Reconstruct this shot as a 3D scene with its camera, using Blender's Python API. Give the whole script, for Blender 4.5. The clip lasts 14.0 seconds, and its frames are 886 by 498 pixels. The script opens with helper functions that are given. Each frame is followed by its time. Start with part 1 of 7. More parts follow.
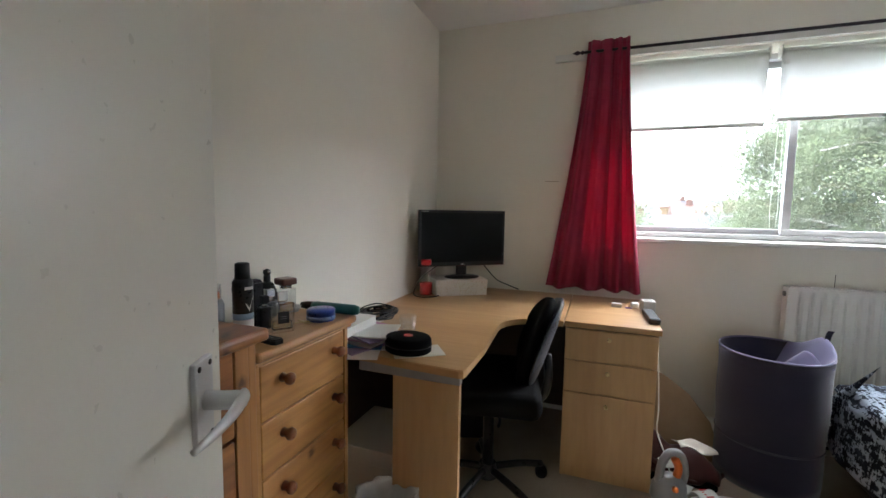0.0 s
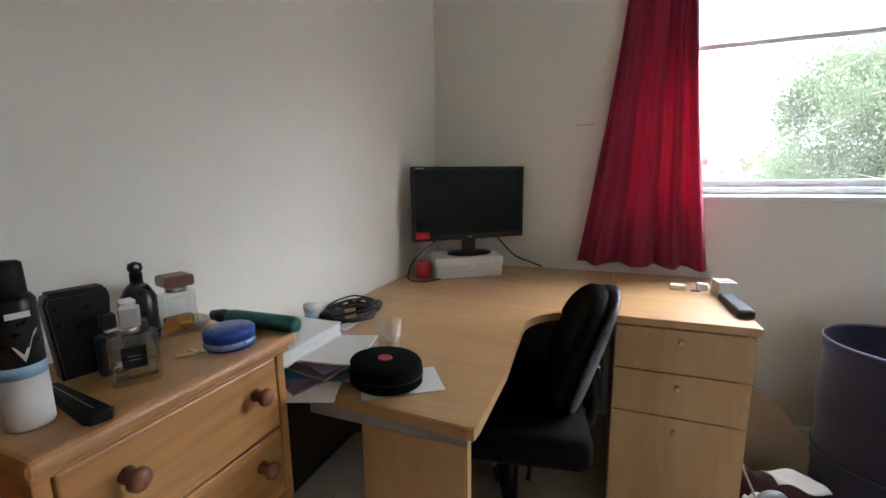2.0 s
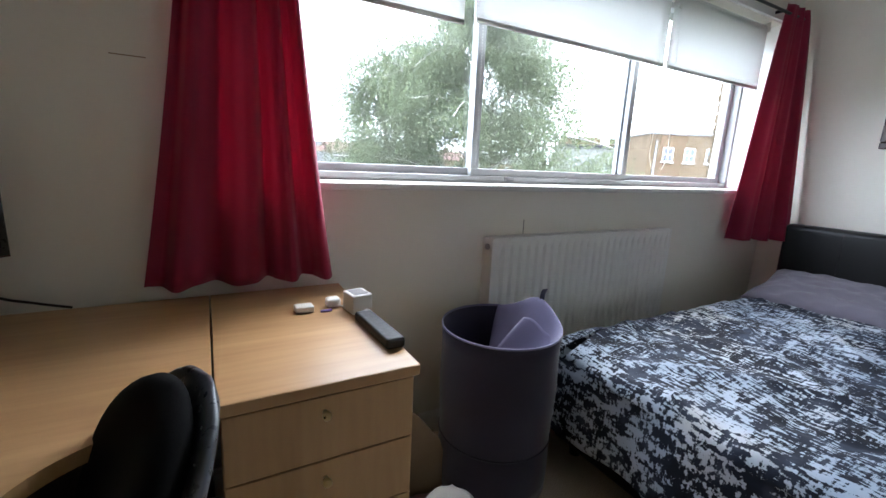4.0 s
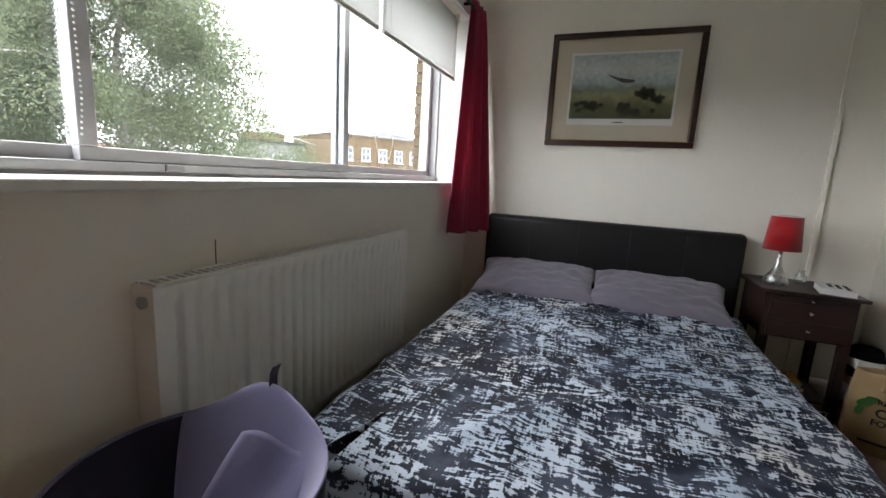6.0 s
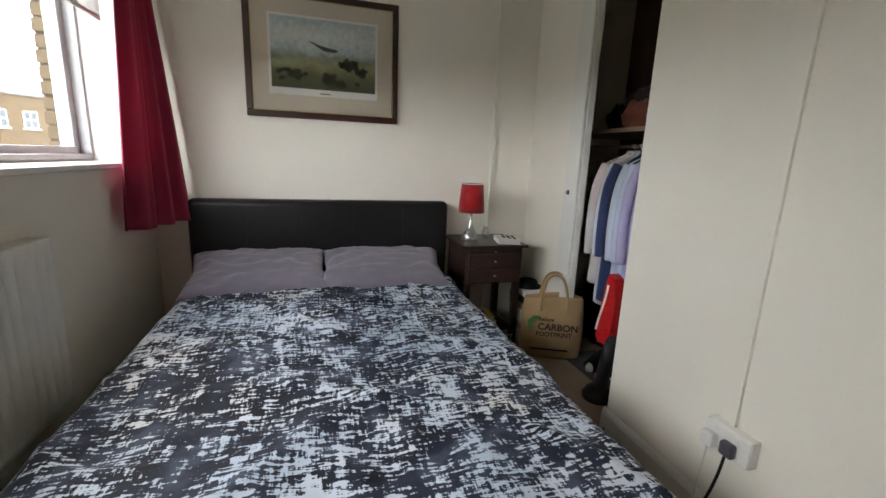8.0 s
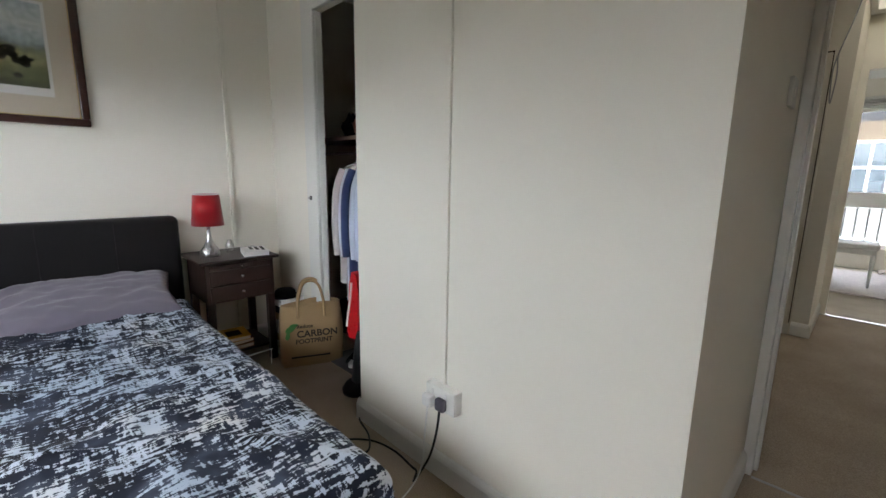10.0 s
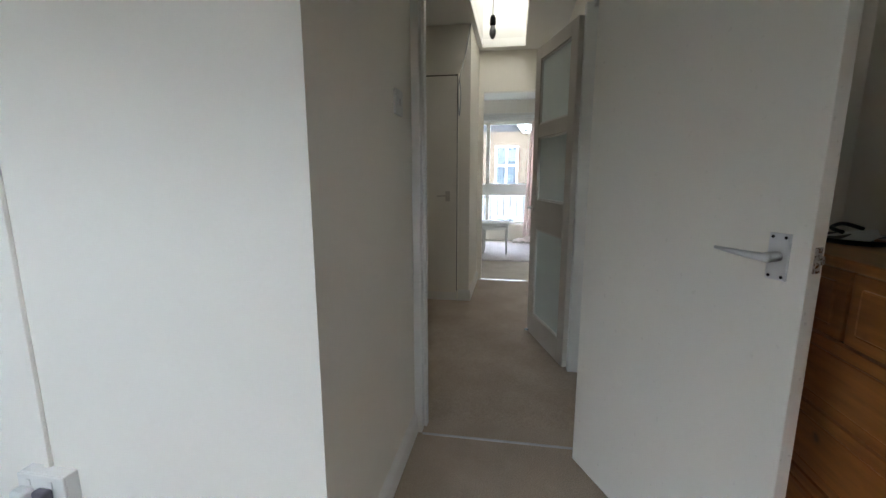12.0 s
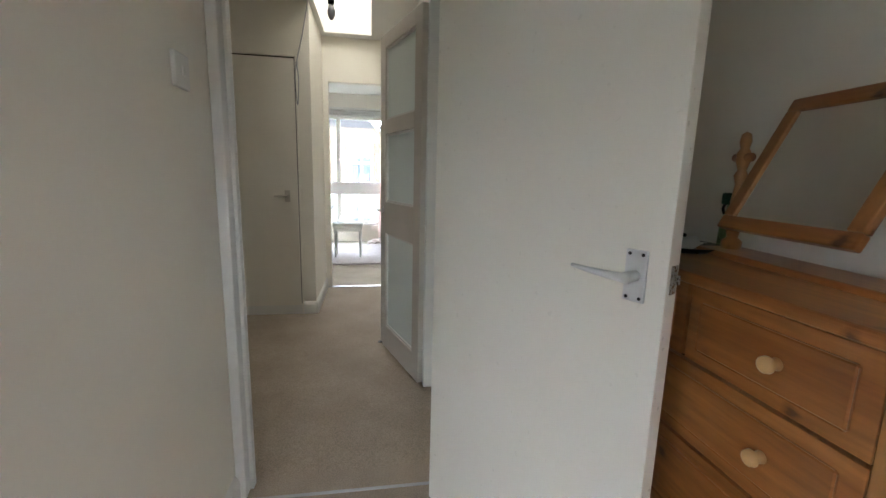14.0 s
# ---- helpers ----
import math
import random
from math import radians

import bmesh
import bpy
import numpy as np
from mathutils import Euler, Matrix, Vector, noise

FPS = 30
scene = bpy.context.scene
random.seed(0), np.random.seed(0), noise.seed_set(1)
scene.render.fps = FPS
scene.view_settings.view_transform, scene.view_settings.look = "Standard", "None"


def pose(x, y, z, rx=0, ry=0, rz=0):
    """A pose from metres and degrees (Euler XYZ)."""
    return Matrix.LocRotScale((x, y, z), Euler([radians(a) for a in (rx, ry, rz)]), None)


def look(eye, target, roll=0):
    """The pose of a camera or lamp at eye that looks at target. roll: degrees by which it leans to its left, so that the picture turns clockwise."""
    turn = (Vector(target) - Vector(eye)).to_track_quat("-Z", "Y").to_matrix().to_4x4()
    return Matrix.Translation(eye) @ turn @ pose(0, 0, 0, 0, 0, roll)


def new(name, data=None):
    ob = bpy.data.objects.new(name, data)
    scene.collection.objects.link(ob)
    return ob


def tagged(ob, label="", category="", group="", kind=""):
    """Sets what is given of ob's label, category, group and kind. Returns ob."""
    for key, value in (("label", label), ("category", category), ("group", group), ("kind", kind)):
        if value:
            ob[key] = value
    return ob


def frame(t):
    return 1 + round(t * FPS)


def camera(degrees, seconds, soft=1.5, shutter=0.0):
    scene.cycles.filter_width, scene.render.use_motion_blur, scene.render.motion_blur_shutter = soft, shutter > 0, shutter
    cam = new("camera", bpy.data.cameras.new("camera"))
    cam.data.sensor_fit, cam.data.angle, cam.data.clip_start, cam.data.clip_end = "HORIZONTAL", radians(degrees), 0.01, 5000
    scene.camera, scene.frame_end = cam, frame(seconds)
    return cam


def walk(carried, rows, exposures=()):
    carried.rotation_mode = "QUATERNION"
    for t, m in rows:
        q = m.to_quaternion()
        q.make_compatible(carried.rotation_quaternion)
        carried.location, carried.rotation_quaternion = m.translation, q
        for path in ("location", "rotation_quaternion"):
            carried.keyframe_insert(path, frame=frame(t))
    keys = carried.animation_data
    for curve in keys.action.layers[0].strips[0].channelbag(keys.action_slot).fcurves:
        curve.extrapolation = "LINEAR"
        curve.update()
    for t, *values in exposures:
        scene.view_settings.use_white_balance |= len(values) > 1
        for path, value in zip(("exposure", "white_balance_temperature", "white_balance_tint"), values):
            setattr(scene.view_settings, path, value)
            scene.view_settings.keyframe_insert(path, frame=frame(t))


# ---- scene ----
cam = camera(92.8, 14.0)
PATH = [
    (0, (0.057, 0.332, 1.207), (-0.631, 2.201, 1.027), 1.0),
    (0.5, (0.042, 0.439, 1.18), (-0.749, 2.263, 0.965), 0.9),
    (1, (-0.027, 0.58, 1.167), (-0.853, 2.382, 0.907), 0.8),
    (1.5, (-0.087, 0.71, 1.158), (-0.877, 2.521, 0.848), 0.1),
    (2, (-0.104, 0.859, 1.162), (-0.823, 2.696, 0.831), -0.7),
    (2.5, (-0.075, 1.014, 1.164), (-0.574, 2.917, 0.805), -1.5),
    (3, (-0.066, 1.155, 1.166), (-0.041, 3.116, 0.777), 0.5),
    (3.5, (-0.09, 1.346, 1.167), (0.476, 3.223, 0.774), 1.6),
    (3.7, (-0.085, 1.404, 1.165), (0.65, 3.22, 0.764), 2.1),
    (5.8, (0.34, 2.022, 1.119), (2.148, 2.805, 0.776), 3.4),
    (6, (0.385, 2.041, 1.116), (2.232, 2.727, 0.772), 3.2),
    (6.5, (0.541, 2.081, 1.121), (2.459, 2.521, 0.768), 2.8),
    (7, (0.599, 2.048, 1.134), (2.563, 2.081, 0.757), 1.8),
    (7.5, (0.577, 2.062, 1.145), (2.512, 1.753, 0.744), 1.7),
    (7.7, (0.571, 2.078, 1.152), (2.483, 1.662, 0.74), 2.0),
    (9.8, (0.42, 1.9, 1.141), (1.892, 0.594, 0.789), 1.2),
    (10, (0.401, 1.884, 1.147), (1.796, 0.497, 0.793), 1.0),
    (10.5, (0.365, 1.851, 1.163), (1.513, 0.255, 0.808), 1.1),
    (11, (0.33, 1.799, 1.164), (1.262, 0.063, 0.816), 0.9),
    (11.5, (0.266, 1.714, 1.155), (0.96, -0.128, 0.81), 0.5),
    (12, (0.201, 1.686, 1.156), (0.529, -0.256, 0.809), 0.0),
    (12.5, (0.196, 1.722, 1.157), (-0.051, -0.23, 0.8), 0.4),
    (13, (0.182, 1.78, 1.157), (-0.349, -0.115, 0.799), 0.4),
    (13.5, (0.166, 1.762, 1.156), (-0.427, -0.114, 0.799), 0.3),
    (14, (0.137, 1.405, 1.165), (-0.192, -0.536, 0.817), 1.5),
]
walk(cam, [(t, look(eye, target, roll)) for t, eye, target, roll in PATH], [
    (0, 4.78, 6270, 10), (0.5, 4.90, 6220, 10), (1.0, 4.93, 6200, 10), (1.5, 4.98, 6150, 10), (2.0, 5.05, 6080, 10), (2.5, 5.02, 6020, 10), (3.0, 4.96, 5960, 11), (3.7, 4.42, 5950, 10), (6.0, 3.80, 6800, 10), (6.5, 4.05, 6930, 11),
    (7.5, 4.05, 7150, 11), (10.0, 4.27, 6600, 10), (11.0, 4.32, 6500, 10), (12.0, 4.53, 6000, 9), (12.5, 4.84, 5850, 10), (13.0, 5.06, 6000, 10), (13.5, 5.02, 6090, 10), (14.0, 5.16, 6180, 10)])

# ---- daylight: an overcast sky ----
world = bpy.data.worlds.new("overcast_sky")
scene.world = world
world.use_nodes = True
wn = world.node_tree
wn.nodes.clear()
w_out = wn.nodes.new("ShaderNodeOutputWorld")
w_bg = wn.nodes.new("ShaderNodeBackground")
w_sky = wn.nodes.new("ShaderNodeTexSky")
w_sky.sky_type = "NISHITA"
w_sky.sun_disc = False
w_sky.sun_elevation, w_sky.sun_rotation = radians(42), radians(60)
w_sky.dust_density, w_sky.air_density, w_sky.ozone_density = 3.0, 1.0, 1.0
w_hue = wn.nodes.new("ShaderNodeHueSaturation")
w_hue.inputs["Saturation"].default_value = 0.22
w_mix = wn.nodes.new("ShaderNodeMixRGB")
w_mix.inputs["Fac"].default_value = 0.6
w_mix.inputs["Color2"].default_value = (14.4, 15.3, 17.2, 1)
wn.links.new(w_sky.outputs[0], w_hue.inputs["Color"])
wn.links.new(w_hue.outputs[0], w_mix.inputs["Color1"])
wn.links.new(w_mix.outputs[0], w_bg.inputs["Color"])
w_bg.inputs["Strength"].default_value = 0.15
wn.links.new(w_bg.outputs[0], w_out.inputs["Surface"])
sun = new("sun", bpy.data.lights.new("sun", "SUN"))
sun.data.energy, sun.data.angle, sun.data.color = 0.5, radians(60), (1.0, 0.96, 0.9)
sun.matrix_world = look((0, 0, 20), (-8, -5, 8))


# ---- materials ----
def material(name):
    m = bpy.data.materials.new(name)
    m.use_nodes = True
    n = m.node_tree.nodes
    return m, n, m.node_tree.links, n["Principled BSDF"]


def node(n, kind, **values):
    o = n.new(kind)
    for k, v in values.items():
        o.inputs[k].default_value = v
    return o


def coords(n, l, scale=(1, 1, 1), rot=(0, 0, 0)):
    c = n.new("ShaderNodeTexCoord")
    mp = n.new("ShaderNodeMapping")
    mp.inputs["Scale"].default_value = scale
    mp.inputs["Rotation"].default_value = rot
    l.new(c.outputs["Object"], mp.inputs["Vector"])
    return mp.outputs["Vector"]


def ramp(n, l, src, stops):
    r = n.new("ShaderNodeValToRGB")
    e = r.color_ramp.elements
    while len(e) < len(stops):
        e.new(0.5)
    for k, (p, c) in enumerate(stops):
        e[k].position = p
        e[k].color = (*c, 1) if len(c) == 3 else c
    l.new(src, r.inputs["Fac"])
    return r.outputs["Color"]


def surf(name, c1, c2=None, rough=0.6, metal=0.0, scale=6.0, bump=0.15, fine=90.0, stretch=(1, 1, 1), coat=0.0, sheen=0.0, spec=0.5, speck=0.0):
    """Two colours mixed by broad noise, and fine relief."""
    m, n, l, b = material(name)
    v = coords(n, l, stretch)
    c2 = c2 or tuple(x * 0.82 for x in c1)
    big = node(n, "ShaderNodeTexNoise", Scale=scale, Detail=5.0, Roughness=0.6)
    l.new(v, big.inputs["Vector"])
    col = ramp(n, l, big.outputs["Fac"], [(0.3, c2), (0.7, c1)])
    small = node(n, "ShaderNodeTexNoise", Scale=fine, Detail=3.0)
    l.new(v, small.inputs["Vector"])
    if speck:
        sp = n.new("ShaderNodeMixRGB")
        sp.blend_type = "MULTIPLY"
        sp.inputs["Fac"].default_value = speck
        l.new(col, sp.inputs["Color1"])
        l.new(ramp(n, l, small.outputs["Fac"], [(0.35, (0.35, 0.33, 0.30)), (0.62, (1.25, 1.25, 1.25))]), sp.inputs["Color2"])
        col = sp.outputs[0]
    l.new(col, b.inputs["Base Color"])
    rr = n.new("ShaderNodeMapRange")
    rr.inputs["To Min"].default_value, rr.inputs["To Max"].default_value = max(rough - 0.1, 0.02), min(rough + 0.1, 1)
    l.new(small.outputs["Fac"], rr.inputs["Value"])
    l.new(rr.outputs[0], b.inputs["Roughness"])
    if bump:
        bp = node(n, "ShaderNodeBump", Strength=bump, Distance=0.004)
        l.new(small.outputs["Fac"], bp.inputs["Height"])
        l.new(bp.outputs[0], b.inputs["Normal"])
    b.inputs["Metallic"].default_value = metal
    b.inputs["Coat Weight"].default_value = coat
    b.inputs["Sheen Weight"].default_value = sheen
    b.inputs["Specular IOR Level"].default_value = spec
    return m


def wood(name, dark, light, along="y", scale=9.0, rough=0.42, knots=True, grain=0.5, coat=0.1, coat_rough=0.3):
    """Long grain along an axis, with knots."""
    m, n, l, b = material(name)
    st = {"x": (0.10, 1, 1), "y": (1, 0.10, 1), "z": (1, 1, 0.10)}[along]
    v = coords(n, l, st)
    g = node(n, "ShaderNodeTexNoise", Scale=scale, Detail=7.0, Roughness=0.55, Distortion=0.8)
    l.new(v, g.inputs["Vector"])
    col = ramp(n, l, g.outputs["Fac"], [(0.32, dark), (0.5, tuple((a + c) / 2 for a, c in zip(dark, light))), (0.66, light)])
    fg = node(n, "ShaderNodeTexNoise", Scale=scale * 9, Detail=4.0)
    l.new(v, fg.inputs["Vector"])
    mx = n.new("ShaderNodeMixRGB")
    mx.blend_type = "MULTIPLY"
    mx.inputs["Fac"].default_value = grain
    l.new(col, mx.inputs["Color1"])
    l.new(ramp(n, l, fg.outputs["Fac"], [(0.3, (0.72, 0.68, 0.62)), (0.6, (1, 1, 1))]), mx.inputs["Color2"])
    last = mx.outputs[0]
    if knots:
        # broad growth rings, drawn out along the board
        ring = node(n, "ShaderNodeTexWave", Scale=7.0, Distortion=7.0, Detail=2.5)
        ring.inputs["Detail Scale"].default_value = 0.9
        ring.bands_direction = "Z" if along != "z" else "DIAGONAL"
        l.new(coords(n, l, {"x": (0.22, 1, 1), "y": (1, 0.22, 1), "z": (1, 1, 0.12)}[along]), ring.inputs["Vector"])
        rings = n.new("ShaderNodeMixRGB")
        rings.blend_type = "MULTIPLY"
        rings.inputs["Fac"].default_value = 0.3
        l.new(last, rings.inputs["Color1"])
        l.new(ramp(n, l, ring.outputs["Fac"], [(0.0, (1.08, 1.08, 1.08)), (0.62, (1, 1, 1)), (0.92, (0.72, 0.62, 0.52))]), rings.inputs["Color2"])
        last = rings.outputs[0]
        # knots are scattered over the face of the boards
        xyz = n.new("ShaderNodeSeparateXYZ")
        l.new(coords(n, l), xyz.inputs[0])
        flat = n.new("ShaderNodeCombineXYZ")
        for k, (axis, share) in enumerate((("Y", 0.9), ("Z", 0.7))):
            lean = node(n, "ShaderNodeMath")
            lean.operation = "MULTIPLY_ADD"
            l.new(xyz.outputs["X"], lean.inputs[0])
            lean.inputs[1].default_value = share
            l.new(xyz.outputs[axis], lean.inputs[2])
            l.new(lean.outputs[0], flat.inputs[k])
        vo = node(n, "ShaderNodeTexVoronoi", Scale=7.0)
        vo.voronoi_dimensions = "2D"
        wob = n.new("ShaderNodeMixRGB")
        wob.blend_type = "LINEAR_LIGHT"
        wob.inputs["Fac"].default_value = 0.012
        l.new(flat.outputs[0], wob.inputs["Color1"])
        l.new(fg.outputs["Color"], wob.inputs["Color2"])
        l.new(wob.outputs[0], vo.inputs["Vector"])
        spot = n.new("ShaderNodeSeparateColor")
        l.new(vo.outputs["Color"], spot.inputs[0])
        some = n.new("ShaderNodeMixRGB")
        some.blend_type = "MULTIPLY"
        some.inputs["Fac"].default_value = 1.0
        l.new(ramp(n, l, vo.outputs["Distance"], [(0.045, (0.95, 0.95, 0.95)), (0.075, (0.5, 0.5, 0.5)), (0.14, (0, 0, 0))]), some.inputs["Color1"])
        l.new(ramp(n, l, spot.outputs[0], [(0.55, (0, 0, 0)), (0.62, (1, 1, 1))]), some.inputs["Color2"])
        k = n.new("ShaderNodeMixRGB")
        l.new(some.outputs[0], k.inputs["Fac"])
        l.new(last, k.inputs["Color1"])
        k.inputs["Color2"].default_value = (dark[0] * 0.28, dark[1] * 0.22, dark[2] * 0.2, 1)
        last = k.outputs[0]
    l.new(last, b.inputs["Base Color"])
    bp = node(n, "ShaderNodeBump", Strength=0.12, Distance=0.002)
    l.new(fg.outputs["Fac"], bp.inputs["Height"])
    l.new(bp.outputs[0], b.inputs["Normal"])
    b.inputs["Roughness"].default_value = rough
    b.inputs["Coat Weight"].default_value = coat
    b.inputs["Coat Roughness"].default_value = coat_rough
    return m


def glassy(name, colour=(1, 1, 1), rough=0.0, ior=1.45):
    m, n, l, b = material(name)
    b.inputs["Base Color"].default_value = (*colour, 1)
    b.inputs["Transmission Weight"].default_value = 1.0
    b.inputs["Roughness"].default_value = rough
    b.inputs["IOR"].default_value = ior
    return m


def fabric(name, c1, c2=None, weave=420.0, rough=0.9, sheen=0.3, folds=3.0, through_light=0.0, spec=0.3):
    m, n, l, b = material(name)
    v = coords(n, l)
    c2 = c2 or tuple(x * 0.78 for x in c1)
    a = node(n, "ShaderNodeTexNoise", Scale=folds, Detail=4.0)
    l.new(v, a.inputs["Vector"])
    l.new(ramp(n, l, a.outputs["Fac"], [(0.3, c2), (0.7, c1)]), b.inputs["Base Color"])
    w = node(n, "ShaderNodeTexNoise", Scale=weave, Detail=2.0)
    l.new(v, w.inputs["Vector"])
    bp = node(n, "ShaderNodeBump", Strength=0.25, Distance=0.002)
    l.new(w.outputs["Fac"], bp.inputs["Height"])
    l.new(bp.outputs[0], b.inputs["Normal"])
    b.inputs["Roughness"].default_value = rough
    b.inputs["Specular IOR Level"].default_value = spec
    b.inputs["Sheen Weight"].default_value = sheen
    if through_light:
        out = n["Material Output"]
        tr = n.new("ShaderNodeBsdfTranslucent")
        tr.inputs["Color"].default_value = (*c1, 1)
        mix = n.new("ShaderNodeMixShader")
        mix.inputs["Fac"].default_value = through_light
        l.new(b.outputs[0], mix.inputs[1])
        l.new(tr.outputs[0], mix.inputs[2])
        l.new(mix.outputs[0], out.inputs["Surface"])
    return m


M_WALL = surf("cream_wall_paint", (0.84, 0.80, 0.712), (0.805, 0.765, 0.677), rough=0.62, scale=1.6, bump=0.10, fine=140)
M_CEIL = surf("ceiling_paint", (0.86, 0.85, 0.815), (0.83, 0.815, 0.78), rough=0.85, scale=2.0, bump=0.12, fine=110)
M_GLOSS = surf("cream_gloss_paint", (0.81, 0.78, 0.71), (0.785, 0.755, 0.685), rough=0.31, scale=1.2, bump=0.02, fine=48, coat=0.0)
M_WHITE = surf("white_gloss_paint", (0.78, 0.77, 0.73), (0.745, 0.735, 0.69), rough=0.32, scale=2.5, bump=0.04, fine=110, coat=0.2)
# Cream paint browned to carry the shade that lies on the landing door.
M_SHADE_CREAM = surf("shade_browned_cream_paint", (0.60, 0.555, 0.49), (0.54, 0.495, 0.43), rough=0.4, scale=2.5, bump=0.05, fine=110)
M_CARPET = surf("beige_carpet", (0.44, 0.36, 0.275), (0.34, 0.275, 0.205), rough=0.97, scale=3.0, bump=1.0, fine=230, spec=0.1, sheen=0.1, speck=0.4)
M_CARPET2 = surf("pale_carpet", (0.50, 0.44, 0.36), (0.42, 0.37, 0.30), rough=0.97, scale=5, bump=0.8, fine=300, spec=0.1)
M_PINE = wood("varnished_pine", (0.29, 0.098, 0.022), (0.49, 0.205, 0.056), along="y", coat=0.7, coat_rough=0.36, grain=0.9)
M_PINE_V = wood("varnished_pine_upright", (0.32, 0.125, 0.034), (0.50, 0.235, 0.075), along="z", coat=0.7, coat_rough=0.36)
M_PINE_P = wood("pale_pine", (0.47, 0.215, 0.064), (0.60, 0.312, 0.105), along="y", coat=0.7, coat_rough=0.36)
M_PINE_PV = wood("pale_pine_upright", (0.46, 0.21, 0.064), (0.59, 0.305, 0.104), along="z", coat=0.7, coat_rough=0.36)
M_PINE_PX = wood("pale_pine_top", (0.46, 0.22, 0.071), (0.59, 0.315, 0.118), along="y", knots=False, coat=0.6, coat_rough=0.36)
M_KNOB = surf("reddish_turned_wood", (0.27, 0.10, 0.04), (0.19, 0.065, 0.028), rough=0.3, scale=14, coat=0.4)
M_KNOB_P = surf("pale_turned_wood", (0.70, 0.46, 0.22), (0.60, 0.36, 0.16), rough=0.35, scale=14, coat=0.2)
M_BEECH = wood("beech_laminate", (0.44, 0.255, 0.115), (0.53, 0.325, 0.155), along="x", scale=7, knots=False, grain=0.35, rough=0.36)
M_BEECH_V = wood("beech_laminate_upright", (0.45, 0.265, 0.12), (0.53, 0.33, 0.16), along="z", scale=7, knots=False, grain=0.3, rough=0.42)
# Near-black: stands in for shade in drawer and door gaps; also the wall crack.
M_GAP = surf("dark_gap", (0.04, 0.022, 0.012), rough=0.9)
M_GREYTRIM = surf("grey_plastic_trim", (0.33, 0.33, 0.34), rough=0.5)
M_DARKWOOD = wood("dark_stained_wood", (0.010, 0.006, 0.005), (0.024, 0.011, 0.008), along="y", scale=8, knots=False, rough=0.35, coat=0.05)
M_BLACK = surf("black_plastic", (0.010, 0.010, 0.011), rough=0.3, bump=0.03, spec=0.3)
M_BLACKM = surf("matt_black_plastic", (0.013, 0.013, 0.014), rough=0.5, bump=0.1, spec=0.25)
M_BLACKF = fabric("black_fabric", (0.005, 0.005, 0.0055), sheen=0.0, spec=0.08)
M_GREYSHELL = surf("grey_sheen_plastic", (0.045, 0.05, 0.062), rough=0.3, bump=0.02)
M_SCREEN = surf("dark_screen", (0.008, 0.009, 0.010), (0.007, 0.007, 0.008), rough=0.16, bump=0.0, spec=0.12)
M_LEATHER = surf("black_faux_leather", (0.008, 0.0075, 0.008), (0.006, 0.0055, 0.006), rough=0.36, scale=6, bump=0.25, fine=160, spec=0.3)
M_CHROME = surf("brushed_steel", (0.55, 0.54, 0.52), (0.45, 0.44, 0.43), rough=0.28, metal=1.0, bump=0.03, fine=200)
M_STEEL = surf("satin_steel", (0.74, 0.74, 0.75), (0.66, 0.66, 0.67), rough=0.38, metal=0.55, bump=0.02, fine=200)
M_ALU = surf("weathered_aluminium", (0.50, 0.50, 0.50), (0.42, 0.42, 0.43), rough=0.45, metal=0.35, scale=12, bump=0.05)
M_BRASS = surf("pale_brass", (0.72, 0.58, 0.30), (0.6, 0.47, 0.24), rough=0.3, metal=1.0, bump=0.0)
M_RADIATOR = surf("radiator_enamel", (0.86, 0.85, 0.80), (0.83, 0.815, 0.765), rough=0.33, scale=3, bump=0.02, coat=0.1)
M_BURG = fabric("burgundy_curtain", (0.40, 0.034, 0.090), (0.30, 0.024, 0.066), sheen=0.15, through_light=0.36, rough=0.62)
M_BLIND = fabric("white_blind_cloth", (0.80, 0.80, 0.78), (0.76, 0.76, 0.74), weave=600, through_light=0.55, sheen=0.0)
M_PILLOW = fabric("grey_lilac_cotton", (0.185, 0.165, 0.205), (0.155, 0.138, 0.172), folds=5)
M_HAMPER = fabric("slate_purple_canvas", (0.031, 0.027, 0.054), (0.024, 0.021, 0.043), weave=300)
M_HAMPER_IN = fabric("lilac_lining", (0.21, 0.20, 0.33), (0.17, 0.16, 0.27), weave=300)


def thin_glass(name, colour, gloss=0.07, haze=0.0):
    """Thin clear glass: light passes straight on, with a weak reflection and a little haze."""
    m, n, l, b = material(name)
    tr = n.new("ShaderNodeBsdfTransparent")
    tr.inputs["Color"].default_value = (*colour, 1)
    gs = n.new("ShaderNodeBsdfGlossy")
    gs.inputs["Roughness"].default_value = 0.03
    mix = n.new("ShaderNodeMixShader")
    mix.inputs["Fac"].default_value = gloss
    l.new(tr.outputs[0], mix.inputs[1])
    l.new(gs.outputs[0], mix.inputs[2])
    last = mix.outputs[0]
    if haze:
        df = n.new("ShaderNodeBsdfTranslucent")
        df.inputs["Color"].default_value = (0.8, 0.8, 0.8, 1)
        ns_ = node(n, "ShaderNodeTexNoise", Scale=3.0, Detail=4.0)
        l.new(coords(n, l), ns_.inputs["Vector"])
        mr_ = n.new("ShaderNodeMapRange")
        mr_.inputs["To Min"].default_value, mr_.inputs["To Max"].default_value = haze * 0.5, haze * 1.5
        l.new(ns_.outputs["Fac"], mr_.inputs["Value"])
        m2 = n.new("ShaderNodeMixShader")
        l.new(mr_.outputs[0], m2.inputs["Fac"])
        l.new(last, m2.inputs[1])
        l.new(df.outputs[0], m2.inputs[2])
        last = m2.outputs[0]
    l.new(last, n["Material Output"].inputs["Surface"])
    return m


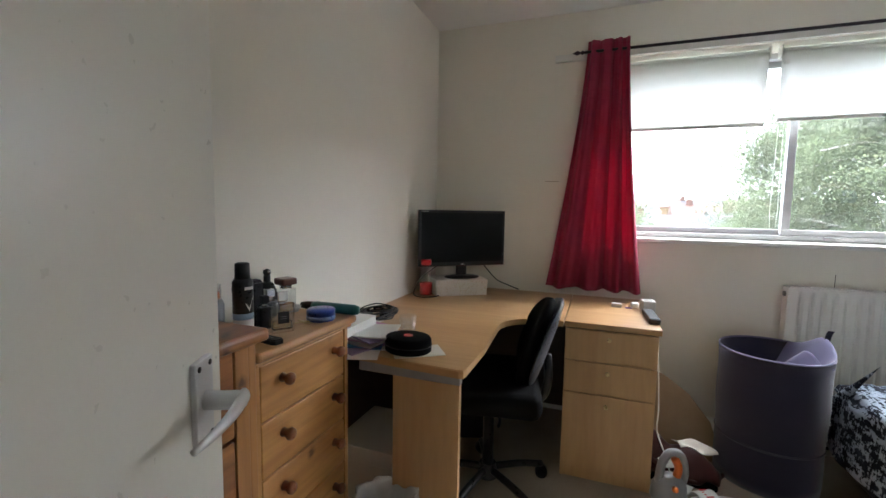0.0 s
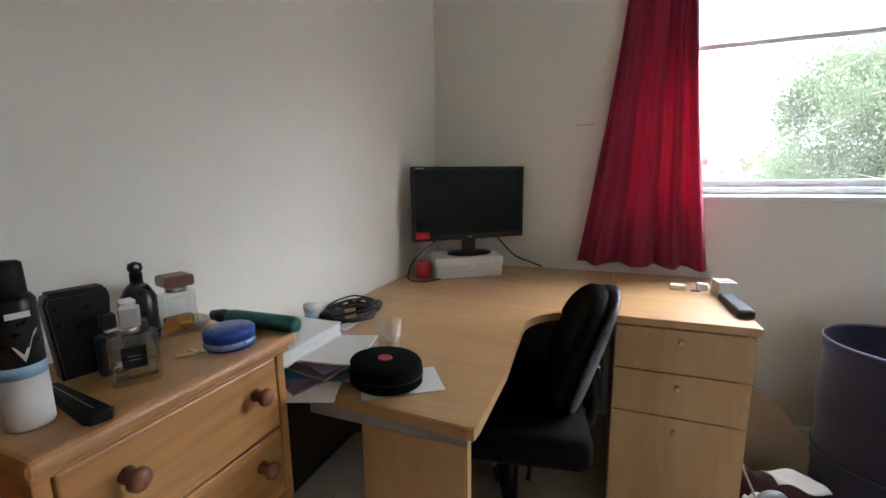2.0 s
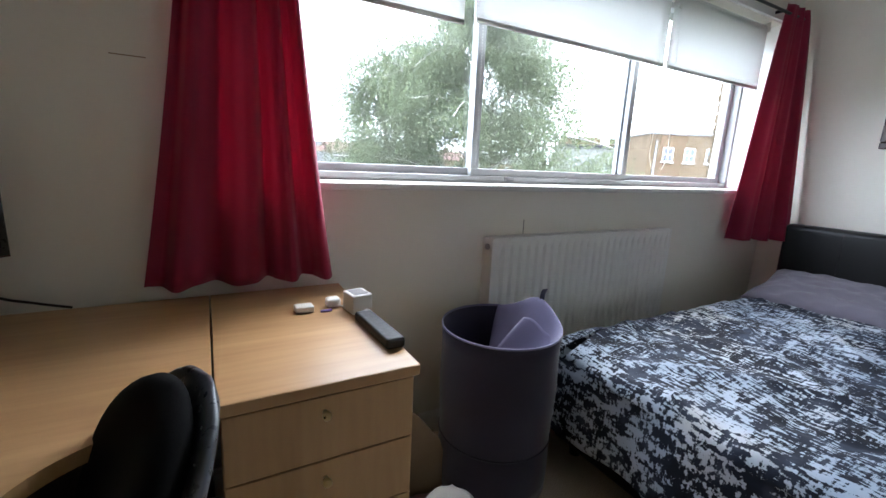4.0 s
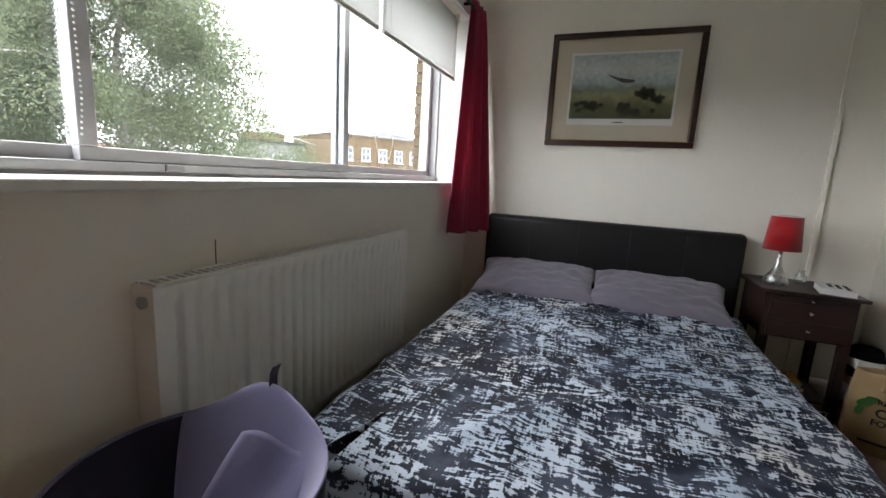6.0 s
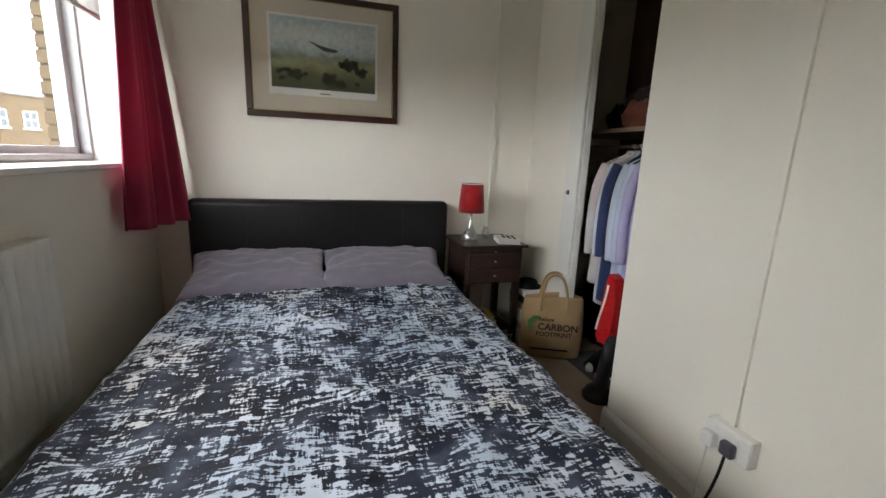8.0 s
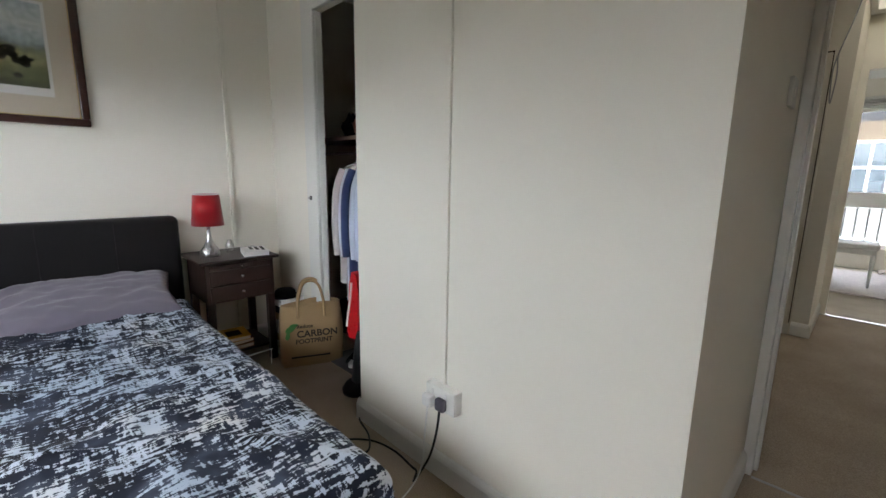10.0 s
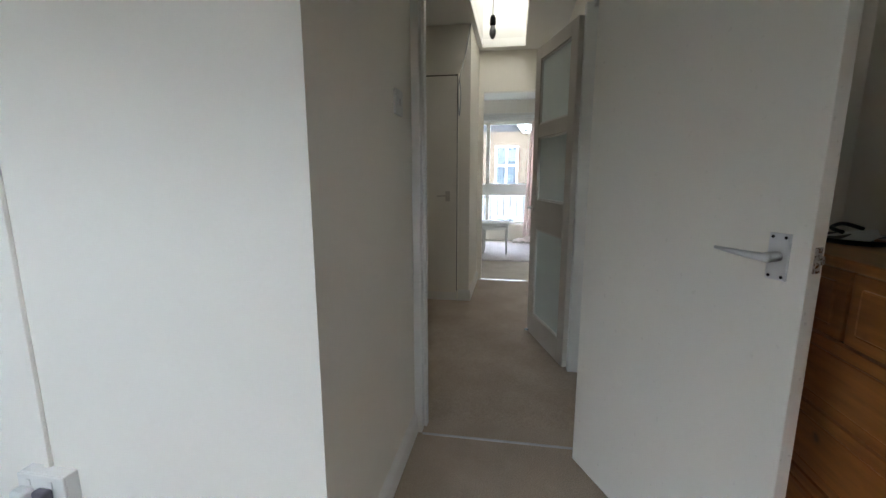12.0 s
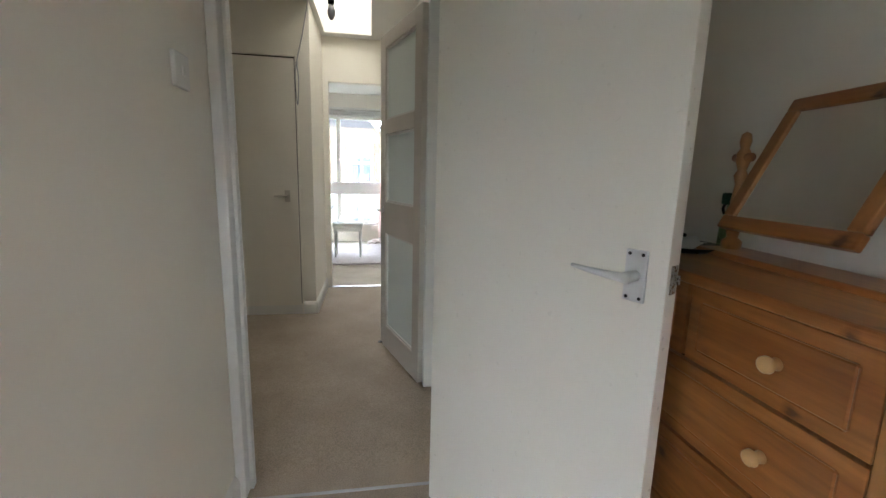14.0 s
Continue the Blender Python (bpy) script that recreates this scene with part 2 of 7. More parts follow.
M_GLASS = thin_glass("clear_glass", (0.975, 0.98, 0.98), gloss=0.2)
M_PICGLASS = thin_glass("picture_glass", (0.96, 0.96, 0.96), gloss=0.04)
M_CAP = surf("silver_cap", (0.72, 0.72, 0.73), (0.70, 0.70, 0.71), rough=0.22, metal=0.8, bump=0.0)
# Grey tint darkens the view outdoors, which the room's exposure would burn out.
M_PANE_IN = thin_glass("view_dimming_glass", (0.55, 0.56, 0.56), gloss=0.04, haze=0.0025)
M_FROST = glassy("frosted_glass", (0.80, 0.87, 0.83), rough=0.4)
M_FROST.node_tree.nodes["Principled BSDF"].inputs["Transmission Weight"].default_value = 0.25
# Brownish-grey tint turns down the daylight that falls on the landing.
M_ROOFPANE = thin_glass("dimming_rooflight_glass", (0.40, 0.38, 0.34), gloss=0.03)
M_PAPER = surf("white_paper", (0.78, 0.77, 0.74), (0.70, 0.69, 0.66), rough=0.8, bump=0.05)
M_PINK = surf("pink_paper", (0.62, 0.36, 0.52), rough=0.8)
M_BLUEP = surf("blue_paper", (0.12, 0.34, 0.62), rough=0.7)
M_RED = surf("red_gloss", (0.55, 0.015, 0.02), (0.46, 0.012, 0.016), rough=0.3, bump=0.02)
M_REDSHADE = fabric("red_satin_shade", (0.52, 0.008, 0.016), (0.44, 0.006, 0.012), rough=0.45, sheen=0.4, through_light=0.15)
M_KRAFT = fabric("brown_jute_bag", (0.43, 0.29, 0.15), (0.36, 0.24, 0.12), weave=260, sheen=0.1)
M_TEAL = surf("teal_plastic", (0.012, 0.13, 0.12), rough=0.4)
M_BLUETIN = surf("blue_printed_tin", (0.015, 0.055, 0.30), (0.014, 0.053, 0.29), rough=0.3, metal=0.0, bump=0.0)
M_MIRROR = surf("mirror_silver", (0.86, 0.87, 0.86), (0.85, 0.86, 0.85), rough=0.12, metal=1.0, bump=0.0)
M_MIRROR.node_tree.nodes["Principled BSDF"].inputs["Roughness"].default_value = 0.02
for lk in list(M_MIRROR.node_tree.links):
    if lk.to_socket.name == "Roughness":
        M_MIRROR.node_tree.links.remove(lk)
M_CARD = surf("brown_board", (0.33, 0.235, 0.15), (0.28, 0.195, 0.12), rough=0.8)
M_MAROON = fabric("maroon_leather", (0.07, 0.016, 0.014), sheen=0.1, rough=0.6)
M_ORANGE = surf("orange_plastic", (0.75, 0.16, 0.02), rough=0.3)
M_SILVER = surf("silver_grey_plastic", (0.30, 0.30, 0.31), rough=0.35, metal=0.3)
M_YELLOW = surf("yellow_cover", (0.72, 0.43, 0.04), rough=0.5)
M_GREEN = surf("green_print", (0.07, 0.22, 0.05), rough=0.8)
M_INK = surf("dark_print", (0.035, 0.028, 0.02), rough=0.8)


def duvet_cloth():
    m, n, l, b = material("navy_brushed_print")
    jit = node(n, "ShaderNodeTexNoise", Scale=7.0, Detail=2.0)
    base = coords(n, l)
    l.new(base, jit.inputs["Vector"])
    warp = n.new("ShaderNodeMixRGB")
    warp.blend_type = "LINEAR_LIGHT"
    warp.inputs["Fac"].default_value = 0.002
    l.new(base, warp.inputs["Color1"])
    l.new(jit.outputs["Color"], warp.inputs["Color2"])

    def soft(scale, detail=5.0, rough=0.6, warped=True):
        mp = n.new("ShaderNodeMapping")
        mp.inputs["Scale"].default_value = scale
        l.new(warp.outputs[0] if warped else base, mp.inputs["Vector"])
        t = node(n, "ShaderNodeTexNoise", Scale=1.0, Detail=detail, Roughness=rough)
        l.new(mp.outputs[0], t.inputs["Vector"])
        return t.outputs["Fac"]

    def blend(a, b, k):
        o = n.new("ShaderNodeMath")
        o.operation = "MULTIPLY_ADD"
        l.new(b, o.inputs[0])
        o.inputs[1].default_value = k
        l.new(a, o.inputs[2])
        return o.outputs[0]

    # brush strokes across the bed, crossed by fewer along it; broad patches tip the balance of dark and pale
    level = blend(soft((98.0, 19.0, 40.0), 4.0, 0.62), soft((24.0, 105.0, 40.0), 4.0, 0.6), 0.6)
    level = blend(level, soft((8.0, 13.0, 12.0), 3.0, 0.55), 0.5)
    level = blend(level, soft((2.4, 2.8, 2.5), 2.0, 0.5, False), 0.35)
    rng_ = n.new("ShaderNodeMapRange")
    rng_.inputs["From Min"].default_value, rng_.inputs["From Max"].default_value = 0.775, 1.775
    l.new(level, rng_.inputs["Value"])
    paint = ramp(n, l, rng_.outputs[0], [(0.470, (0, 0, 0)), (0.486, (0.42, 0.42, 0.42)), (0.508, (1, 1, 1))])
    g1 = node(n, "ShaderNodeTexNoise", Scale=9.0, Detail=3.0)
    l.new(base, g1.inputs["Vector"])
    under = ramp(n, l, g1.outputs["Fac"], [(0.35, (0.006, 0.008, 0.015)), (0.52, (0.013, 0.018, 0.034)), (0.66, (0.045, 0.056, 0.085))])
    g2 = node(n, "ShaderNodeTexNoise", Scale=3.0, Detail=3.0)
    l.new(base, g2.inputs["Vector"])
    over = ramp(n, l, g2.outputs["Fac"], [(0.36, (0.37, 0.44, 0.54)), (0.52, (0.50, 0.56, 0.65)), (0.70, (0.64, 0.63, 0.61))])
    mix = n.new("ShaderNodeMixRGB")
    l.new(paint, mix.inputs["Fac"])
    l.new(under, mix.inputs["Color1"])
    l.new(over, mix.inputs["Color2"])
    l.new(mix.outputs[0], b.inputs["Base Color"])
    b.inputs["Roughness"].default_value = 0.75
    b.inputs["Specular IOR Level"].default_value = 0.25
    wv = node(n, "ShaderNodeTexNoise", Scale=380.0, Detail=2.0)
    l.new(base, wv.inputs["Vector"])
    bp = node(n, "ShaderNodeBump", Strength=0.2, Distance=0.002)
    l.new(wv.outputs["Fac"], bp.inputs["Height"])
    l.new(bp.outputs[0], b.inputs["Normal"])
    return m


M_DUVET = duvet_cloth()


# ---- shapes ----
WORLD_OF = {}


def finish(bm, name, mat, smooth=False):
    bmesh.ops.recalc_face_normals(bm, faces=bm.faces)
    me = bpy.data.meshes.new(name)
    bm.to_mesh(me)
    bm.free()
    if smooth:
        me.polygons.foreach_set("use_smooth", [True] * len(me.polygons))
    for m in mat if isinstance(mat, (list, tuple)) else [mat]:
        me.materials.append(m)
    return me


def thing(name, label, category, m=None, group=""):
    ob = new(name)
    ob.empty_display_size = 0.05
    ob.matrix_world = m or Matrix()
    WORLD_OF[ob.name] = ob.matrix_world.copy()
    return tagged(ob, label, category, group)


def part(name, bm, mat, parent, label="", smooth=False, world=False):
    """One mesh under a thing or a part, in the thing's own axes (world: given in the world's)."""
    base = WORLD_OF[parent.name]
    if world:
        bm.transform(base.inverted())
    ob = new(name, finish(bm, name, mat, smooth))
    ob.parent = parent
    WORLD_OF[ob.name] = base
    return tagged(ob, label)


def single(name, bm, mat, label, category, smooth=False, group="", m=None):
    """A thing of one mesh, given in the world's axes, or posed by m."""
    ob = new(name, finish(bm, name, mat, smooth))
    if m is not None:
        ob.matrix_world = m
    WORLD_OF[ob.name] = m or Matrix()
    return tagged(ob, label, category, group)


def structure(name, bm, mat, label="", category="", smooth=False):
    ob = new(name, finish(bm, name, mat, smooth))
    WORLD_OF[ob.name] = Matrix()
    return tagged(ob, label or name.replace("_", " "), category or name.split("_")[0], kind="structure")


def box(x0, x1, y0, y1, z0, z1, bev=0.0, bm=None, seg=2):
    bm = bm or bmesh.new()
    c = ((x0 + x1) / 2, (y0 + y1) / 2, (z0 + z1) / 2)
    r = bmesh.ops.create_cube(bm, size=1.0, matrix=Matrix.LocRotScale(c, None, (abs(x1 - x0), abs(y1 - y0), abs(z1 - z0))))
    if bev:
        es = {e for v in r["verts"] for e in v.link_edges}
        bmesh.ops.bevel(bm, geom=list(es), offset=bev, segments=seg, affect="EDGES", profile=0.5)
    return bm


def cyl(r, z0, z1, r2=None, seg=28, at=(0, 0), bm=None, bev=0.0):
    bm = bm or bmesh.new()
    ret = bmesh.ops.create_cone(bm, cap_ends=True, segments=seg, radius1=r, radius2=r if r2 is None else r2, depth=z1 - z0,
                                matrix=Matrix.Translation((at[0], at[1], (z0 + z1) / 2)))
    if bev:
        es = [e for e in {e for v in ret["verts"] for e in v.link_edges} if len(e.link_faces) == 2 and any(len(f.verts) > 4 for f in e.link_faces)]
        bmesh.ops.bevel(bm, geom=es, offset=bev, segments=2, affect="EDGES")
    return bm


def lathe(profile, seg=28, bm=None, m=None):
    """A turned body from (radius, height) pairs."""
    bm = bm or bmesh.new()
    rings = []
    for r, z in profile:
        if r < 1e-5:
            rings.append([bm.verts.new((0, 0, z))])
        else:
            rings.append([bm.verts.new((r * math.cos(2 * math.pi * k / seg), r * math.sin(2 * math.pi * k / seg), z)) for k in range(seg)])
    for a, b in zip(rings, rings[1:]):
        for k in range(seg):
            q = [a[k % len(a)], a[(k + 1) % len(a)], b[(k + 1) % len(b)], b[k % len(b)]]
            q = list(dict.fromkeys(q))
            if len(q) > 2:
                bm.faces.new(q)
    if len(rings) > 2 and len(rings[0]) > 2 and len(rings[-1]) > 2:      # an open profile closes on itself as a ring
        a, b = rings[-1], rings[0]
        for k in range(seg):
            bm.faces.new((a[k], a[(k + 1) % seg], b[(k + 1) % seg], b[k]))
    else:
        for ring in (rings[0], rings[-1]):
            if len(ring) > 2:
                bm.faces.new(ring)
    if m is not None:
        bm.transform(m)
    return bm


def prism(poly, z0, z1, bm=None, bev=0.0):
    bm = bm or bmesh.new()
    lo = [bm.verts.new((x, y, z0)) for x, y in poly]
    hi = [bm.verts.new((x, y, z1)) for x, y in poly]
    bm.faces.new(lo[::-1])
    top = bm.faces.new(hi)
    k = len(poly)
    for i in range(k):
        bm.faces.new((lo[i], lo[(i + 1) % k], hi[(i + 1) % k], hi[i]))
    if bev:
        bmesh.ops.bevel(bm, geom=list(top.edges), offset=bev, segments=2, affect="EDGES")
    return bm


def tube(points, r, seg=8, bm=None):
    """A round cord through points, smoothed."""
    bm = bm or bmesh.new()
    p = [Vector(q) for q in points]
    path = []
    for i in range(len(p) - 1):
        a, b, c, d = p[max(i - 1, 0)], p[i], p[i + 1], p[min(i + 2, len(p) - 1)]
        for s in range(6):
            t = s / 6
            path.append(0.5 * ((2 * b) + (c - a) * t + (2 * a - 5 * b + 4 * c - d) * t * t + (3 * b - a - 3 * c + d) * t ** 3))
    path.append(p[-1])
    rings, side = [], None
    for i, q in enumerate(path):
        way = (path[min(i + 1, len(path) - 1)] - path[max(i - 1, 0)]).normalized()
        side = side or way.orthogonal().normalized()
        side = (side - way * side.dot(way)).normalized()
        up = way.cross(side)
        rings.append([bm.verts.new(q + r * (math.cos(2 * math.pi * k / seg) * side + math.sin(2 * math.pi * k / seg) * up)) for k in range(seg)])
    for a, b in zip(rings, rings[1:]):
        for k in range(seg):
            bm.faces.new((a[k], a[(k + 1) % seg], b[(k + 1) % seg], b[k]))
    bm.faces.new(rings[0][::-1])
    bm.faces.new(rings[-1])
    return bm


def sheet(nu, nv, f, thick=0.0):
    """A cloth or plate from f(u, v), 0 to 1 each, with a thickness."""
    bm = bmesh.new()
    g = [[bm.verts.new(f(i / nu, j / nv)) for j in range(nv + 1)] for i in range(nu + 1)]
    for i in range(nu):
        for j in range(nv):
            bm.faces.new((g[i][j], g[i + 1][j], g[i + 1][j + 1], g[i][j + 1]))
    if thick:
        bm.normal_update()
        bmesh.ops.solidify(bm, geom=bm.faces[:], thickness=thick)
    return bm


def cushion(w, d, h, nu=28, nv=20, wob=0.006, seed=0, puff=0.5):
    """A filled cushion of width w, depth d and height h, resting on z = 0."""
    bm = bmesh.new()
    rows = {}
    for side in (1, -1):
        for i in range(nu + 1):
            for j in range(nv + 1):
                u, v = 2 * i / nu - 1, 2 * j / nv - 1
                edge = (1 - abs(u) ** 4) * (1 - abs(v) ** 4)
                z = h / 2 * max(edge, 0) ** puff
                pull = 1 - 0.07 * (1 - abs(v)) * abs(u) ** 6 - 0.0
                pull2 = 1 - 0.10 * (1 - abs(u)) * abs(v) ** 6
                q = Vector((u * w / 2 * pull, v * d / 2 * pull2, h / 2 + side * z))
                if edge > 1e-6:
                    q += Vector((0, 0, wob * noise.noise(Vector((u * 4 + seed, v * 4, side * 3.0))) + 0.4 * wob * noise.noise(Vector((u * 7 + v * 5 + seed, v * 12 - u * 4, side * 3.0)))))
                    rows[side, i, j] = bm.verts.new(q)
                elif (1, i, j) in rows:
                    rows[side, i, j] = rows[1, i, j]
                else:
                    rows[side, i, j] = bm.verts.new(q)
    for side in (1, -1):
        for i in range(nu):
            for j in range(nv):
                q = [rows[side, i, j], rows[side, i + 1, j], rows[side, i + 1, j + 1], rows[side, i, j + 1]]
                try:
                    bm.faces.new(q if side > 0 else q[::-1])
                except ValueError:
                    pass
    return bm


def letters(text, size, mat, name, parent, m, depth=0.0006):
    """Raised writing with the built-in font, as a mesh part, posed in the thing's own axes."""
    cu = bpy.data.curves.new(name, "FONT")
    cu.body, cu.size, cu.extrude, cu.align_x, cu.offset = text, size, depth, "CENTER", size * 0.022
    tmp = new(name + "_text", cu)
    bpy.context.view_layer.update()
    me = bpy.data.meshes.new_from_object(tmp.evaluated_get(bpy.context.evaluated_depsgraph_get()))
    bpy.data.objects.remove(tmp)
    me.transform(m)
    me.materials.clear()
    me.materials.append(mat)
    ob = new(name, me)
    ob.parent = parent
    WORLD_OF[ob.name] = WORLD_OF[parent.name]
    return ob


# ---- the bedroom ----
XL, XR, YW, YD, H = -0.955, 3.25, 2.945, -0.03, 2.345
WX0, WX1, WZ0, WZ1 = 0.02, 3.06, 1.07, 2.07      # window opening
bm = box(XL, XR, -0.13, YW, -0.12, 0.0)
structure("floor", bm, M_CARPET, "worn beige fitted carpet on the bedroom floor")
structure("ceiling", box(XL - 0.12, XR + 0.12, -0.13, YW + 0.36, H, H + 0.1), M_CEIL, "plain white painted ceiling")
structure("wall_west", box(XL - 0.12, XL, -0.15, YW, 0, H), M_WALL, "plain cream painted wall")
structure("wall_east", box(XR, XR + 0.12, -0.15, YW, 0, H), M_WALL, "plain cream painted wall behind the bed")
bm = box(XL - 0.12, WX0, YW, YW + 0.30, 0, H)
box(WX1, XR + 0.12, YW, YW + 0.30, 0, H, bm=bm)
box(WX0, WX1, YW, YW + 0.30, 0, WZ0 - 0.02, bm=bm)
box(WX0, WX1, YW, YW + 0.30, WZ1, H, bm=bm)
structure("wall_north", bm, M_WALL, "cream painted wall with a wide window opening")
# door wall, with the opening for the door
DX0, DX1, DZ = -0.10, 0.585, 2.0
bm = box(XL, DX0 - 0.03, YD - 0.10, YD, 0, H)
box(DX0 - 0.03, 0.62, YD - 0.10, YD, DZ + 0.03, H, bm=bm)
structure("wall_south", bm, M_WALL, "cream painted wall round the bedroom door")
# built-out cupboard block with the socket
BX0, BX1, BY = 0.62, 1.96, 0.86
structure("wall_block", box(BX0, BX1, YD - 0.10, BY, 0, H), M_WALL, "cream painted built-out wall with a socket")
# wardrobe front and recess
CY = 0.66
CX0, CX1, CZ = 1.96, 2.64, 1.99
bm = box(CX1, XR, CY - 0.035, CY, 0, H)
box(CX0, CX1, CY - 0.035, CY, CZ, H, bm=bm)
structure("wall_wardrobe", bm, M_WALL, "cream painted wardrobe front with an open doorway")
# Dark brown back wall: the recess's shade is put into its colour.
M_SHADE_LINING = wood("shade_dark_lining", (0.10, 0.065, 0.04), (0.16, 0.11, 0.07), along="z", knots=False)
structure("wall_recess", box(CX0, XR, -0.15, -0.05, 0, H), M_SHADE_LINING, "back wall of the wardrobe recess, shade in its colour")
bm = box(CX1, CX1 + 0.125, CY, CY + 0.022, 0, CZ + 0.09, 0.006)
box(CX0 + 0.002, CX1, CY, CY + 0.022, CZ, CZ + 0.09, 0.006, bm=bm)
box(CX1 - 0.008, CX1, CY - 0.035, CY + 0.004, 0, CZ, 0.003, bm=bm)
structure("trim_wardrobe", bm, M_WHITE, "white gloss architrave round the open wardrobe", "trim")
latch = thing("door_catch", "small dark metal catch on the wardrobe frame", "catch", pose(CX1 + 0.075, CY + 0.022, 0.99))
part("plate", box(-0.012, 0.012, 0, 0.004, -0.012, 0.012, 0.002), M_BLACK, latch)
part("bolt", lathe([(0.004, 0), (0.004, 0.014)], 10, m=pose(0, 0.004, 0, -90, 0, 0)), M_CHROME, latch)


def skirting(name, x0, y0, x1, y1, side, h=0.10, t=0.016):
    """A moulded skirting board from one point to another; side: +1 to the left of the way."""
    a, b = Vector((x0, y0, 0)), Vector((x1, y1, 0))
    way = (b - a).normalized()
    out = Vector((-way.y, way.x, 0)) * side
    prof = [(0, 0), (t, 0), (t, h * 0.72), (t * 0.75, h * 0.84), (t * 0.35, h * 0.95), (0, h)]
    bm = bmesh.new()
    r0 = [bm.verts.new(a + out * d + Vector((0, 0, z))) for d, z in prof]
    r1 = [bm.verts.new(b + out * d + Vector((0, 0, z))) for d, z in prof]
    for i in range(len(prof)):
        j = (i + 1) % len(prof)
        bm.faces.new((r0[i], r0[j], r1[j], r1[i]))
    bm.faces.new(r0)
    bm.faces.new(r1[::-1])
    return structure(name, bm, M_WHITE, "cream painted skirting board", "baseboard")


skirting("baseboard_1", XL, YW, XR, YW, -1)
skirting("baseboard_2", XL, YD, XL, YW, -1)
skirting("baseboard_3", BX0 - 0.016, BY, BX1 + 0.016, BY, 1)
skirting("baseboard_4", BX0, YD, BX0, BY, 1)
skirting("baseboard_5", XR, CY, XR, YW, 1)
skirting("baseboard_6", CX1 + 0.125, CY, XR, CY, 1)
skirting("baseboard_7", XL, YD, DX0 - 0.08, YD, 1)

# ---- window ----
win = structure("window_1", box(WX0, WX1, 3.12, 3.19, WZ0 - 0.02, WZ0 + 0.012, 0.003), M_ALU, "wide sliding window with weathered aluminium frames")
FY = 3.145
part("window_frame", box(WX0, WX1 + 0.03, 3.115, 3.20, WZ0 + 0.012, WZ0 + 0.035, 0.003), M_ALU, win)
part("window_frame", box(WX0, WX1 + 0.03, 3.115, 3.20, WZ1 - 0.03, WZ1, 0.003), M_ALU, win)
for x in (WX0, WX1 - 0.02):
    part("jamb", box(x, x + 0.05, 3.115, 3.20, WZ0 + 0.035, WZ1 - 0.03, 0.003), M_ALU, win)


def sash(x0, x1, y, stile=0.035):
    b = 0.032
    s = part("sash", box(x0, x1, y, y + 0.028, WZ0 + 0.035, WZ0 + 0.035 + b, 0.003), M_ALU, win)
    part("sash_rail", box(x0, x1, y, y + 0.028, WZ1 - 0.03 - b, WZ1 - 0.03, 0.003), M_ALU, s)
    for x in (x0, x1 - stile):
        part("stile", box(x, x + stile, y, y + 0.028, WZ0 + 0.035 + b, WZ1 - 0.03 - b, 0.003), M_ALU, s)
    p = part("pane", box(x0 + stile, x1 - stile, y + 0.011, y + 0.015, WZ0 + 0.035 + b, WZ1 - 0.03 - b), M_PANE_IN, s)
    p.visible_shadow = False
    return s


sash(WX0 + 0.05, 1.03, 3.16)
sash(0.985, 2.03, 3.125, 0.04)
sash(1.985, WX1 - 0.02, 3.16, 0.045)
structure("window_sill_1", box(WX0 - 0.0, WX1 + 0.004, YW - 0.018, 3.115, WZ0 - 0.02, WZ0 + 0.004, 0.005), M_WHITE, "white gloss painted inner window sill", "window sill")
bm = box(WX1 - 0.004, WX1, YW + 0.002, 3.115, WZ0 + 0.004, WZ1)
part("reveal", bm, M_WHITE, win)
catch = part("catch", box(1.17, 1.22, 3.105, 3.122, WZ0 + 0.016, WZ0 + 0.034, 0.003), M_BRASS, win, "tarnished sash catch")
catch.data.materials[0] = M_GREYTRIM

# ---- the landing and the room across it ----
HX0, HX1, HYF, HH = -0.20, 0.60, -2.92, 2.40
structure("floor_landing", box(-0.9, 1.9, HYF, -0.13, -0.12, -0.002), M_CARPET, "beige fitted landing carpet", "floor")
strip = structure("threshold_1", box(DX0, DX1 - 0.002, -0.020, -0.006, 0.0, 0.004, 0.002), M_ALU, "worn metal carpet strip in the doorway", "threshold")
structure("threshold_2", box(-0.2, 0.6, HYF - 0.02, HYF + 0.02, -0.002, 0.005, 0.002), M_CHROME, "metal carpet strip", "threshold")
structure("wall_landing_passage", box(0.60, 0.70, HYF - 0.08, -2.1, 0, HH), M_WALL, "cream painted wall of the landing passage", "wall")
structure("wall_landing_cupboard", box(0.70, 2.0, -2.2, -2.1, 0, HH), M_WALL, "cream painted wall round the landing cupboard", "wall")
structure("wall_landing_east", box(1.9, 2.0, -2.1, -0.13, 0, HH), M_WALL, "cream painted landing wall", "wall")
SIDE0, SIDE1 = -0.75, -0.14
bm = box(HX0 - 0.1, HX0, HYF, SIDE0 - 0.06, 0, HH)
box(HX0 - 0.1, HX0, SIDE0 - 0.06, -0.13, 2.03, HH, bm=bm)
structure("wall_landing_west", bm, M_WALL, "cream painted landing wall with a side doorway", "wall")
bm = box(-0.20, 0.60, HYF - 0.08, HYF, 2.0, HH)
box(-0.20, -0.12, HYF - 0.08, HYF, 0, 2.0, bm=bm)
box(0.55, 0.60, HYF - 0.08, HYF, 0, 2.0, bm=bm)
structure("wall_landing_end", bm, M_WALL, "cream painted wall over the far doorway", "wall")
SKX0, SKX1, SKY0, SKY1 = 0.14, 0.56, -2.80, -1.0
bm = box(-0.9, SKX0, HYF - 0.08, -0.13, HH, HH + 0.08)
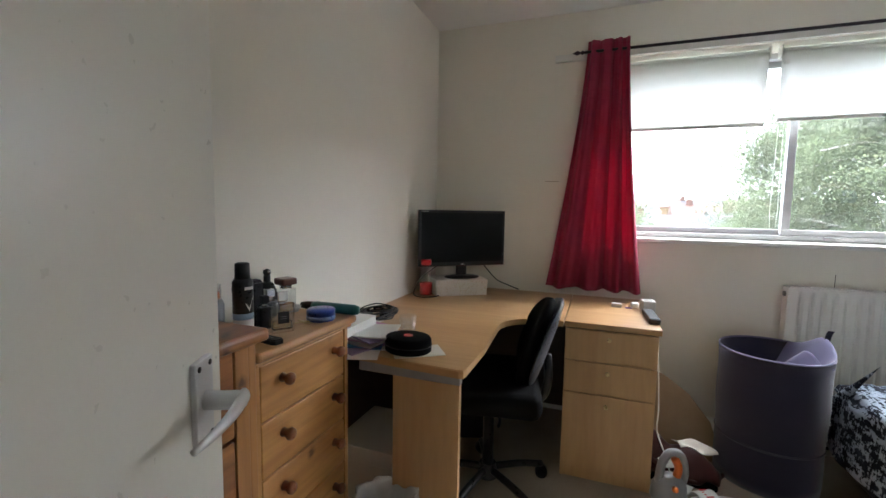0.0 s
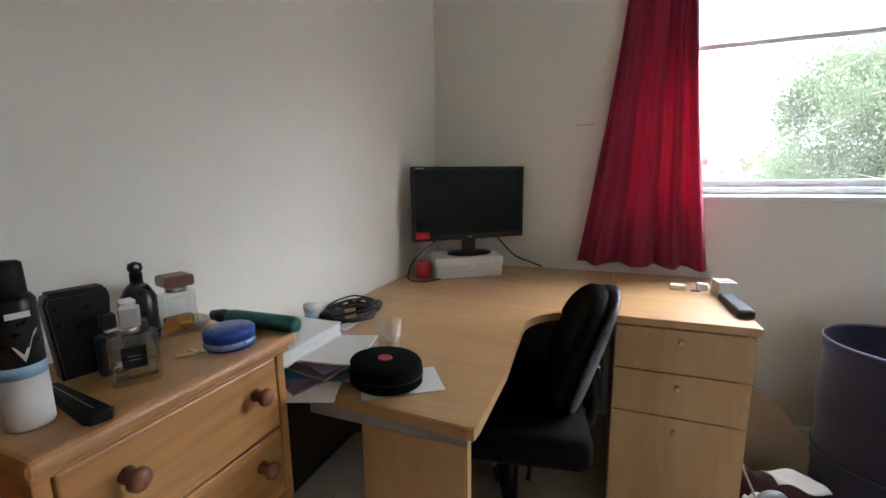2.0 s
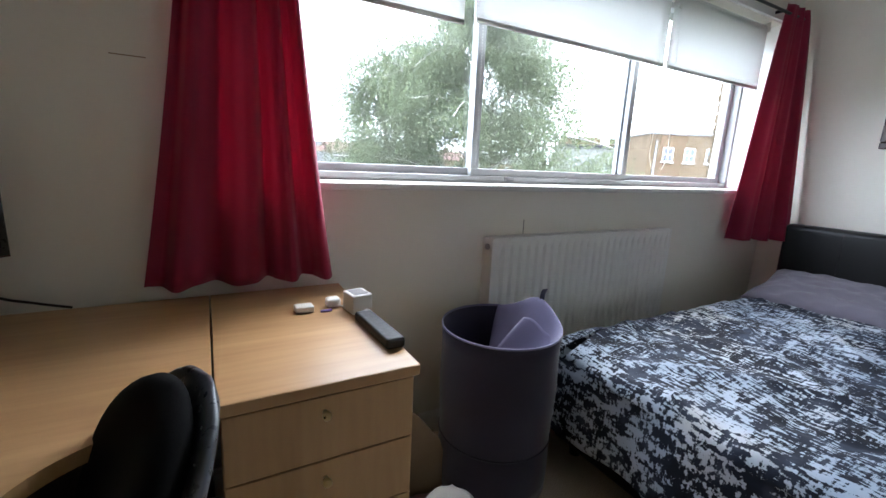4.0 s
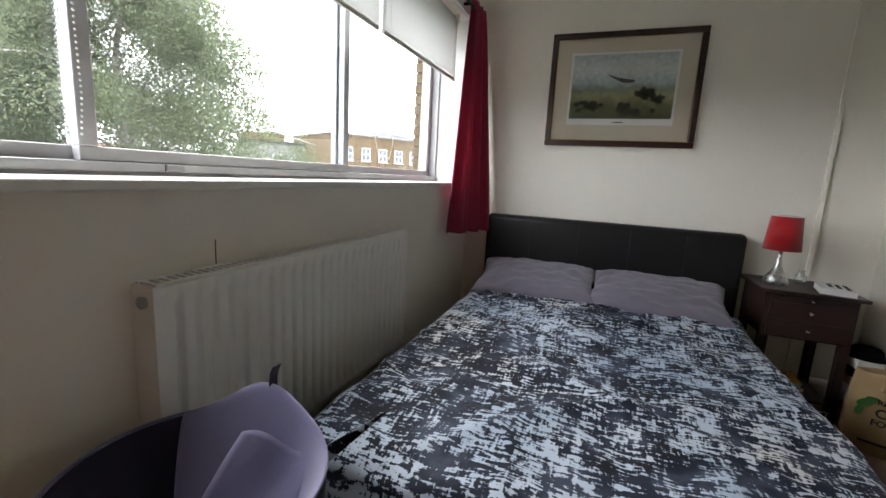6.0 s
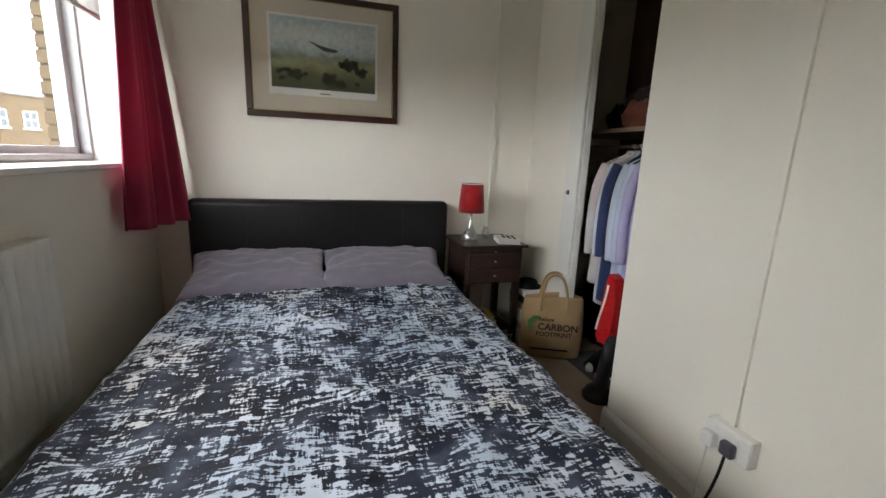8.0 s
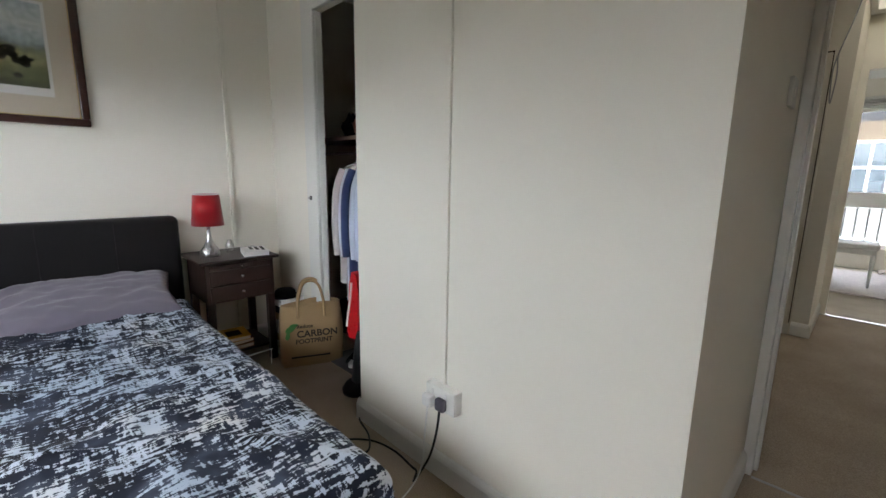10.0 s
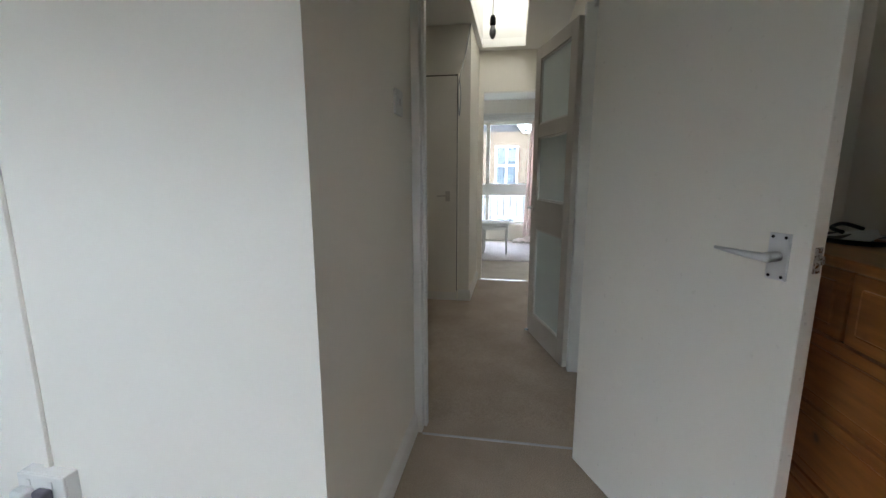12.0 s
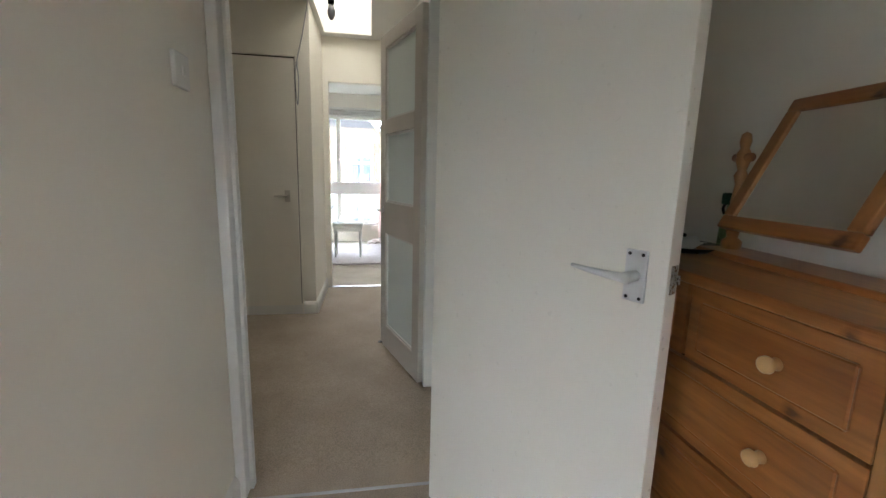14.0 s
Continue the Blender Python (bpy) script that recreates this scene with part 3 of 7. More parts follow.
box(SKX1, 2.0, HYF - 0.08, -0.13, HH, HH + 0.08, bm=bm)
box(SKX0, SKX1, SKY1, -0.13, HH, HH + 0.08, bm=bm)
box(SKX0, SKX1, HYF - 0.08, SKY0, HH, HH + 0.08, bm=bm)
structure("ceiling_landing", bm, M_CEIL, "pale landing ceiling with a rooflight well", "ceiling")
bm = box(SKX0 - 0.04, SKX0, SKY0, SKY1, HH + 0.08, HH + 0.75)
box(SKX1, SKX1 + 0.04, SKY0, SKY1, HH + 0.08, HH + 0.75, bm=bm)
box(SKX0 - 0.04, SKX1 + 0.04, SKY1, SKY1 + 0.04, HH + 0.08, HH + 0.75, bm=bm)
box(SKX0 - 0.04, SKX1 + 0.04, SKY0 - 0.04, SKY0, HH + 0.08, HH + 0.75, bm=bm)
structure("wall_rooflight", bm, M_WHITE, "white painted rooflight shaft", "wall")
rl = structure("window_rooflight", box(SKX0 - 0.04, SKX1 + 0.04, SKY0 - 0.04, SKY1 + 0.04, HH + 0.78, HH + 0.784), M_ROOFPANE, "rooflight pane tinted to dim the landing", "window")
for k, y in enumerate((SKY0 - 0.04, SKY1)):
    part("window_frame", box(SKX0 - 0.04, SKX1 + 0.04, y, y + 0.04, HH + 0.75, HH + 0.78), M_WHITE, rl)
skirting("baseboard_landing", 0.60, HYF, 0.60, -2.084, 1)
skirting("baseboard_landing_end", 0.584, -2.1, 1.9, -2.1, 1)
# dark side room beyond the glazed door
bm = box(-1.2, -1.1, -1.2, -0.13, 0, HH)
box(-1.1, HX0 - 0.1, -1.3, -1.2, 0, HH, bm=bm)
structure("wall_side_room", bm, M_WALL, "wall of the unlit side room", "wall")
structure("floor_side_room", box(-1.1, -0.9, -1.2, -0.13, -0.12, 0), M_CARPET, "carpet of the unlit side room", "floor")
structure("ceiling_side_room", box(-1.2, -0.9, -1.3, -0.13, HH, HH + 0.08), M_CEIL, "ceiling of the unlit side room", "ceiling")
# far room
RY = -5.85
structure("floor_far_room", box(-1.6, 2.4, RY, HYF, -0.12, -0.003), M_CARPET2, "pale carpet in the far room", "floor")
structure("ceiling_far_room", box(-1.7, 2.5, RY - 0.2, HYF - 0.08, HH, HH + 0.08), M_CEIL, "white ceiling of the far room", "ceiling")
bm = box(-1.7, -1.6, RY, HYF, 0, HH)
box(2.4, 2.5, RY, HYF, 0, HH, bm=bm)
box(-1.6, -0.20, HYF - 0.08, HYF - 0.002, 0, HH, bm=bm)
box(0.70, 2.4, HYF - 0.08, HYF - 0.002, 0, HH, bm=bm)
structure("wall_far_room", bm, M_WALL, "cream wall of the far room", "wall")
FX0, FX1, FZ0, FZ1 = -0.25, 1.75, 0.28, 2.06
bm = box(-1.7, FX0, RY - 0.2, RY, 0, HH)
box(FX1, 2.5, RY - 0.2, RY, 0, HH, bm=bm)
box(FX0, FX1, RY - 0.2, RY, 0, FZ0, bm=bm)
box(FX0, FX1, RY - 0.2, RY, FZ1, HH, bm=bm)
structure("wall_far_window", bm, M_WALL, "cream wall round the tall far window", "wall")
fw = structure("window_2", box(FX0, FX1, RY - 0.12, RY - 0.06, FZ0, FZ0 + 0.05, 0.004), M_WHITE, "tall white-framed window with a heavy middle rail")
part("middle_rail", box(FX0, FX1, RY - 0.13, RY - 0.05, 0.80, 0.99, 0.006), M_WHITE, fw)
part("window_frame", box(FX0, FX1, RY - 0.12, RY - 0.06, FZ1 - 0.05, FZ1, 0.004), M_WHITE, fw)
for x in (FX0, 0.655, FX1 - 0.05):
    for z0, z1 in ((FZ0 + 0.05, 0.80), (0.99, FZ1 - 0.05)):
        part("mullion", box(x, x + 0.06, RY - 0.12, RY - 0.06, z0, z1, 0.004), M_WHITE, fw)
for x0, x1 in ((FX0 + 0.06, 0.655), (0.715, FX1 - 0.05)):
    for z0, z1 in ((FZ0 + 0.05, 0.80), (0.99, FZ1 - 0.05)):
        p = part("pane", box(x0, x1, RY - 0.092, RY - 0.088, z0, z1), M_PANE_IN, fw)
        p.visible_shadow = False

# ---- bedroom door and its frame ----
bm = box(DX1, DX1 + 0.033, YD - 0.11, YD + 0.012, 0, DZ + 0.03, 0.003)
box(DX0 - 0.03, DX0, YD - 0.11, YD + 0.012, 0, DZ + 0.03, 0.003, bm=bm)
box(DX0, DX1, YD - 0.11, YD + 0.012, DZ, DZ + 0.03, 0.003, bm=bm)
box(DX1 - 0.012, DX1, YD - 0.075, YD - 0.04, 0, DZ, 0.002, bm=bm)
structure("trim_door_frame", bm, M_WHITE, "chipped white gloss door frame", "trim")
bm = box(DX0 - 0.09, DX0 - 0.03, YD, YD + 0.016, 0, DZ + 0.09, 0.005)
box(DX0 - 0.03, 0.60, YD, YD + 0.016, DZ + 0.03, DZ + 0.09, 0.005, bm=bm)
structure("trim_architrave", bm, M_WHITE, "white gloss architrave", "trim")
DOOR = pose(-0.062, 0.060, 0, 0, 0, 116.4)
door = structure("door_1", box(0, 0.75, 0.0, 0.04, 0.008, 1.985, 0.002), M_GLOSS, "flat cream gloss-painted door standing open")
door.matrix_world = DOOR
WORLD_OF[door.name] = DOOR
hd = part("door_handle", box(0.669, 0.712, -0.007, 0.0, 0.930, 1.032, 0.0015), M_STEEL, door, "satin steel lever handle on a backplate")
part("lever", lathe([(0.0, 0), (0.011, 0.0), (0.011, 0.035), (0.008, 0.045), (0, 0.047)], 16, m=pose(0.691, -0.007, 0.982, 90, 0, 0)), M_STEEL, hd, smooth=True)
bm = bmesh.new()
r = []
for k in range(9):
    t = k / 8
    x = 0.702 - 0.128 * t
    w, h = 0.007 * (1 - 0.5 * t), 0.010 * (1 - 0.62 * t)
    y = -0.046 - 0.006 * math.sin(t * 3)
    r.append([bm.verts.new((x, y + w * math.cos(a), 0.982 + 0.004 * t + h * math.sin(a))) for a in [2 * math.pi * i / 10 for i in range(10)]])
for a, b in zip(r, r[1:]):
    for i in range(10):
        bm.faces.new((a[i], a[(i + 1) % 10], b[(i + 1) % 10], b[i]))
bm.faces.new(r[0])
bm.faces.new(r[-1][::-1])
part("lever_arm", bm, M_STEEL, hd, smooth=True)
for sx in (0.677, 0.704):
    for sz in (0.938, 1.024):
        part("screw", lathe([(0, 0), (0.0035, 0), (0.0035, 0.001), (0, 0.0015)], 10, m=pose(sx, -0.007, sz, 90, 0, 0)), M_BLACK, hd)
part("latch_plate", box(0.75, 0.7525, 0.010, 0.030, 0.955, 1.01, 0.0005), M_CHROME, door)
part("latch_bolt", box(0.7525, 0.762, 0.014, 0.026, 0.975, 0.993, 0.002), M_CHROME, door)

# ---- glazed landing door ----
GD = pose(-0.125, -0.79, 0, 0, 0, math.degrees(math.atan2(-1.395 + 0.79, 0.062 + 0.125)))
gd = structure("door_2", box(0, 0.09, -0.02, 0.02, 0.01, 1.98, 0.003), M_SHADE_CREAM, "cream landing door with shade in its paint and three frosted panes, open", "door")
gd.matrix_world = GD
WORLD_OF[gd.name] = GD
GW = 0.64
part("stile", box(GW - 0.09, GW, -0.02, 0.02, 0.01, 1.98, 0.003), M_SHADE_CREAM, gd)
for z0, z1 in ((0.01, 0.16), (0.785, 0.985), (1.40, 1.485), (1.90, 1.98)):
    part("rail", box(0.09, GW - 0.09, -0.02, 0.02, z0, z1, 0.003), M_SHADE_CREAM, gd)
for z0, z1 in ((0.16, 0.785), (0.985, 1.40), (1.485, 1.90)):
    part("pane", box(0.10, GW - 0.10, -0.004, 0.004, z0 + 0.01, z1 - 0.01), M_FROST, gd)
    bm = box(0.09, GW - 0.09, -0.012, 0.012, z0, z0 + 0.012, 0.002)
    box(0.09, GW - 0.09, -0.012, 0.012, z1 - 0.012, z1, 0.002, bm=bm)
    box(0.09, 0.102, -0.012, 0.012, z0 + 0.012, z1 - 0.012, 0.002, bm=bm)
    box(GW - 0.102, GW - 0.09, -0.012, 0.012, z0 + 0.012, z1 - 0.012, 0.002, bm=bm)
    part("bead", bm, M_WHITE, gd)
h2 = part("door_handle", lathe([(0, 0), (0.024, 0), (0.024, 0.004), (0.008, 0.008), (0.008, 0.04), (0, 0.042)], 16, m=pose(GW - 0.045, 0.02, 0.93, -90, 0, 0)), M_CHROME, gd, "steel lever handle")
part("lever", box(GW - 0.15, GW - 0.04, 0.05, 0.062, 0.922, 0.938, 0.004), M_CHROME, h2)
bm = box(HX0, -0.135, SIDE0 - 0.06, SIDE0, 0, 2.03, 0.004)
box(HX0 - 0.1, HX0 + 0.03, SIDE0, SIDE1, 2.0, 2.06, 0.004, bm=bm)
structure("trim_side_door", bm, M_WHITE, "white gloss frame of the side doorway", "trim")
wedge = bmesh.new()
prism([(0, 0), (0.09, 0), (0.09, 0.035)], 0, 0.03, bm=wedge)
single("door_wedge", wedge, M_BLACK, "small black door wedge on the landing carpet", "door wedge", m=pose(0.10, -1.40, 0.015, 90, 0, 170))
# landing cupboard door
lc = structure("door_3", box(0.715, 1.40, -2.1, -2.085, 0.01, 1.99, 0.002), M_WALL, "flat cream cupboard door on the landing", "door")
lh = part("door_handle", box(0.775, 0.815, -2.085, -2.080, 0.92, 1.01, 0.002), M_SHADE_CREAM, lc, "painted lever handle")
part("lever", tube([(0.795, -2.080, 0.972), (0.795, -2.045, 0.972), (0.84, -2.042, 0.970), (0.885, -2.044, 0.966)], 0.007), M_SHADE_CREAM, lh, smooth=True)
# Near-black strips stand in for the shade round the cupboard door.
bm = box(0.709, 0.715, -2.1, -2.091, 0.01, 1.99)
box(0.709, 1.40, -2.1, -2.091, 1.99, 2.0, bm=bm)
part("shadow_gap", bm, M_GAP, lc)
bm = box(0.699, 0.709, -2.1, -2.08, 0, 2.015, 0.002)
box(0.709, 1.42, -2.1, -2.08, 2.0, 2.015, 0.002, bm=bm)
structure("trim_cupboard", bm, M_WALL, "cream painted cupboard door trim", "trim")
cord = thing("light_pull", "hanging light cord looped on a landing hook", "cord", pose(0.69, -2.05, 1.95))
part("cord", tube([(-0.09, -0.02, 0.44), (-0.05, -0.01, 0.22), (0, 0, 0.0), (0.012, 0.0, -0.12), (0.0, 0, -0.3), (-0.012, 0, -0.12), (0, 0, 0)], 0.004), M_GREYTRIM, cord)
part("hook", box(-0.008, 0.008, -0.03, 0.004, -0.008, 0.008, 0.002), M_CHROME, cord)
pend = thing("pendant_light", "bare pendant bulb on a cord", "lamp", pose(0.39, -1.56, HH))
part("cord", tube([(0, 0, 0.78), (0, 0, 0.4), (0, 0, 0), (0, 0, -0.06), (0.001, 0, -0.13)], 0.003), M_BLACKM, pend)
part("lampholder", lathe([(0, -0.125), (0.012, -0.13), (0.02, -0.15), (0.021, -0.19), (0.016, -0.20), (0, -0.20)], 18), M_BLACKM, pend, smooth=True)
part("bulb", lathe([(0, -0.20), (0.013, -0.20), (0.024, -0.235), (0.023, -0.26), (0.012, -0.285), (0, -0.292)], 20), M_SILVER, pend, "unlit grey bulb", smooth=True)

# ---- far room furniture ----
stool = thing("stool", "white painted stool with a pale padded seat", "stool", pose(0.47, -4.55, 0))
part("seat", box(-0.20, 0.20, -0.16, 0.16, 0.42, 0.48, 0.02), M_PAPER, stool)
part("apron", box(-0.185, 0.185, -0.145, 0.145, 0.37, 0.42, 0.004), M_WHITE, stool)
for sx in (-0.165, 0.165):
    for sy in (-0.125, 0.125):
        part("leg", cyl(0.012, 0, 0.37, 0.02, 12, (sx, sy)), M_WHITE, stool)
pd = thing("piano", "white digital piano with a black keyboard stand", "piano", pose(1.0, -4.6, 0))
part("body", box(-0.22, 0.25, -0.6, 0.6, 0.62, 0.72, 0.01), M_WHITE, pd)
part("keys", box(-0.30, -0.22, -0.58, 0.58, 0.64, 0.665, 0.003), M_BLACK, pd)
part("back_panel", box(0.20, 0.24, -0.6, 0.6, 0.0, 0.62, 0.004), M_WHITE, pd)
for y in (-0.58, 0.55):
    part("leg", box(-0.2, 0.2, y, y + 0.03, 0.0, 0.62, 0.004), M_WHITE, pd)
part("pedal_bar", box(-0.26, 0.2, -0.2, 0.2, 0.03, 0.07, 0.006), M_BLACK, pd)
part("music_stand", box(0.10, 0.13, -0.3, 0.3, 0.72, 0.98, 0.004), M_WHITE, pd)
M_RUG = surf("pale_woven_rug", (0.62, 0.56, 0.55), (0.50, 0.45, 0.45), rough=0.95, scale=22, bump=0.6, fine=200)
single("rug", box(-0.3, 0.95, -5.55, -4.0, -0.002, 0.012, 0.004), M_RUG, "pale patterned woven rug on the far carpet", "rug")
M_BLUSH = fabric("blush_curtain", (0.80, 0.70, 0.66), (0.74, 0.63, 0.59), through_light=0.4)


def drape(x0t, x1t, x0b, x1b, y, zt, zb, folds, depth, tilt=0.0, nu=90, nv=40, seed=0.0, yb=None, flare=0.8):
    """A hanging curtain, gathered at the top and wider at the hem."""
    yb = y if yb is None else yb

    def f(u, v):
        k = v ** flare
        x = (x0t + (x1t - x0t) * u) * (1 - k) + (x0b + (x1b - x0b) * u) * k
        ph = 2 * math.pi * folds * u + 0.9 * math.sin(2.2 * u * math.pi + seed) + 0.25 * math.sin(3 * v + 5 * u + seed)
        d = depth * (0.45 + 0.75 * v) * (math.sin(ph) + 0.35 * math.sin(2.3 * ph + 1 + seed))
        z = zt + (zb - zt) * v + 0.005 * math.sin(ph + 0.6) * v
        return Vector((x, y + (yb - y) * u * k + d + tilt * v, z))
    return sheet(nu, nv, f, 0.003)


fc = thing("curtain", "long blush curtain trailing beside the far window", "curtain", group="far room curtains")
part("cloth", drape(-0.22, -0.05, -0.26, 0.05, RY + 0.10, 2.05, 0.02, 4, 0.025, seed=2), M_BLUSH, fc, smooth=True)
part("trailing_hem", sheet(24, 12, lambda u, v: Vector((-0.1 + 0.32 * u, RY + 0.16 + 0.22 * v, 0.02 + 0.12 * math.sin(math.pi * v) * (1 - u) + 0.03 * math.sin(9 * u + 4 * v) ** 2)), 0.004), M_BLUSH, fc, smooth=True)
rb = thing("roman_blind", "white folded roman blind over the far window", "blind", pose(0.75, RY + 0.04, 2.04))
for k in range(3):
    part("fold", box(-0.98, 0.98, -0.02 - 0.006 * k, 0.02 - 0.004 * k, 0.035 * k, 0.035 * k + 0.032, 0.008), M_BLIND, rb)
part("headrail", box(-0.98, 0.98, -0.02, 0.02, 0.105, 0.14, 0.004), M_WHITE, rb)

# ---- roller blinds, rod and curtains ----
def roller_blind(x0, x1, zb, y=3.0, kink=0.0):
    cx = (x0 + x1) / 2
    b = thing("roller_blind", "white roller blind half lowered over the window", "blind", pose(cx, y, 2.045), "bedroom roller blinds")
    w = (x1 - x0) / 2
    part("roller", lathe([(0, -w), (0.017, -w), (0.017, w), (0, w)], 18, m=pose(0, 0.012, -0.002, 0, 90, 0)), M_BLIND, b, smooth=True)
    part("cloth", sheet(14, 12, lambda u, v: Vector((-w + 2 * w * u, -0.006 + 0.0025 * math.sin(3 * u + 2 * v), -0.004 - (2.045 - zb - 0.004) * v + kink * (u - 0.5) * v)), 0.0015), M_BLIND, b, smooth=True)
    part("bottom_bar", box(-w, w, -0.012, 0.0, zb - 2.045 - 0.014 - abs(kink) / 2, zb - 2.045 + 0.004, 0.003), M_RADIATOR, b)
    for sx in (-w - 0.006, w):
        part("bracket", box(sx, sx + 0.006, -0.02, 0.035, -0.03, 0.024, 0.002), M_WHITE, b)
    return b


def bead_chain(x, z0, z1, y=2.985, gap=0.05):
    c = thing("blind_chain", "white beaded blind chain hanging in a loop", "chain", pose(x, y, z0), "bedroom blind chains")
    n = int((z0 - z1) / 0.011)
    bm = bmesh.new()
    for s in (-1, 1):
        for k in range(n):
            t = k / n
            bmesh.ops.create_icosphere(bm, subdivisions=1, radius=0.0026, matrix=Matrix.Translation((s * (0.006 + gap * t * (1 - max(0, t - 0.9) * 6)), 0, -k * 0.011)))
    part("beads", bm, M_PAPER, c, smooth=True)
    part("clip", box(-0.012, 0.012, -0.004, 0.006, -0.008, 0.01, 0.002), M_WHITE, c)


roller_blind(0.10, 0.830, 1.685)
roller_blind(0.885, 2.035, 1.705)
roller_blind(2.05, 2.95, 1.700, y=2.99)
bead_chain(0.90, 1.98, 1.14, gap=0.012, y=2.98)
bead_chain(2.075, 1.98, 1.16, gap=0.08, y=2.97)
batten = single("curtain_batten", box(-0.225, 3.10, YW - 0.02, YW, 2.072, 2.112, 0.003), M_WHITE, "cream painted wooden batten above the window", "batten")
rod = thing("curtain_rod", "thin black metal curtain rod with a spear finial", "curtain rod", pose(-0.12, 2.885, 2.098))
M_IRON = surf("black_iron", (0.03, 0.025, 0.035), rough=0.4, metal=0.6)
part("pole", lathe([(0, 0.06), (0.008, 0.06), (0.008, 3.28), (0, 3.28)], 14, m=pose(0, 0, 0, 0, 90, 0)), M_IRON, rod, smooth=True)
fin = part("finial", lathe([(0, -0.01), (0.004, 0.0), (0.013, 0.018), (0.005, 0.035), (0.012, 0.045), (0.005, 0.055), (0.010, 0.06), (0, 0.066)], 14, m=pose(0, 0, 0, 0, 90, 0)), M_IRON, rod, smooth=True)
for x in (0.10, 1.5, 3.0):
    part("bracket", box(x, x + 0.012, 0.0, 0.040, -0.008, 0.008, 0.002), M_IRON, rod)
cl = thing("curtain", "burgundy satin curtain gathered at the window side", "curtain", group="bedroom curtains")
part("cloth", drape(-0.045, 0.165, -0.225, 0.285, 2.885, 2.155, 0.775, 3.7, 0.024, tilt=-0.03, seed=0.5, flare=1.35), M_BURG, cl, smooth=True)
cr = thing("curtain", "burgundy curtain gathered in the corner by the bed", "curtain", group="bedroom curtains")
part("cloth", drape(2.93, 3.215, 2.71, 3.205, 2.885, 2.15, 0.775, 3.2, 0.022, tilt=0.0, seed=2.6, yb=2.745), M_BURG, cr, smooth=True)

# ---- radiator ----
rad = thing("radiator", "white ribbed panel radiator under the window", "radiator", pose(0.960, 2.880, 0.30))
RW, RH = 1.195, 0.557


def rib(u, v):
    x = RW * u
    e = min(x, RW - x)
    ph = (x - 0.03) / 0.046
    d = 0.0
    if e > 0.03 and 0.06 < v < 0.945:
        fade = min(1.0, (v - 0.06) / 0.03, (0.945 - v) / 0.03)
        d = 0.014 * fade * max(0.0, min(1.0, (0.24 - abs(ph % 1.0 - 0.5)) / 0.16))
    return Vector((x, d, RH * v))


part("panel", sheet(288, 22, rib, 0.004), M_RADIATOR, rad, smooth=True)
part("back_panel", box(0, RW, 0.05, 0.058, 0.0, RH - 0.01, 0.002), M_RADIATOR, rad)
for x in (0.0, RW - 0.004):
    part("side_cover", box(x - 0.004, x + 0.006, -0.002, 0.065, 0.0, RH, 0.002), M_RADIATOR, rad)
gr = part("top_grille", box(0.004, RW - 0.004, -0.001, 0.014, RH - 0.004, RH + 0.004, 0.001), M_RADIATOR, rad)
part("grille_edge", box(0.004, RW - 0.004, 0.056, 0.062, RH - 0.004, RH + 0.004, 0.001), M_RADIATOR, gr)
for k in range(60):
    x = 0.01 + (RW - 0.03) * k / 59
    part("slat", box(x, x + 0.009, 0.008, 0.056, RH - 0.002, RH + 0.003), M_RADIATOR, gr)
part("vent_cap", lathe([(0, 0), (0.013, 0), (0.013, 0.008), (0.006, 0.010), (0, 0.010)], 16, m=pose(-0.004, 0.028, RH - 0.035, 0, -90, 0)), M_GREYTRIM, rad, smooth=True)
part("valve", lathe([(0, 0), (0.012, 0), (0.012, 0.03), (0.02, 0.035), (0.02, 0.08), (0, 0.083)], 16, m=pose(-0.025, 0.03, 0.02)), M_WHITE, rad, smooth=True)
part("pipe", lathe([(0, -0.30), (0.0075, -0.30), (0.0075, 0.02), (0, 0.02)], 12, m=pose(-0.025, 0.03, 0)), M_WHITE, rad, smooth=True)
for x in (0.2, RW - 0.2):
    part("wall_bracket", box(x, x + 0.03, 0.058, 0.066, 0.05, RH - 0.06), M_RADIATOR, rad)
crack = single("wall_crack", box(1.165, 1.1672, YW - 0.0012, YW + 0.001, 0.862, 0.925), M_GAP, "thin dark crack in the wall above the radiator", "crack")
single("wall_scratch", box(-0.26, -0.18, YW - 0.001, YW + 0.001, 1.392, 1.3945), M_CARD, "faint pencil scratch on the cream wall", "scratch")

# ---- bed ----
bed = thing("bed", "double bed with a black faux-leather headboard", "bed", pose(2.15, 2.03, 0))
BXF, BXH, BYA, BYB = 1.10, 3.13, 1.37, 2.68
part("base", box(BXF + 0.06, BXH - 0.01, BYA + 0.05, BYB - 0.05, 0.06, 0.24, 0.01), M_LEATHER, bed, world=True)
for x in (BXF + 0.12, BXH - 0.12):
    for y in (BYA + 0.12, BYB - 0.12):
        part("foot", cyl(0.022, 0.0, 0.06, 0.028, 14, (x, y)), M_BLACK, bed, world=True)
part("mattress", box(BXF + 0.05, BXH - 0.01, BYA + 0.04, BYB - 0.04, 0.24, 0.44, 0.04, seg=4), M_PAPER, bed, smooth=False, world=True)
hb = part("headboard", box(3.12, 3.215, 1.275, 2.76, 0.06, 0.885, 0.035, seg=5), M_LEATHER, bed, "black faux-leather headboard with stitched panels", smooth=True, world=True)
for k in range(1, 5):
    y = 1.275 + 1.485 * k / 5
    part("seam", box(3.1175, 3.121, y - 0.0015, y + 0.0015, 0.45, 0.855, 0.001), M_BLACK, hb, world=True)


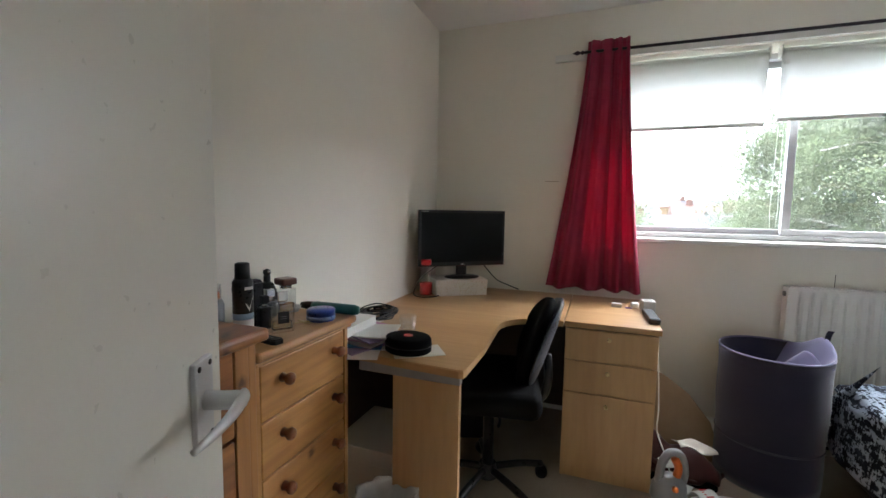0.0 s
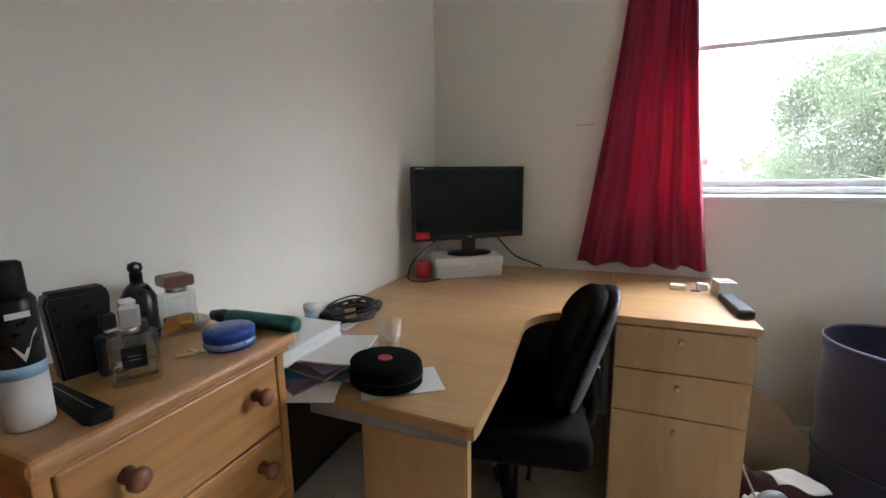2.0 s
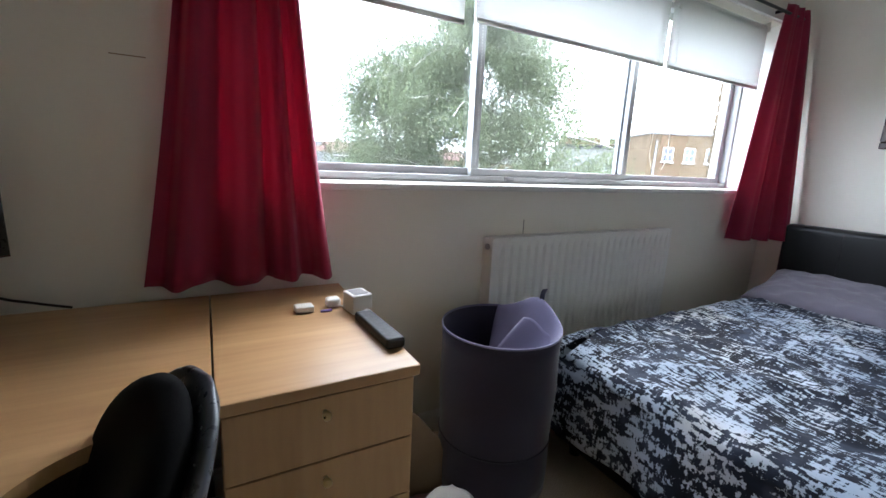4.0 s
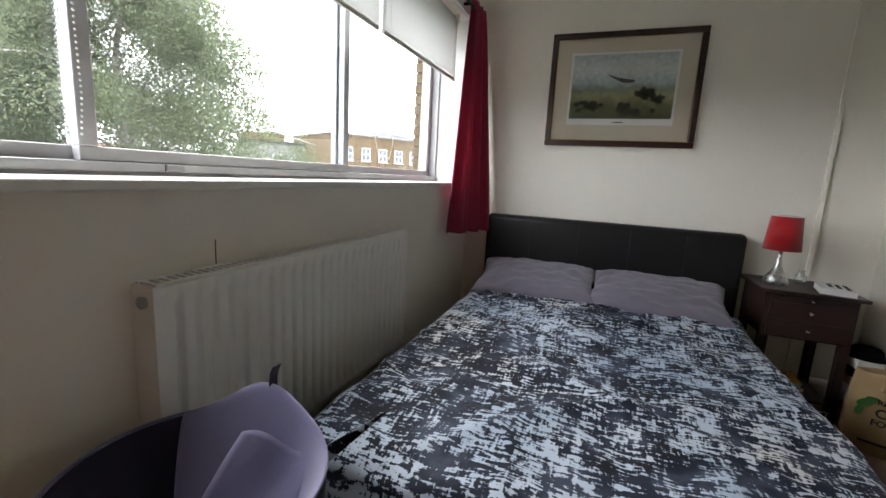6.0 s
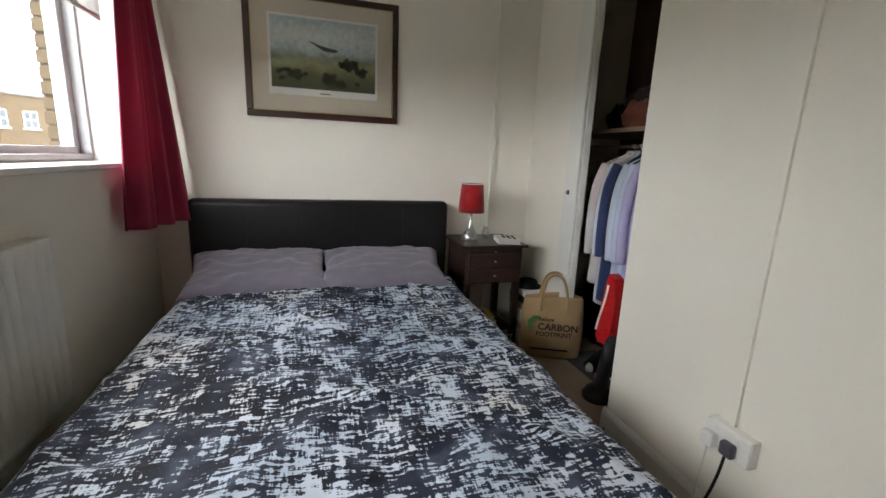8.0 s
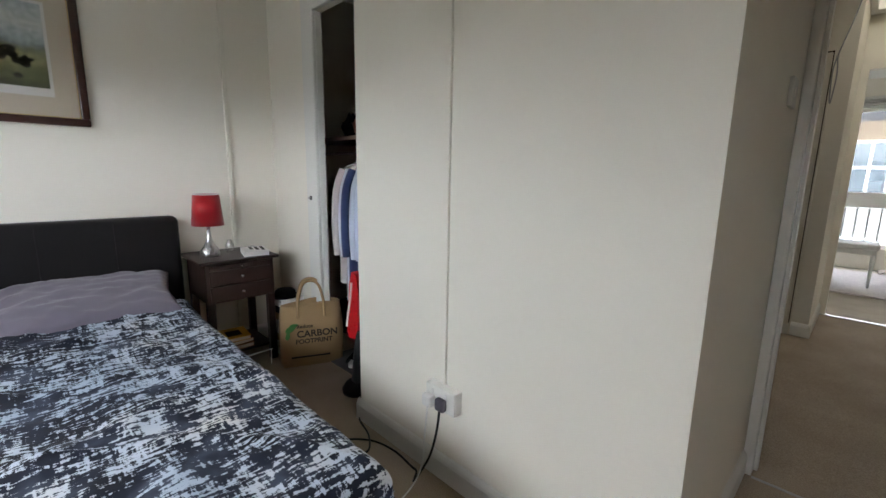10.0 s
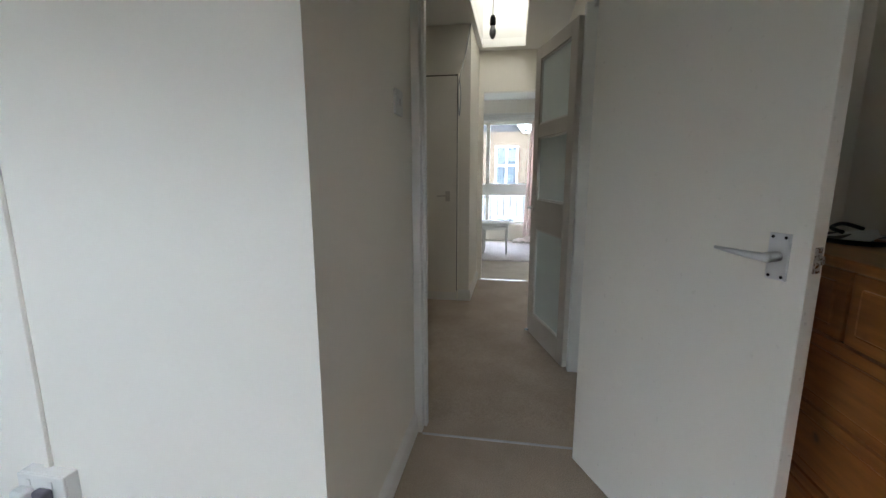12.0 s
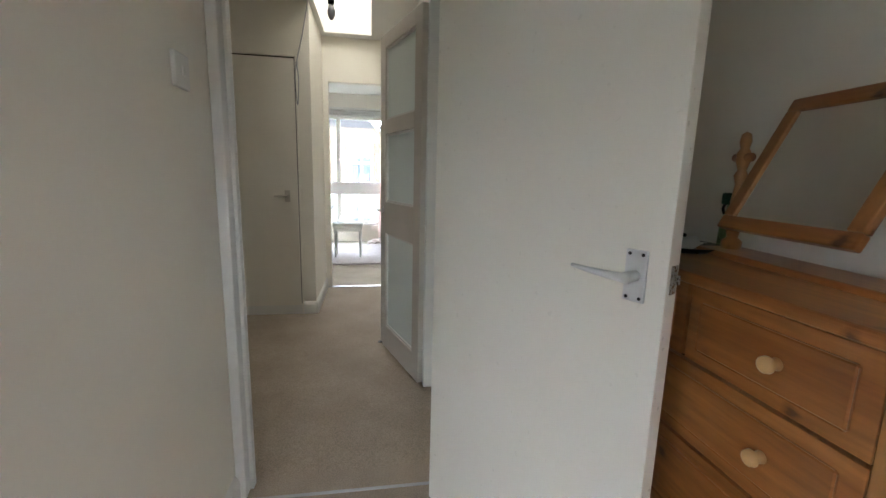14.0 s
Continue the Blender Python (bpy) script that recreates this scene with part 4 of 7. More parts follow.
def duvet_at(u, v):
    """u along the bed from foot to pillows, v across; the edges hang down."""
    L, W, drop = 1.62, BYB - BYA + 0.06, 0.30
    s = u * (L + drop) - drop          # negative: hanging at the foot
    q = v * (W + 2 * drop) - drop
    z = 0.485
    x = BXF + s
    y = BYA - 0.03 + q
    rad_ = 0.06
    low = 0.0

    def hang(d):
        """Past an edge by d: how far out and how far down."""
        a = rad_ * math.pi / 2
        if d < a:
            t = d / rad_
            return rad_ * math.sin(t), rad_ * (1 - math.cos(t))
        return rad_ + 0.06 * (d - a), rad_ + (d - a)
    if s < rad_:
        o, dn = hang(rad_ - s)
        x, low = BXF + rad_ - o, low + dn
    if q < rad_:
        o, dn = hang(rad_ - q)
        y, low = BYA - 0.03 + rad_ - o, max(low, dn) + 0.12 * min(low, dn)
    elif q > W - rad_:
        o, dn = hang(q - (W - rad_))
        y, low = BYA - 0.03 + W - rad_ + o, max(low, dn) + 0.12 * min(low, dn)
    p = Vector((s * 3.2, q * 3.2, 0.3))
    wr = 0.020 * noise.noise(p) + 0.011 * noise.noise(p * 2.7) + 0.006 * noise.noise(p * 6.1)
    ridge = 0.014 * max(0, 1 - abs(math.sin(4.0 * (s + 0.55 * q) + 1.7 * noise.noise(p * 0.8)))) ** 4
    crest = 0.012 * max(0, 1 - abs(math.sin(5.5 * (s - 0.8 * q) + 2.0 * noise.noise(p * 0.6 + Vector((5, 1, 0)))))) ** 5
    flat = 1.0 if low < 0.02 else 0.35
    if low > 0.06:
        y += (0.016 * math.sin(s * 17 + 2 * noise.noise(p))) * (1 if q > W / 2 else -1) * (1 if abs(q - W / 2) > W / 2 - 0.05 else 0.0)
        x += 0.016 * math.sin(q * 15 + 2 * noise.noise(p)) * (1 if s < 0.05 else 0.0)
    end = 0.02 * max(0, (u - 0.93) / 0.07)
    return Vector((x, y, max(z - low + (wr + ridge + crest) * flat + end, 0.10)))


duvet = single("duvet", sheet(170, 150, duvet_at, 0.02), M_DUVET, "rumpled navy and white brushed-print duvet on the bed", "duvet", smooth=True)
for y, rz, nm, sd in ((2.365, 3, "", 1.0), (1.725, -4, "", 7.0)):
    single("pillow", cushion(0.46, 0.69, 0.135, 44, 40, wob=0.015, seed=sd), M_PILLOW, "grey-lilac pillow lying against the headboard", "pillow", smooth=True, group="bed pillows",
           m=pose(2.865, y, 0.468, 0, -14, rz))

# ---- nightstand with its lamp ----
ns = thing("nightstand", "dark-stained wooden nightstand with two drawers", "nightstand", pose(3.035, 1.05, 0))
part("top", box(-0.195, 0.195, -0.215, 0.215, 0.637, 0.655, 0.006), M_DARKWOOD, ns)
part("body", box(-0.17, 0.18, -0.185, 0.185, 0.415, 0.637, 0.003), M_DARKWOOD, ns)
part("slide", box(-0.178, -0.17, -0.165, 0.165, 0.605, 0.625, 0.002), M_DARKWOOD, ns)
for z0, z1 in ((0.515, 0.597), (0.425, 0.507)):
    d = part("drawer", box(-0.182, -0.17, -0.165, 0.165, z0, z1, 0.003), M_DARKWOOD, ns)
    part("knob", lathe([(0, 0), (0.005, 0), (0.004, 0.008), (0.008, 0.014), (0, 0.019)], 14, m=pose(-0.182, 0, (z0 + z1) / 2, 0, -90, 0)), M_CHROME, d, smooth=True)
part("knob", lathe([(0, 0), (0.004, 0), (0.004, 0.006), (0.006, 0.01), (0, 0.013)], 12, m=pose(-0.178, 0, 0.615, 0, -90, 0)), M_CHROME, ns, smooth=True)
for sx in (-0.15, 0.16):
    for sy in (-0.165, 0.165):
        part("leg", box(sx - 0.02, sx + 0.02, sy - 0.02, sy + 0.02, 0.0, 0.415, 0.003), M_DARKWOOD, ns)
part("shelf", box(-0.15, 0.16, -0.165, 0.165, 0.09, 0.105, 0.003), M_DARKWOOD, ns)
lamp = thing("table_lamp", "steel table lamp with a red satin shade", "lamp", pose(3.03, 1.155, 0.655))
part("base", lathe([(0, 0), (0.052, 0), (0.056, 0.012), (0.050, 0.035), (0.030, 0.062), (0.016, 0.095), (0.010, 0.14), (0.009, 0.18), (0, 0.18)], 32), M_CHROME, lamp, smooth=True)
part("shade", lathe([(0.083, 0.178), (0.067, 0.352), (0.0655, 0.352), (0.0815, 0.178)], 40), M_REDSHADE, lamp, smooth=True)
part("trim_ring", lathe([(0.0672, 0.350), (0.0682, 0.350), (0.0682, 0.355), (0.0655, 0.355)], 40), M_PAPER, lamp, smooth=True)
part("lampholder", lathe([(0, 0.18), (0.014, 0.18), (0.014, 0.23), (0, 0.23)], 16), M_WHITE, lamp, smooth=True)

# ---- picture over the bed ----
PY0, PY1, PZ0, PZ1 = 1.597, 2.442, 1.345, 2.01
pic = thing("framed_picture", "dark-framed print of a propeller plane over farmland", "picture", pose(XR, (PY0 + PY1) / 2, (PZ0 + PZ1) / 2))
hw, hh = (PY1 - PY0) / 2, (PZ1 - PZ0) / 2
M_FRAME = wood("dark_mahogany_frame", (0.018, 0.006, 0.005), (0.05, 0.018, 0.012), along="y", knots=False, rough=0.25, coat=0.4)
M_MAT = surf("cream_mount_board", (0.62, 0.55, 0.43), (0.58, 0.51, 0.40), rough=0.85, bump=0.03)
M_GILT = surf("gilt_slip", (0.55, 0.40, 0.16), rough=0.35, metal=0.7)
fr = part("frame", box(-0.028, -0.002, -hw, hw, hh - 0.035, hh, 0.006), M_FRAME, pic)
part("frame_rail", box(-0.028, -0.002, -hw, hw, -hh, -hh + 0.035, 0.006), M_FRAME, fr)
for s in (-1, 1):
    part("frame_side", box(-0.028, -0.002, s * hw - 0.0175 - s * 0.0175, s * hw + 0.0175 - s * 0.0175, -hh + 0.035, hh - 0.035, 0.006), M_FRAME, fr)
part("gilt_slip", box(-0.018, -0.006, -hw + 0.033, hw - 0.033, -hh + 0.033, hh - 0.033), M_GILT, pic)
part("mount", box(-0.020, -0.008, -hw + 0.040, hw - 0.040, -hh + 0.040, hh - 0.040), M_MAT, pic)
part("print_border", box(-0.022, -0.010, -0.30, 0.30, -0.205, 0.215), M_PAPER, pic)


def painting():
    m, n, l, b = material("landscape_print")
    c = n.new("ShaderNodeTexCoord")
    sep = n.new("ShaderNodeSeparateXYZ")
    l.new(c.outputs["Object"], sep.inputs[0])
    nz = node(n, "ShaderNodeTexNoise", Scale=16.0, Detail=6.0)
    l.new(c.outputs["Object"], nz.inputs["Vector"])
    ad = n.new("ShaderNodeMath")
    ad.operation = "MULTIPLY_ADD"
    l.new(nz.outputs["Fac"], ad.inputs[0])
    ad.inputs[1].default_value = 0.10
    l.new(sep.outputs["Z"], ad.inputs[2])
    rg = n.new("ShaderNodeMapRange")
    rg.inputs["From Min"].default_value, rg.inputs["From Max"].default_value = -0.12, 0.26
    l.new(ad.outputs[0], rg.inputs["Value"])
    land = ramp(n, l, rg.outputs[0], [(0.0, (0.06, 0.075, 0.035)), (0.22, (0.15, 0.165, 0.075)), (0.36, (0.34, 0.34, 0.17)), (0.44, (0.22, 0.26, 0.17)),
                                      (0.50, (0.30, 0.36, 0.37)), (0.56, (0.42, 0.50, 0.53)), (0.75, (0.58, 0.62, 0.58)), (1.0, (0.38, 0.45, 0.49))])
    n2 = node(n, "ShaderNodeTexNoise", Scale=42.0, Detail=5.0)
    l.new(c.outputs["Object"], n2.inputs["Vector"])
    mx = n.new("ShaderNodeMixRGB")
    mx.blend_type = "OVERLAY"
    mx.inputs["Fac"].default_value = 0.55
    l.new(land, mx.inputs["Color1"])
    l.new(n2.outputs["Fac"], mx.inputs["Color2"])
    l.new(mx.outputs[0], b.inputs["Base Color"])
    b.inputs["Roughness"].default_value = 0.5
    return m


art = part("print", box(-0.0235, -0.012, -0.287, 0.287, -0.168, 0.202), painting(), pic, "muted farmland print under a hazy sky")
bm = bmesh.new()
plane_m = pose(-0.025, 0.02, 0.06, 0, 0, 0)
PL = [(-0.07, 0.022), (-0.03, 0.010), (0.02, 0.0), (0.06, -0.004), (0.075, -0.012), (0.06, -0.022), (0.02, -0.022), (-0.02, -0.010), (-0.055, 0.008)]
lo = [bm.verts.new((-0.0245, -y, 0.06 + z)) for y, z in PL]
bm.faces.new(lo)
wg = [(-0.085, 0.030), (-0.01, 0.004), (0.03, -0.004), (0.02, -0.030), (-0.005, -0.016), (-0.07, 0.018)]
bm.faces.new([bm.verts.new((-0.0246, -y * 0.9 + 0.01, 0.062 + z * 0.9)) for y, z in wg])
M_PLANE = surf("dark_grey_print", (0.045, 0.05, 0.048), rough=0.6)
part("printed_plane", bm, M_PLANE, pic)
bm = bmesh.new()
rnd = random.Random(4)
for cy, cz, n_, sp in ((-0.13, -0.02, 26, 0.045), (-0.21, -0.05, 14, 0.03), (0.17, -0.09, 26, 0.09), (-0.02, -0.10, 18, 0.05), (-0.05, -0.13, 12, 0.09)):
    for _ in range(n_):
        y, z, r_ = cy + rnd.gauss(0, sp / 2), cz + rnd.gauss(0, 0.014), rnd.uniform(0.008, 0.02)
        if abs(y) < 0.26 and z > -0.15:
            bm.faces.new([bm.verts.new((-0.0243, y + r_ * math.cos(a), z + r_ * 0.8 * math.sin(a))) for a in [i * math.pi / 4 + rnd.uniform(0, 0.3) for i in range(8)]])
tagged(part("printed_trees", bm, surf("dark_green_print", (0.022, 0.030, 0.014), rough=0.6), pic), kind="stuff")
part("caption_bar", box(-0.0235, -0.0215, -0.03, 0.03, -0.192, -0.187), M_INK, pic)
pg = part("glass", box(-0.027, -0.0255, -hw + 0.034, hw - 0.034, -hh + 0.034, hh - 0.034), M_PICGLASS, pic)
pg.visible_shadow = False

# ---- pine chests ----
def turned_knob(mat, x, y, z, parent, r=0.017, l=0.034):
    return part("knob", lathe([(0, 0), (r * 0.75, 0), (r * 0.6, l * 0.35), (r, l * 0.62), (r * 0.92, l * 0.86), (r * 0.5, l), (0, l)], 20, m=pose(x, y, z, 0, 90, 0)), mat, parent, smooth=True)


TY0, TY1 = 0.09, 1.005
tall = thing("chest_of_drawers", "tall orange pine chest with panelled drawers", "chest", pose(-0.78, 0.56, 0))
part("top", box(XL + 0.003, -0.578, TY0 - 0.015, TY1 + 0.015, 0.931, 0.958, 0.009, seg=3), M_PINE, tall, world=True)
for y in (TY0, TY1 - 0.02):
    part("side", box(XL + 0.01, -0.605, y, y + 0.02, 0.0, 0.931, 0.002), M_PINE_V, tall, world=True)
part("back", box(XL + 0.004, XL + 0.012, TY0 + 0.02, TY1 - 0.02, 0.05, 0.931), M_PINE, tall, world=True)
for y in (TY0 + 0.02, TY1 - 0.055):
    part("front_stile", box(-0.63, -0.604, y, y + 0.035, 0.05, 0.931, 0.002), M_PINE_V, tall, world=True)
part("plinth", box(-0.63, -0.60, TY0, TY1, 0.0, 0.142, 0.004), M_PINE, tall, world=True)
# Near-black sheet: the shade between the drawers is in its colour.
part("gap_shade_backing", box(-0.64, -0.622, TY0 + 0.05, TY1 - 0.05, 0.06, 0.931), M_GAP, tall, world=True)
mid = (TY0 + TY1) / 2


def panel_drawer(y0, y1, z0, z1, knobs):
    d = part("drawer", box(-0.624, -0.606, y0, y1, z0, z1, 0.002), M_PINE, tall, world=True)
    part("raised_panel", box(-0.606, -0.600, y0 + 0.035, y1 - 0.035, z0 + 0.03, z1 - 0.03, 0.005, seg=1), M_PINE, d, world=True)
    for y in knobs:
        k = turned_knob(M_KNOB_P, -0.600, y, (z0 + z1) / 2, d)
        k.data.transform(WORLD_OF[tall.name].inverted())


panel_drawer(mid + 0.006, TY1 - 0.058, 0.747, 0.923, (0.785,))
panel_drawer(TY0 + 0.058, mid - 0.006, 0.747, 0.923, (0.31,))
for z0, z1 in ((0.549, 0.739), (0.351, 0.541), (0.150, 0.343)):
    panel_drawer(TY0 + 0.058, TY1 - 0.058, z0, z1, (0.785, 0.31))

LY0, LY1, LF = 1.082, 1.478, -0.688
low = thing("chest_of_drawers", "low pale pine chest with dark round knobs", "chest", pose(-0.82, 1.28, 0))
part("top", box(XL + 0.003, LF + 0.028, LY0 - 0.013, LY1 + 0.013, 0.845, 0.870, 0.010, seg=3), M_PINE_PX, low, world=True)
part("cornice", box(XL + 0.012, LF + 0.012, LY0 - 0.005, LY1 + 0.005, 0.831, 0.845, 0.005), M_PINE_PX, low, world=True)
for y in (LY0, LY1 - 0.018):
    part("side", box(XL + 0.01, LF, y, y + 0.018, 0.0, 0.831, 0.002), M_PINE_PV, low, world=True)
part("back", box(XL + 0.004, XL + 0.012, LY0 + 0.018, LY1 - 0.018, 0.05, 0.831), M_PINE_P, low, world=True)
# Same near-black backing for the shaded gaps of the low chest.
part("gap_shade_backing", box(LF - 0.035, LF - 0.022, LY0 + 0.018, LY1 - 0.018, 0.05, 0.831), M_GAP, low, world=True)
part("plinth", box(LF - 0.02, LF - 0.002, LY0 + 0.018, LY1 - 0.018, 0.0, 0.088, 0.003), M_PINE_P, low, world=True)
zs = [0.830, 0.683, 0.535, 0.388, 0.241, 0.094]
for a, b in zip(zs[1:], zs):
    d = part("drawer", box(LF - 0.022, LF - 0.001, LY0 + 0.022, LY1 - 0.022, a, b - 0.005, 0.003), M_PINE_P, low, world=True)
    for y in (1.177, 1.402):
        k = turned_knob(M_KNOB, LF, y, (a + b) / 2 + 0.018, d, 0.0165, 0.036)
        k.data.transform(WORLD_OF[low.name].inverted())

# toilet mirror on the tall chest
mr = thing("dressing_mirror", "tilted swing mirror on turned pine posts", "mirror", pose(-0.863, 0.585, 0.958, 0, 0, -6))
part("base_board", box(-0.055, 0.075, -0.28, 0.28, 0.0, 0.018, 0.005), M_PINE, mr)
for s in (-0.235, 0.235):
    part("post", lathe([(0, 0.018), (0.026, 0.018), (0.026, 0.04), (0.014, 0.05), (0.018, 0.07), (0.013, 0.10), (0.017, 0.15), (0.012, 0.20), (0.018, 0.225), (0.011, 0.24),
                        (0.018, 0.265), (0.018, 0.285), (0.011, 0.30), (0.015, 0.318), (0.012, 0.338), (0, 0.346)], 18, m=pose(0, s, 0)), M_PINE_V, mr, smooth=True)
    part("swivel", lathe([(0, -0.03), (0.012, -0.03), (0.012, 0.03), (0, 0.03)], 14, m=pose(0.0, s, 0.275, 90, 0, 0)), M_PINE, mr, smooth=True)
TILT_M = pose(-0.002, 0, 0.252, 0, -26, 0)
gw, gh = 0.185, 0.188
for nm, b4 in (("frame_top", (-0.011, 0.011, -gw, gw, gh - 0.036, gh)), ("frame_bottom", (-0.011, 0.011, -gw, gw, -gh, -gh + 0.036)),
               ("frame_side", (-0.011, 0.011, -gw, -gw + 0.036, -gh + 0.036, gh - 0.036)), ("frame_side", (-0.011, 0.011, gw - 0.036, gw, -gh + 0.036, gh - 0.036))):
    bm = box(*b4, 0.004)
    bm.transform(TILT_M)
    part(nm, bm, M_PINE if "side" not in nm else M_PINE_V, mr)
bm = box(0.001, 0.004, -gw + 0.034, gw - 0.034, -gh + 0.034, gh - 0.034)
bm.transform(TILT_M)
part("mirror_glass", bm, M_MIRROR, mr, "silvered mirror glass")
bm = box(-0.012, -0.004, -gw + 0.03, gw - 0.03, -gh + 0.03, gh - 0.03)
bm.transform(TILT_M)
part("backboard", bm, M_CARD, mr)

# ---- desk ----
DZT = 0.73
desk = thing("corner_desk", "large beech laminate corner desk with a curved front", "desk", pose(-0.6, 2.3, 0))
curve = []
for k in range(15):
    a = math.pi / 2 * k / 14
    curve.append((-0.155 - 0.165 * math.sin(a), 2.06 + 0.17 * math.cos(a)))
poly = [(XL + 0.004, 1.545), (-0.68, 1.525), (-0.318, 1.502), (-0.303, 1.506), (-0.300, 1.53), (-0.300, 1.75), (-0.312, 1.92)] + curve[::-1] + [(-0.07, 2.237), (-0.07, 2.90), (XL + 0.004, 2.90)]
part("top", prism(poly, DZT - 0.025, DZT, bev=0.003), M_BEECH, desk, world=True)
part("end_panel", box(-0.555, -0.330, 1.538, 1.563, 0.0, DZT - 0.062, 0.002), M_BEECH_V, desk, "beech laminate end panel", world=True)
part("edge_strip", box(-0.335, -0.326, 1.539, 1.562, 0.0, DZT - 0.062, 0.001), M_BEECH, desk, world=True)
part("rail", box(-0.68, -0.322, 1.533, 1.558, DZT - 0.062, DZT - 0.025, 0.003), M_GREYTRIM, desk, "grey plastic rail under the top", world=True)
# Dark brown panels, deepened so the shade under the desk is in their colour.
M_SHADE_LAM = wood("shade_darkened_laminate", (0.035, 0.022, 0.015), (0.055, 0.036, 0.024), along="x", knots=False)
part("modesty_panel", box(XL + 0.05, XL + 0.068, 1.60, 2.85, 0.06, DZT - 0.03, 0.002), M_SHADE_LAM, desk, world=True)
part("back_panel", box(XL + 0.07, -0.09, 2.86, 2.878, 0.06, DZT - 0.03, 0.002), M_SHADE_LAM, desk, world=True)
part("leg", box(XL + 0.05, XL + 0.11, 2.80, 2.86, 0.0, DZT - 0.03, 0.002), M_GREYTRIM, desk, world=True)
part("leg", box(-0.93, -0.905, 1.60, 1.66, 0.0, DZT - 0.03, 0.002), M_GREYTRIM, desk, world=True)

cab = thing("drawer_unit", "beech laminate three-drawer desk pedestal", "drawer unit", pose(0.125, 2.57, 0))
CA, CB = -0.066, 0.325
part("top", box(CA, CB, 2.245, 2.90, DZT - 0.025, DZT, 0.003), M_BEECH, cab, world=True)
part("side_panel", box(CA + 0.004, CA + 0.022, 2.272, 2.88, 0.0, DZT - 0.025, 0.001), M_BEECH_V, cab, world=True)
part("side_panel", box(CB - 0.026, CB - 0.008, 2.272, 2.88, 0.0, DZT - 0.025, 0.001), M_BEECH_V, cab, world=True)
# Near-black block that paints the shade in the pedestal's drawer gaps.
part("gap_shade_backing", box(CA + 0.022, CB - 0.026, 2.285, 2.88, 0.05, DZT - 0.03), M_GAP, cab, world=True)
part("plinth", box(CA + 0.012, CB - 0.012, 2.275, 2.295, 0.0, 0.048, 0.001), M_BEECH_V, cab, world=True)
for a, b, zk in ((0.557, 0.697, 0.665), (0.411, 0.553, 0.515), (0.058, 0.407, 0.366)):
    d = part("drawer", box(CA + 0.006, CB - 0.010, 2.256, 2.272, a, b, 0.0015), M_BEECH_V, cab, world=True)
    k = part("knob", lathe([(0, 0), (0.005, 0), (0.005, 0.008), (0.0092, 0.013), (0.0092, 0.021), (0.006, 0.024), (0, 0.024)], 14, m=pose(0.122, 2.256, zk, 90, 0, 0)), M_BRASS, d, smooth=True, world=True)

# ---- monitor on its box ----
bxa = math.degrees(math.atan2(0.168, 0.249))
bx = thing("storage_box", "white speckled cardboard box on the desk", "box", pose(-0.655, 2.586, DZT, 0, 0, bxa))
M_SPECK = surf("white_card", (0.74, 0.72, 0.68), (0.69, 0.67, 0.63), rough=0.6, bump=0.03)
part("body", box(-0.15, 0.15, 0.0, 0.20, 0.0, 0.072, 0.002), M_SPECK, bx)
part("lid", box(-0.153, 0.153, -0.003, 0.203, 0.055, 0.09, 0.002), M_SPECK, bx)
rnd = random.Random(11)
bm = bmesh.new()
for _ in range(130):
    u, v = rnd.uniform(-0.145, 0.145), rnd.uniform(0.004, 0.086)
    a = rnd.uniform(0, 3.14)
    dx, dz = 0.0032 * math.cos(a), 0.0032 * math.sin(a)
    yy = -0.0038 if v > 0.055 else -0.0007
    bm.faces.new([bm.verts.new((u + s * dx + t * dz * 0.4, yy, min(max(v + s * dz - t * dx * 0.4, 0.002), 0.088))) for s, t in ((-1, -1), (1, -1), (1, 1), (-1, 1))])
part("speckles", bm, M_MAT, bx)
ma = math.degrees(math.atan2(2.865 - 2.512, -0.484 + 0.894))
mn = thing("monitor", "black widescreen computer monitor, switched off", "monitor", pose(-0.69, 2.688, DZT + 0.09, 0, 0, ma))
part("bezel", box(-0.272, 0.272, -0.012, 0.012, 0.068, 0.392, 0.005), M_BLACK, mn)
part("screen", box(-0.255, 0.255, -0.0135, -0.010, 0.092, 0.377, 0.0005), M_SCREEN, mn)
part("housing", box(-0.20, 0.20, 0.012, 0.045, 0.10, 0.35, 0.012), M_BLACKM, mn)
part("neck", box(-0.032, 0.032, 0.0, 0.022, 0.008, 0.12, 0.006), M_BLACK, mn)
part("stand_base", lathe([(0, 0), (0.105, 0), (0.105, 0.006), (0.06, 0.014), (0, 0.016)], 36, m=Matrix.Diagonal((1, 0.72, 1, 1))), M_BLACK, mn, smooth=True)
part("badge_bar", box(-0.010, 0.010, -0.0132, -0.0118, 0.076, 0.081), M_CHROME, mn)
part("label_bar", box(-0.255, -0.215, -0.0132, -0.0118, 0.382, 0.386), M_CHROME, mn)
part("lower_trim", box(-0.27, 0.27, -0.0128, -0.010, 0.068, 0.071), M_MAROON, mn)
cb_ = thing("monitor_cable", "black cables running from the monitor across the desk", "cable")
part("cable", tube([(-0.60, 2.80, 0.90), (-0.52, 2.84, 0.80), (-0.45, 2.86, 0.765), (-0.385, 2.885, 0.737)], 0.0035), M_BLACK, cb_, smooth=True)
part("cable", tube([(-0.80, 2.60, 0.90), (-0.88, 2.52, 0.82), (-0.90, 2.47, 0.75), (-0.86, 2.43, 0.736), (-0.80, 2.44, 0.736), (-0.76, 2.50, 0.736)], 0.0035), M_BLACK, cb_, smooth=True)

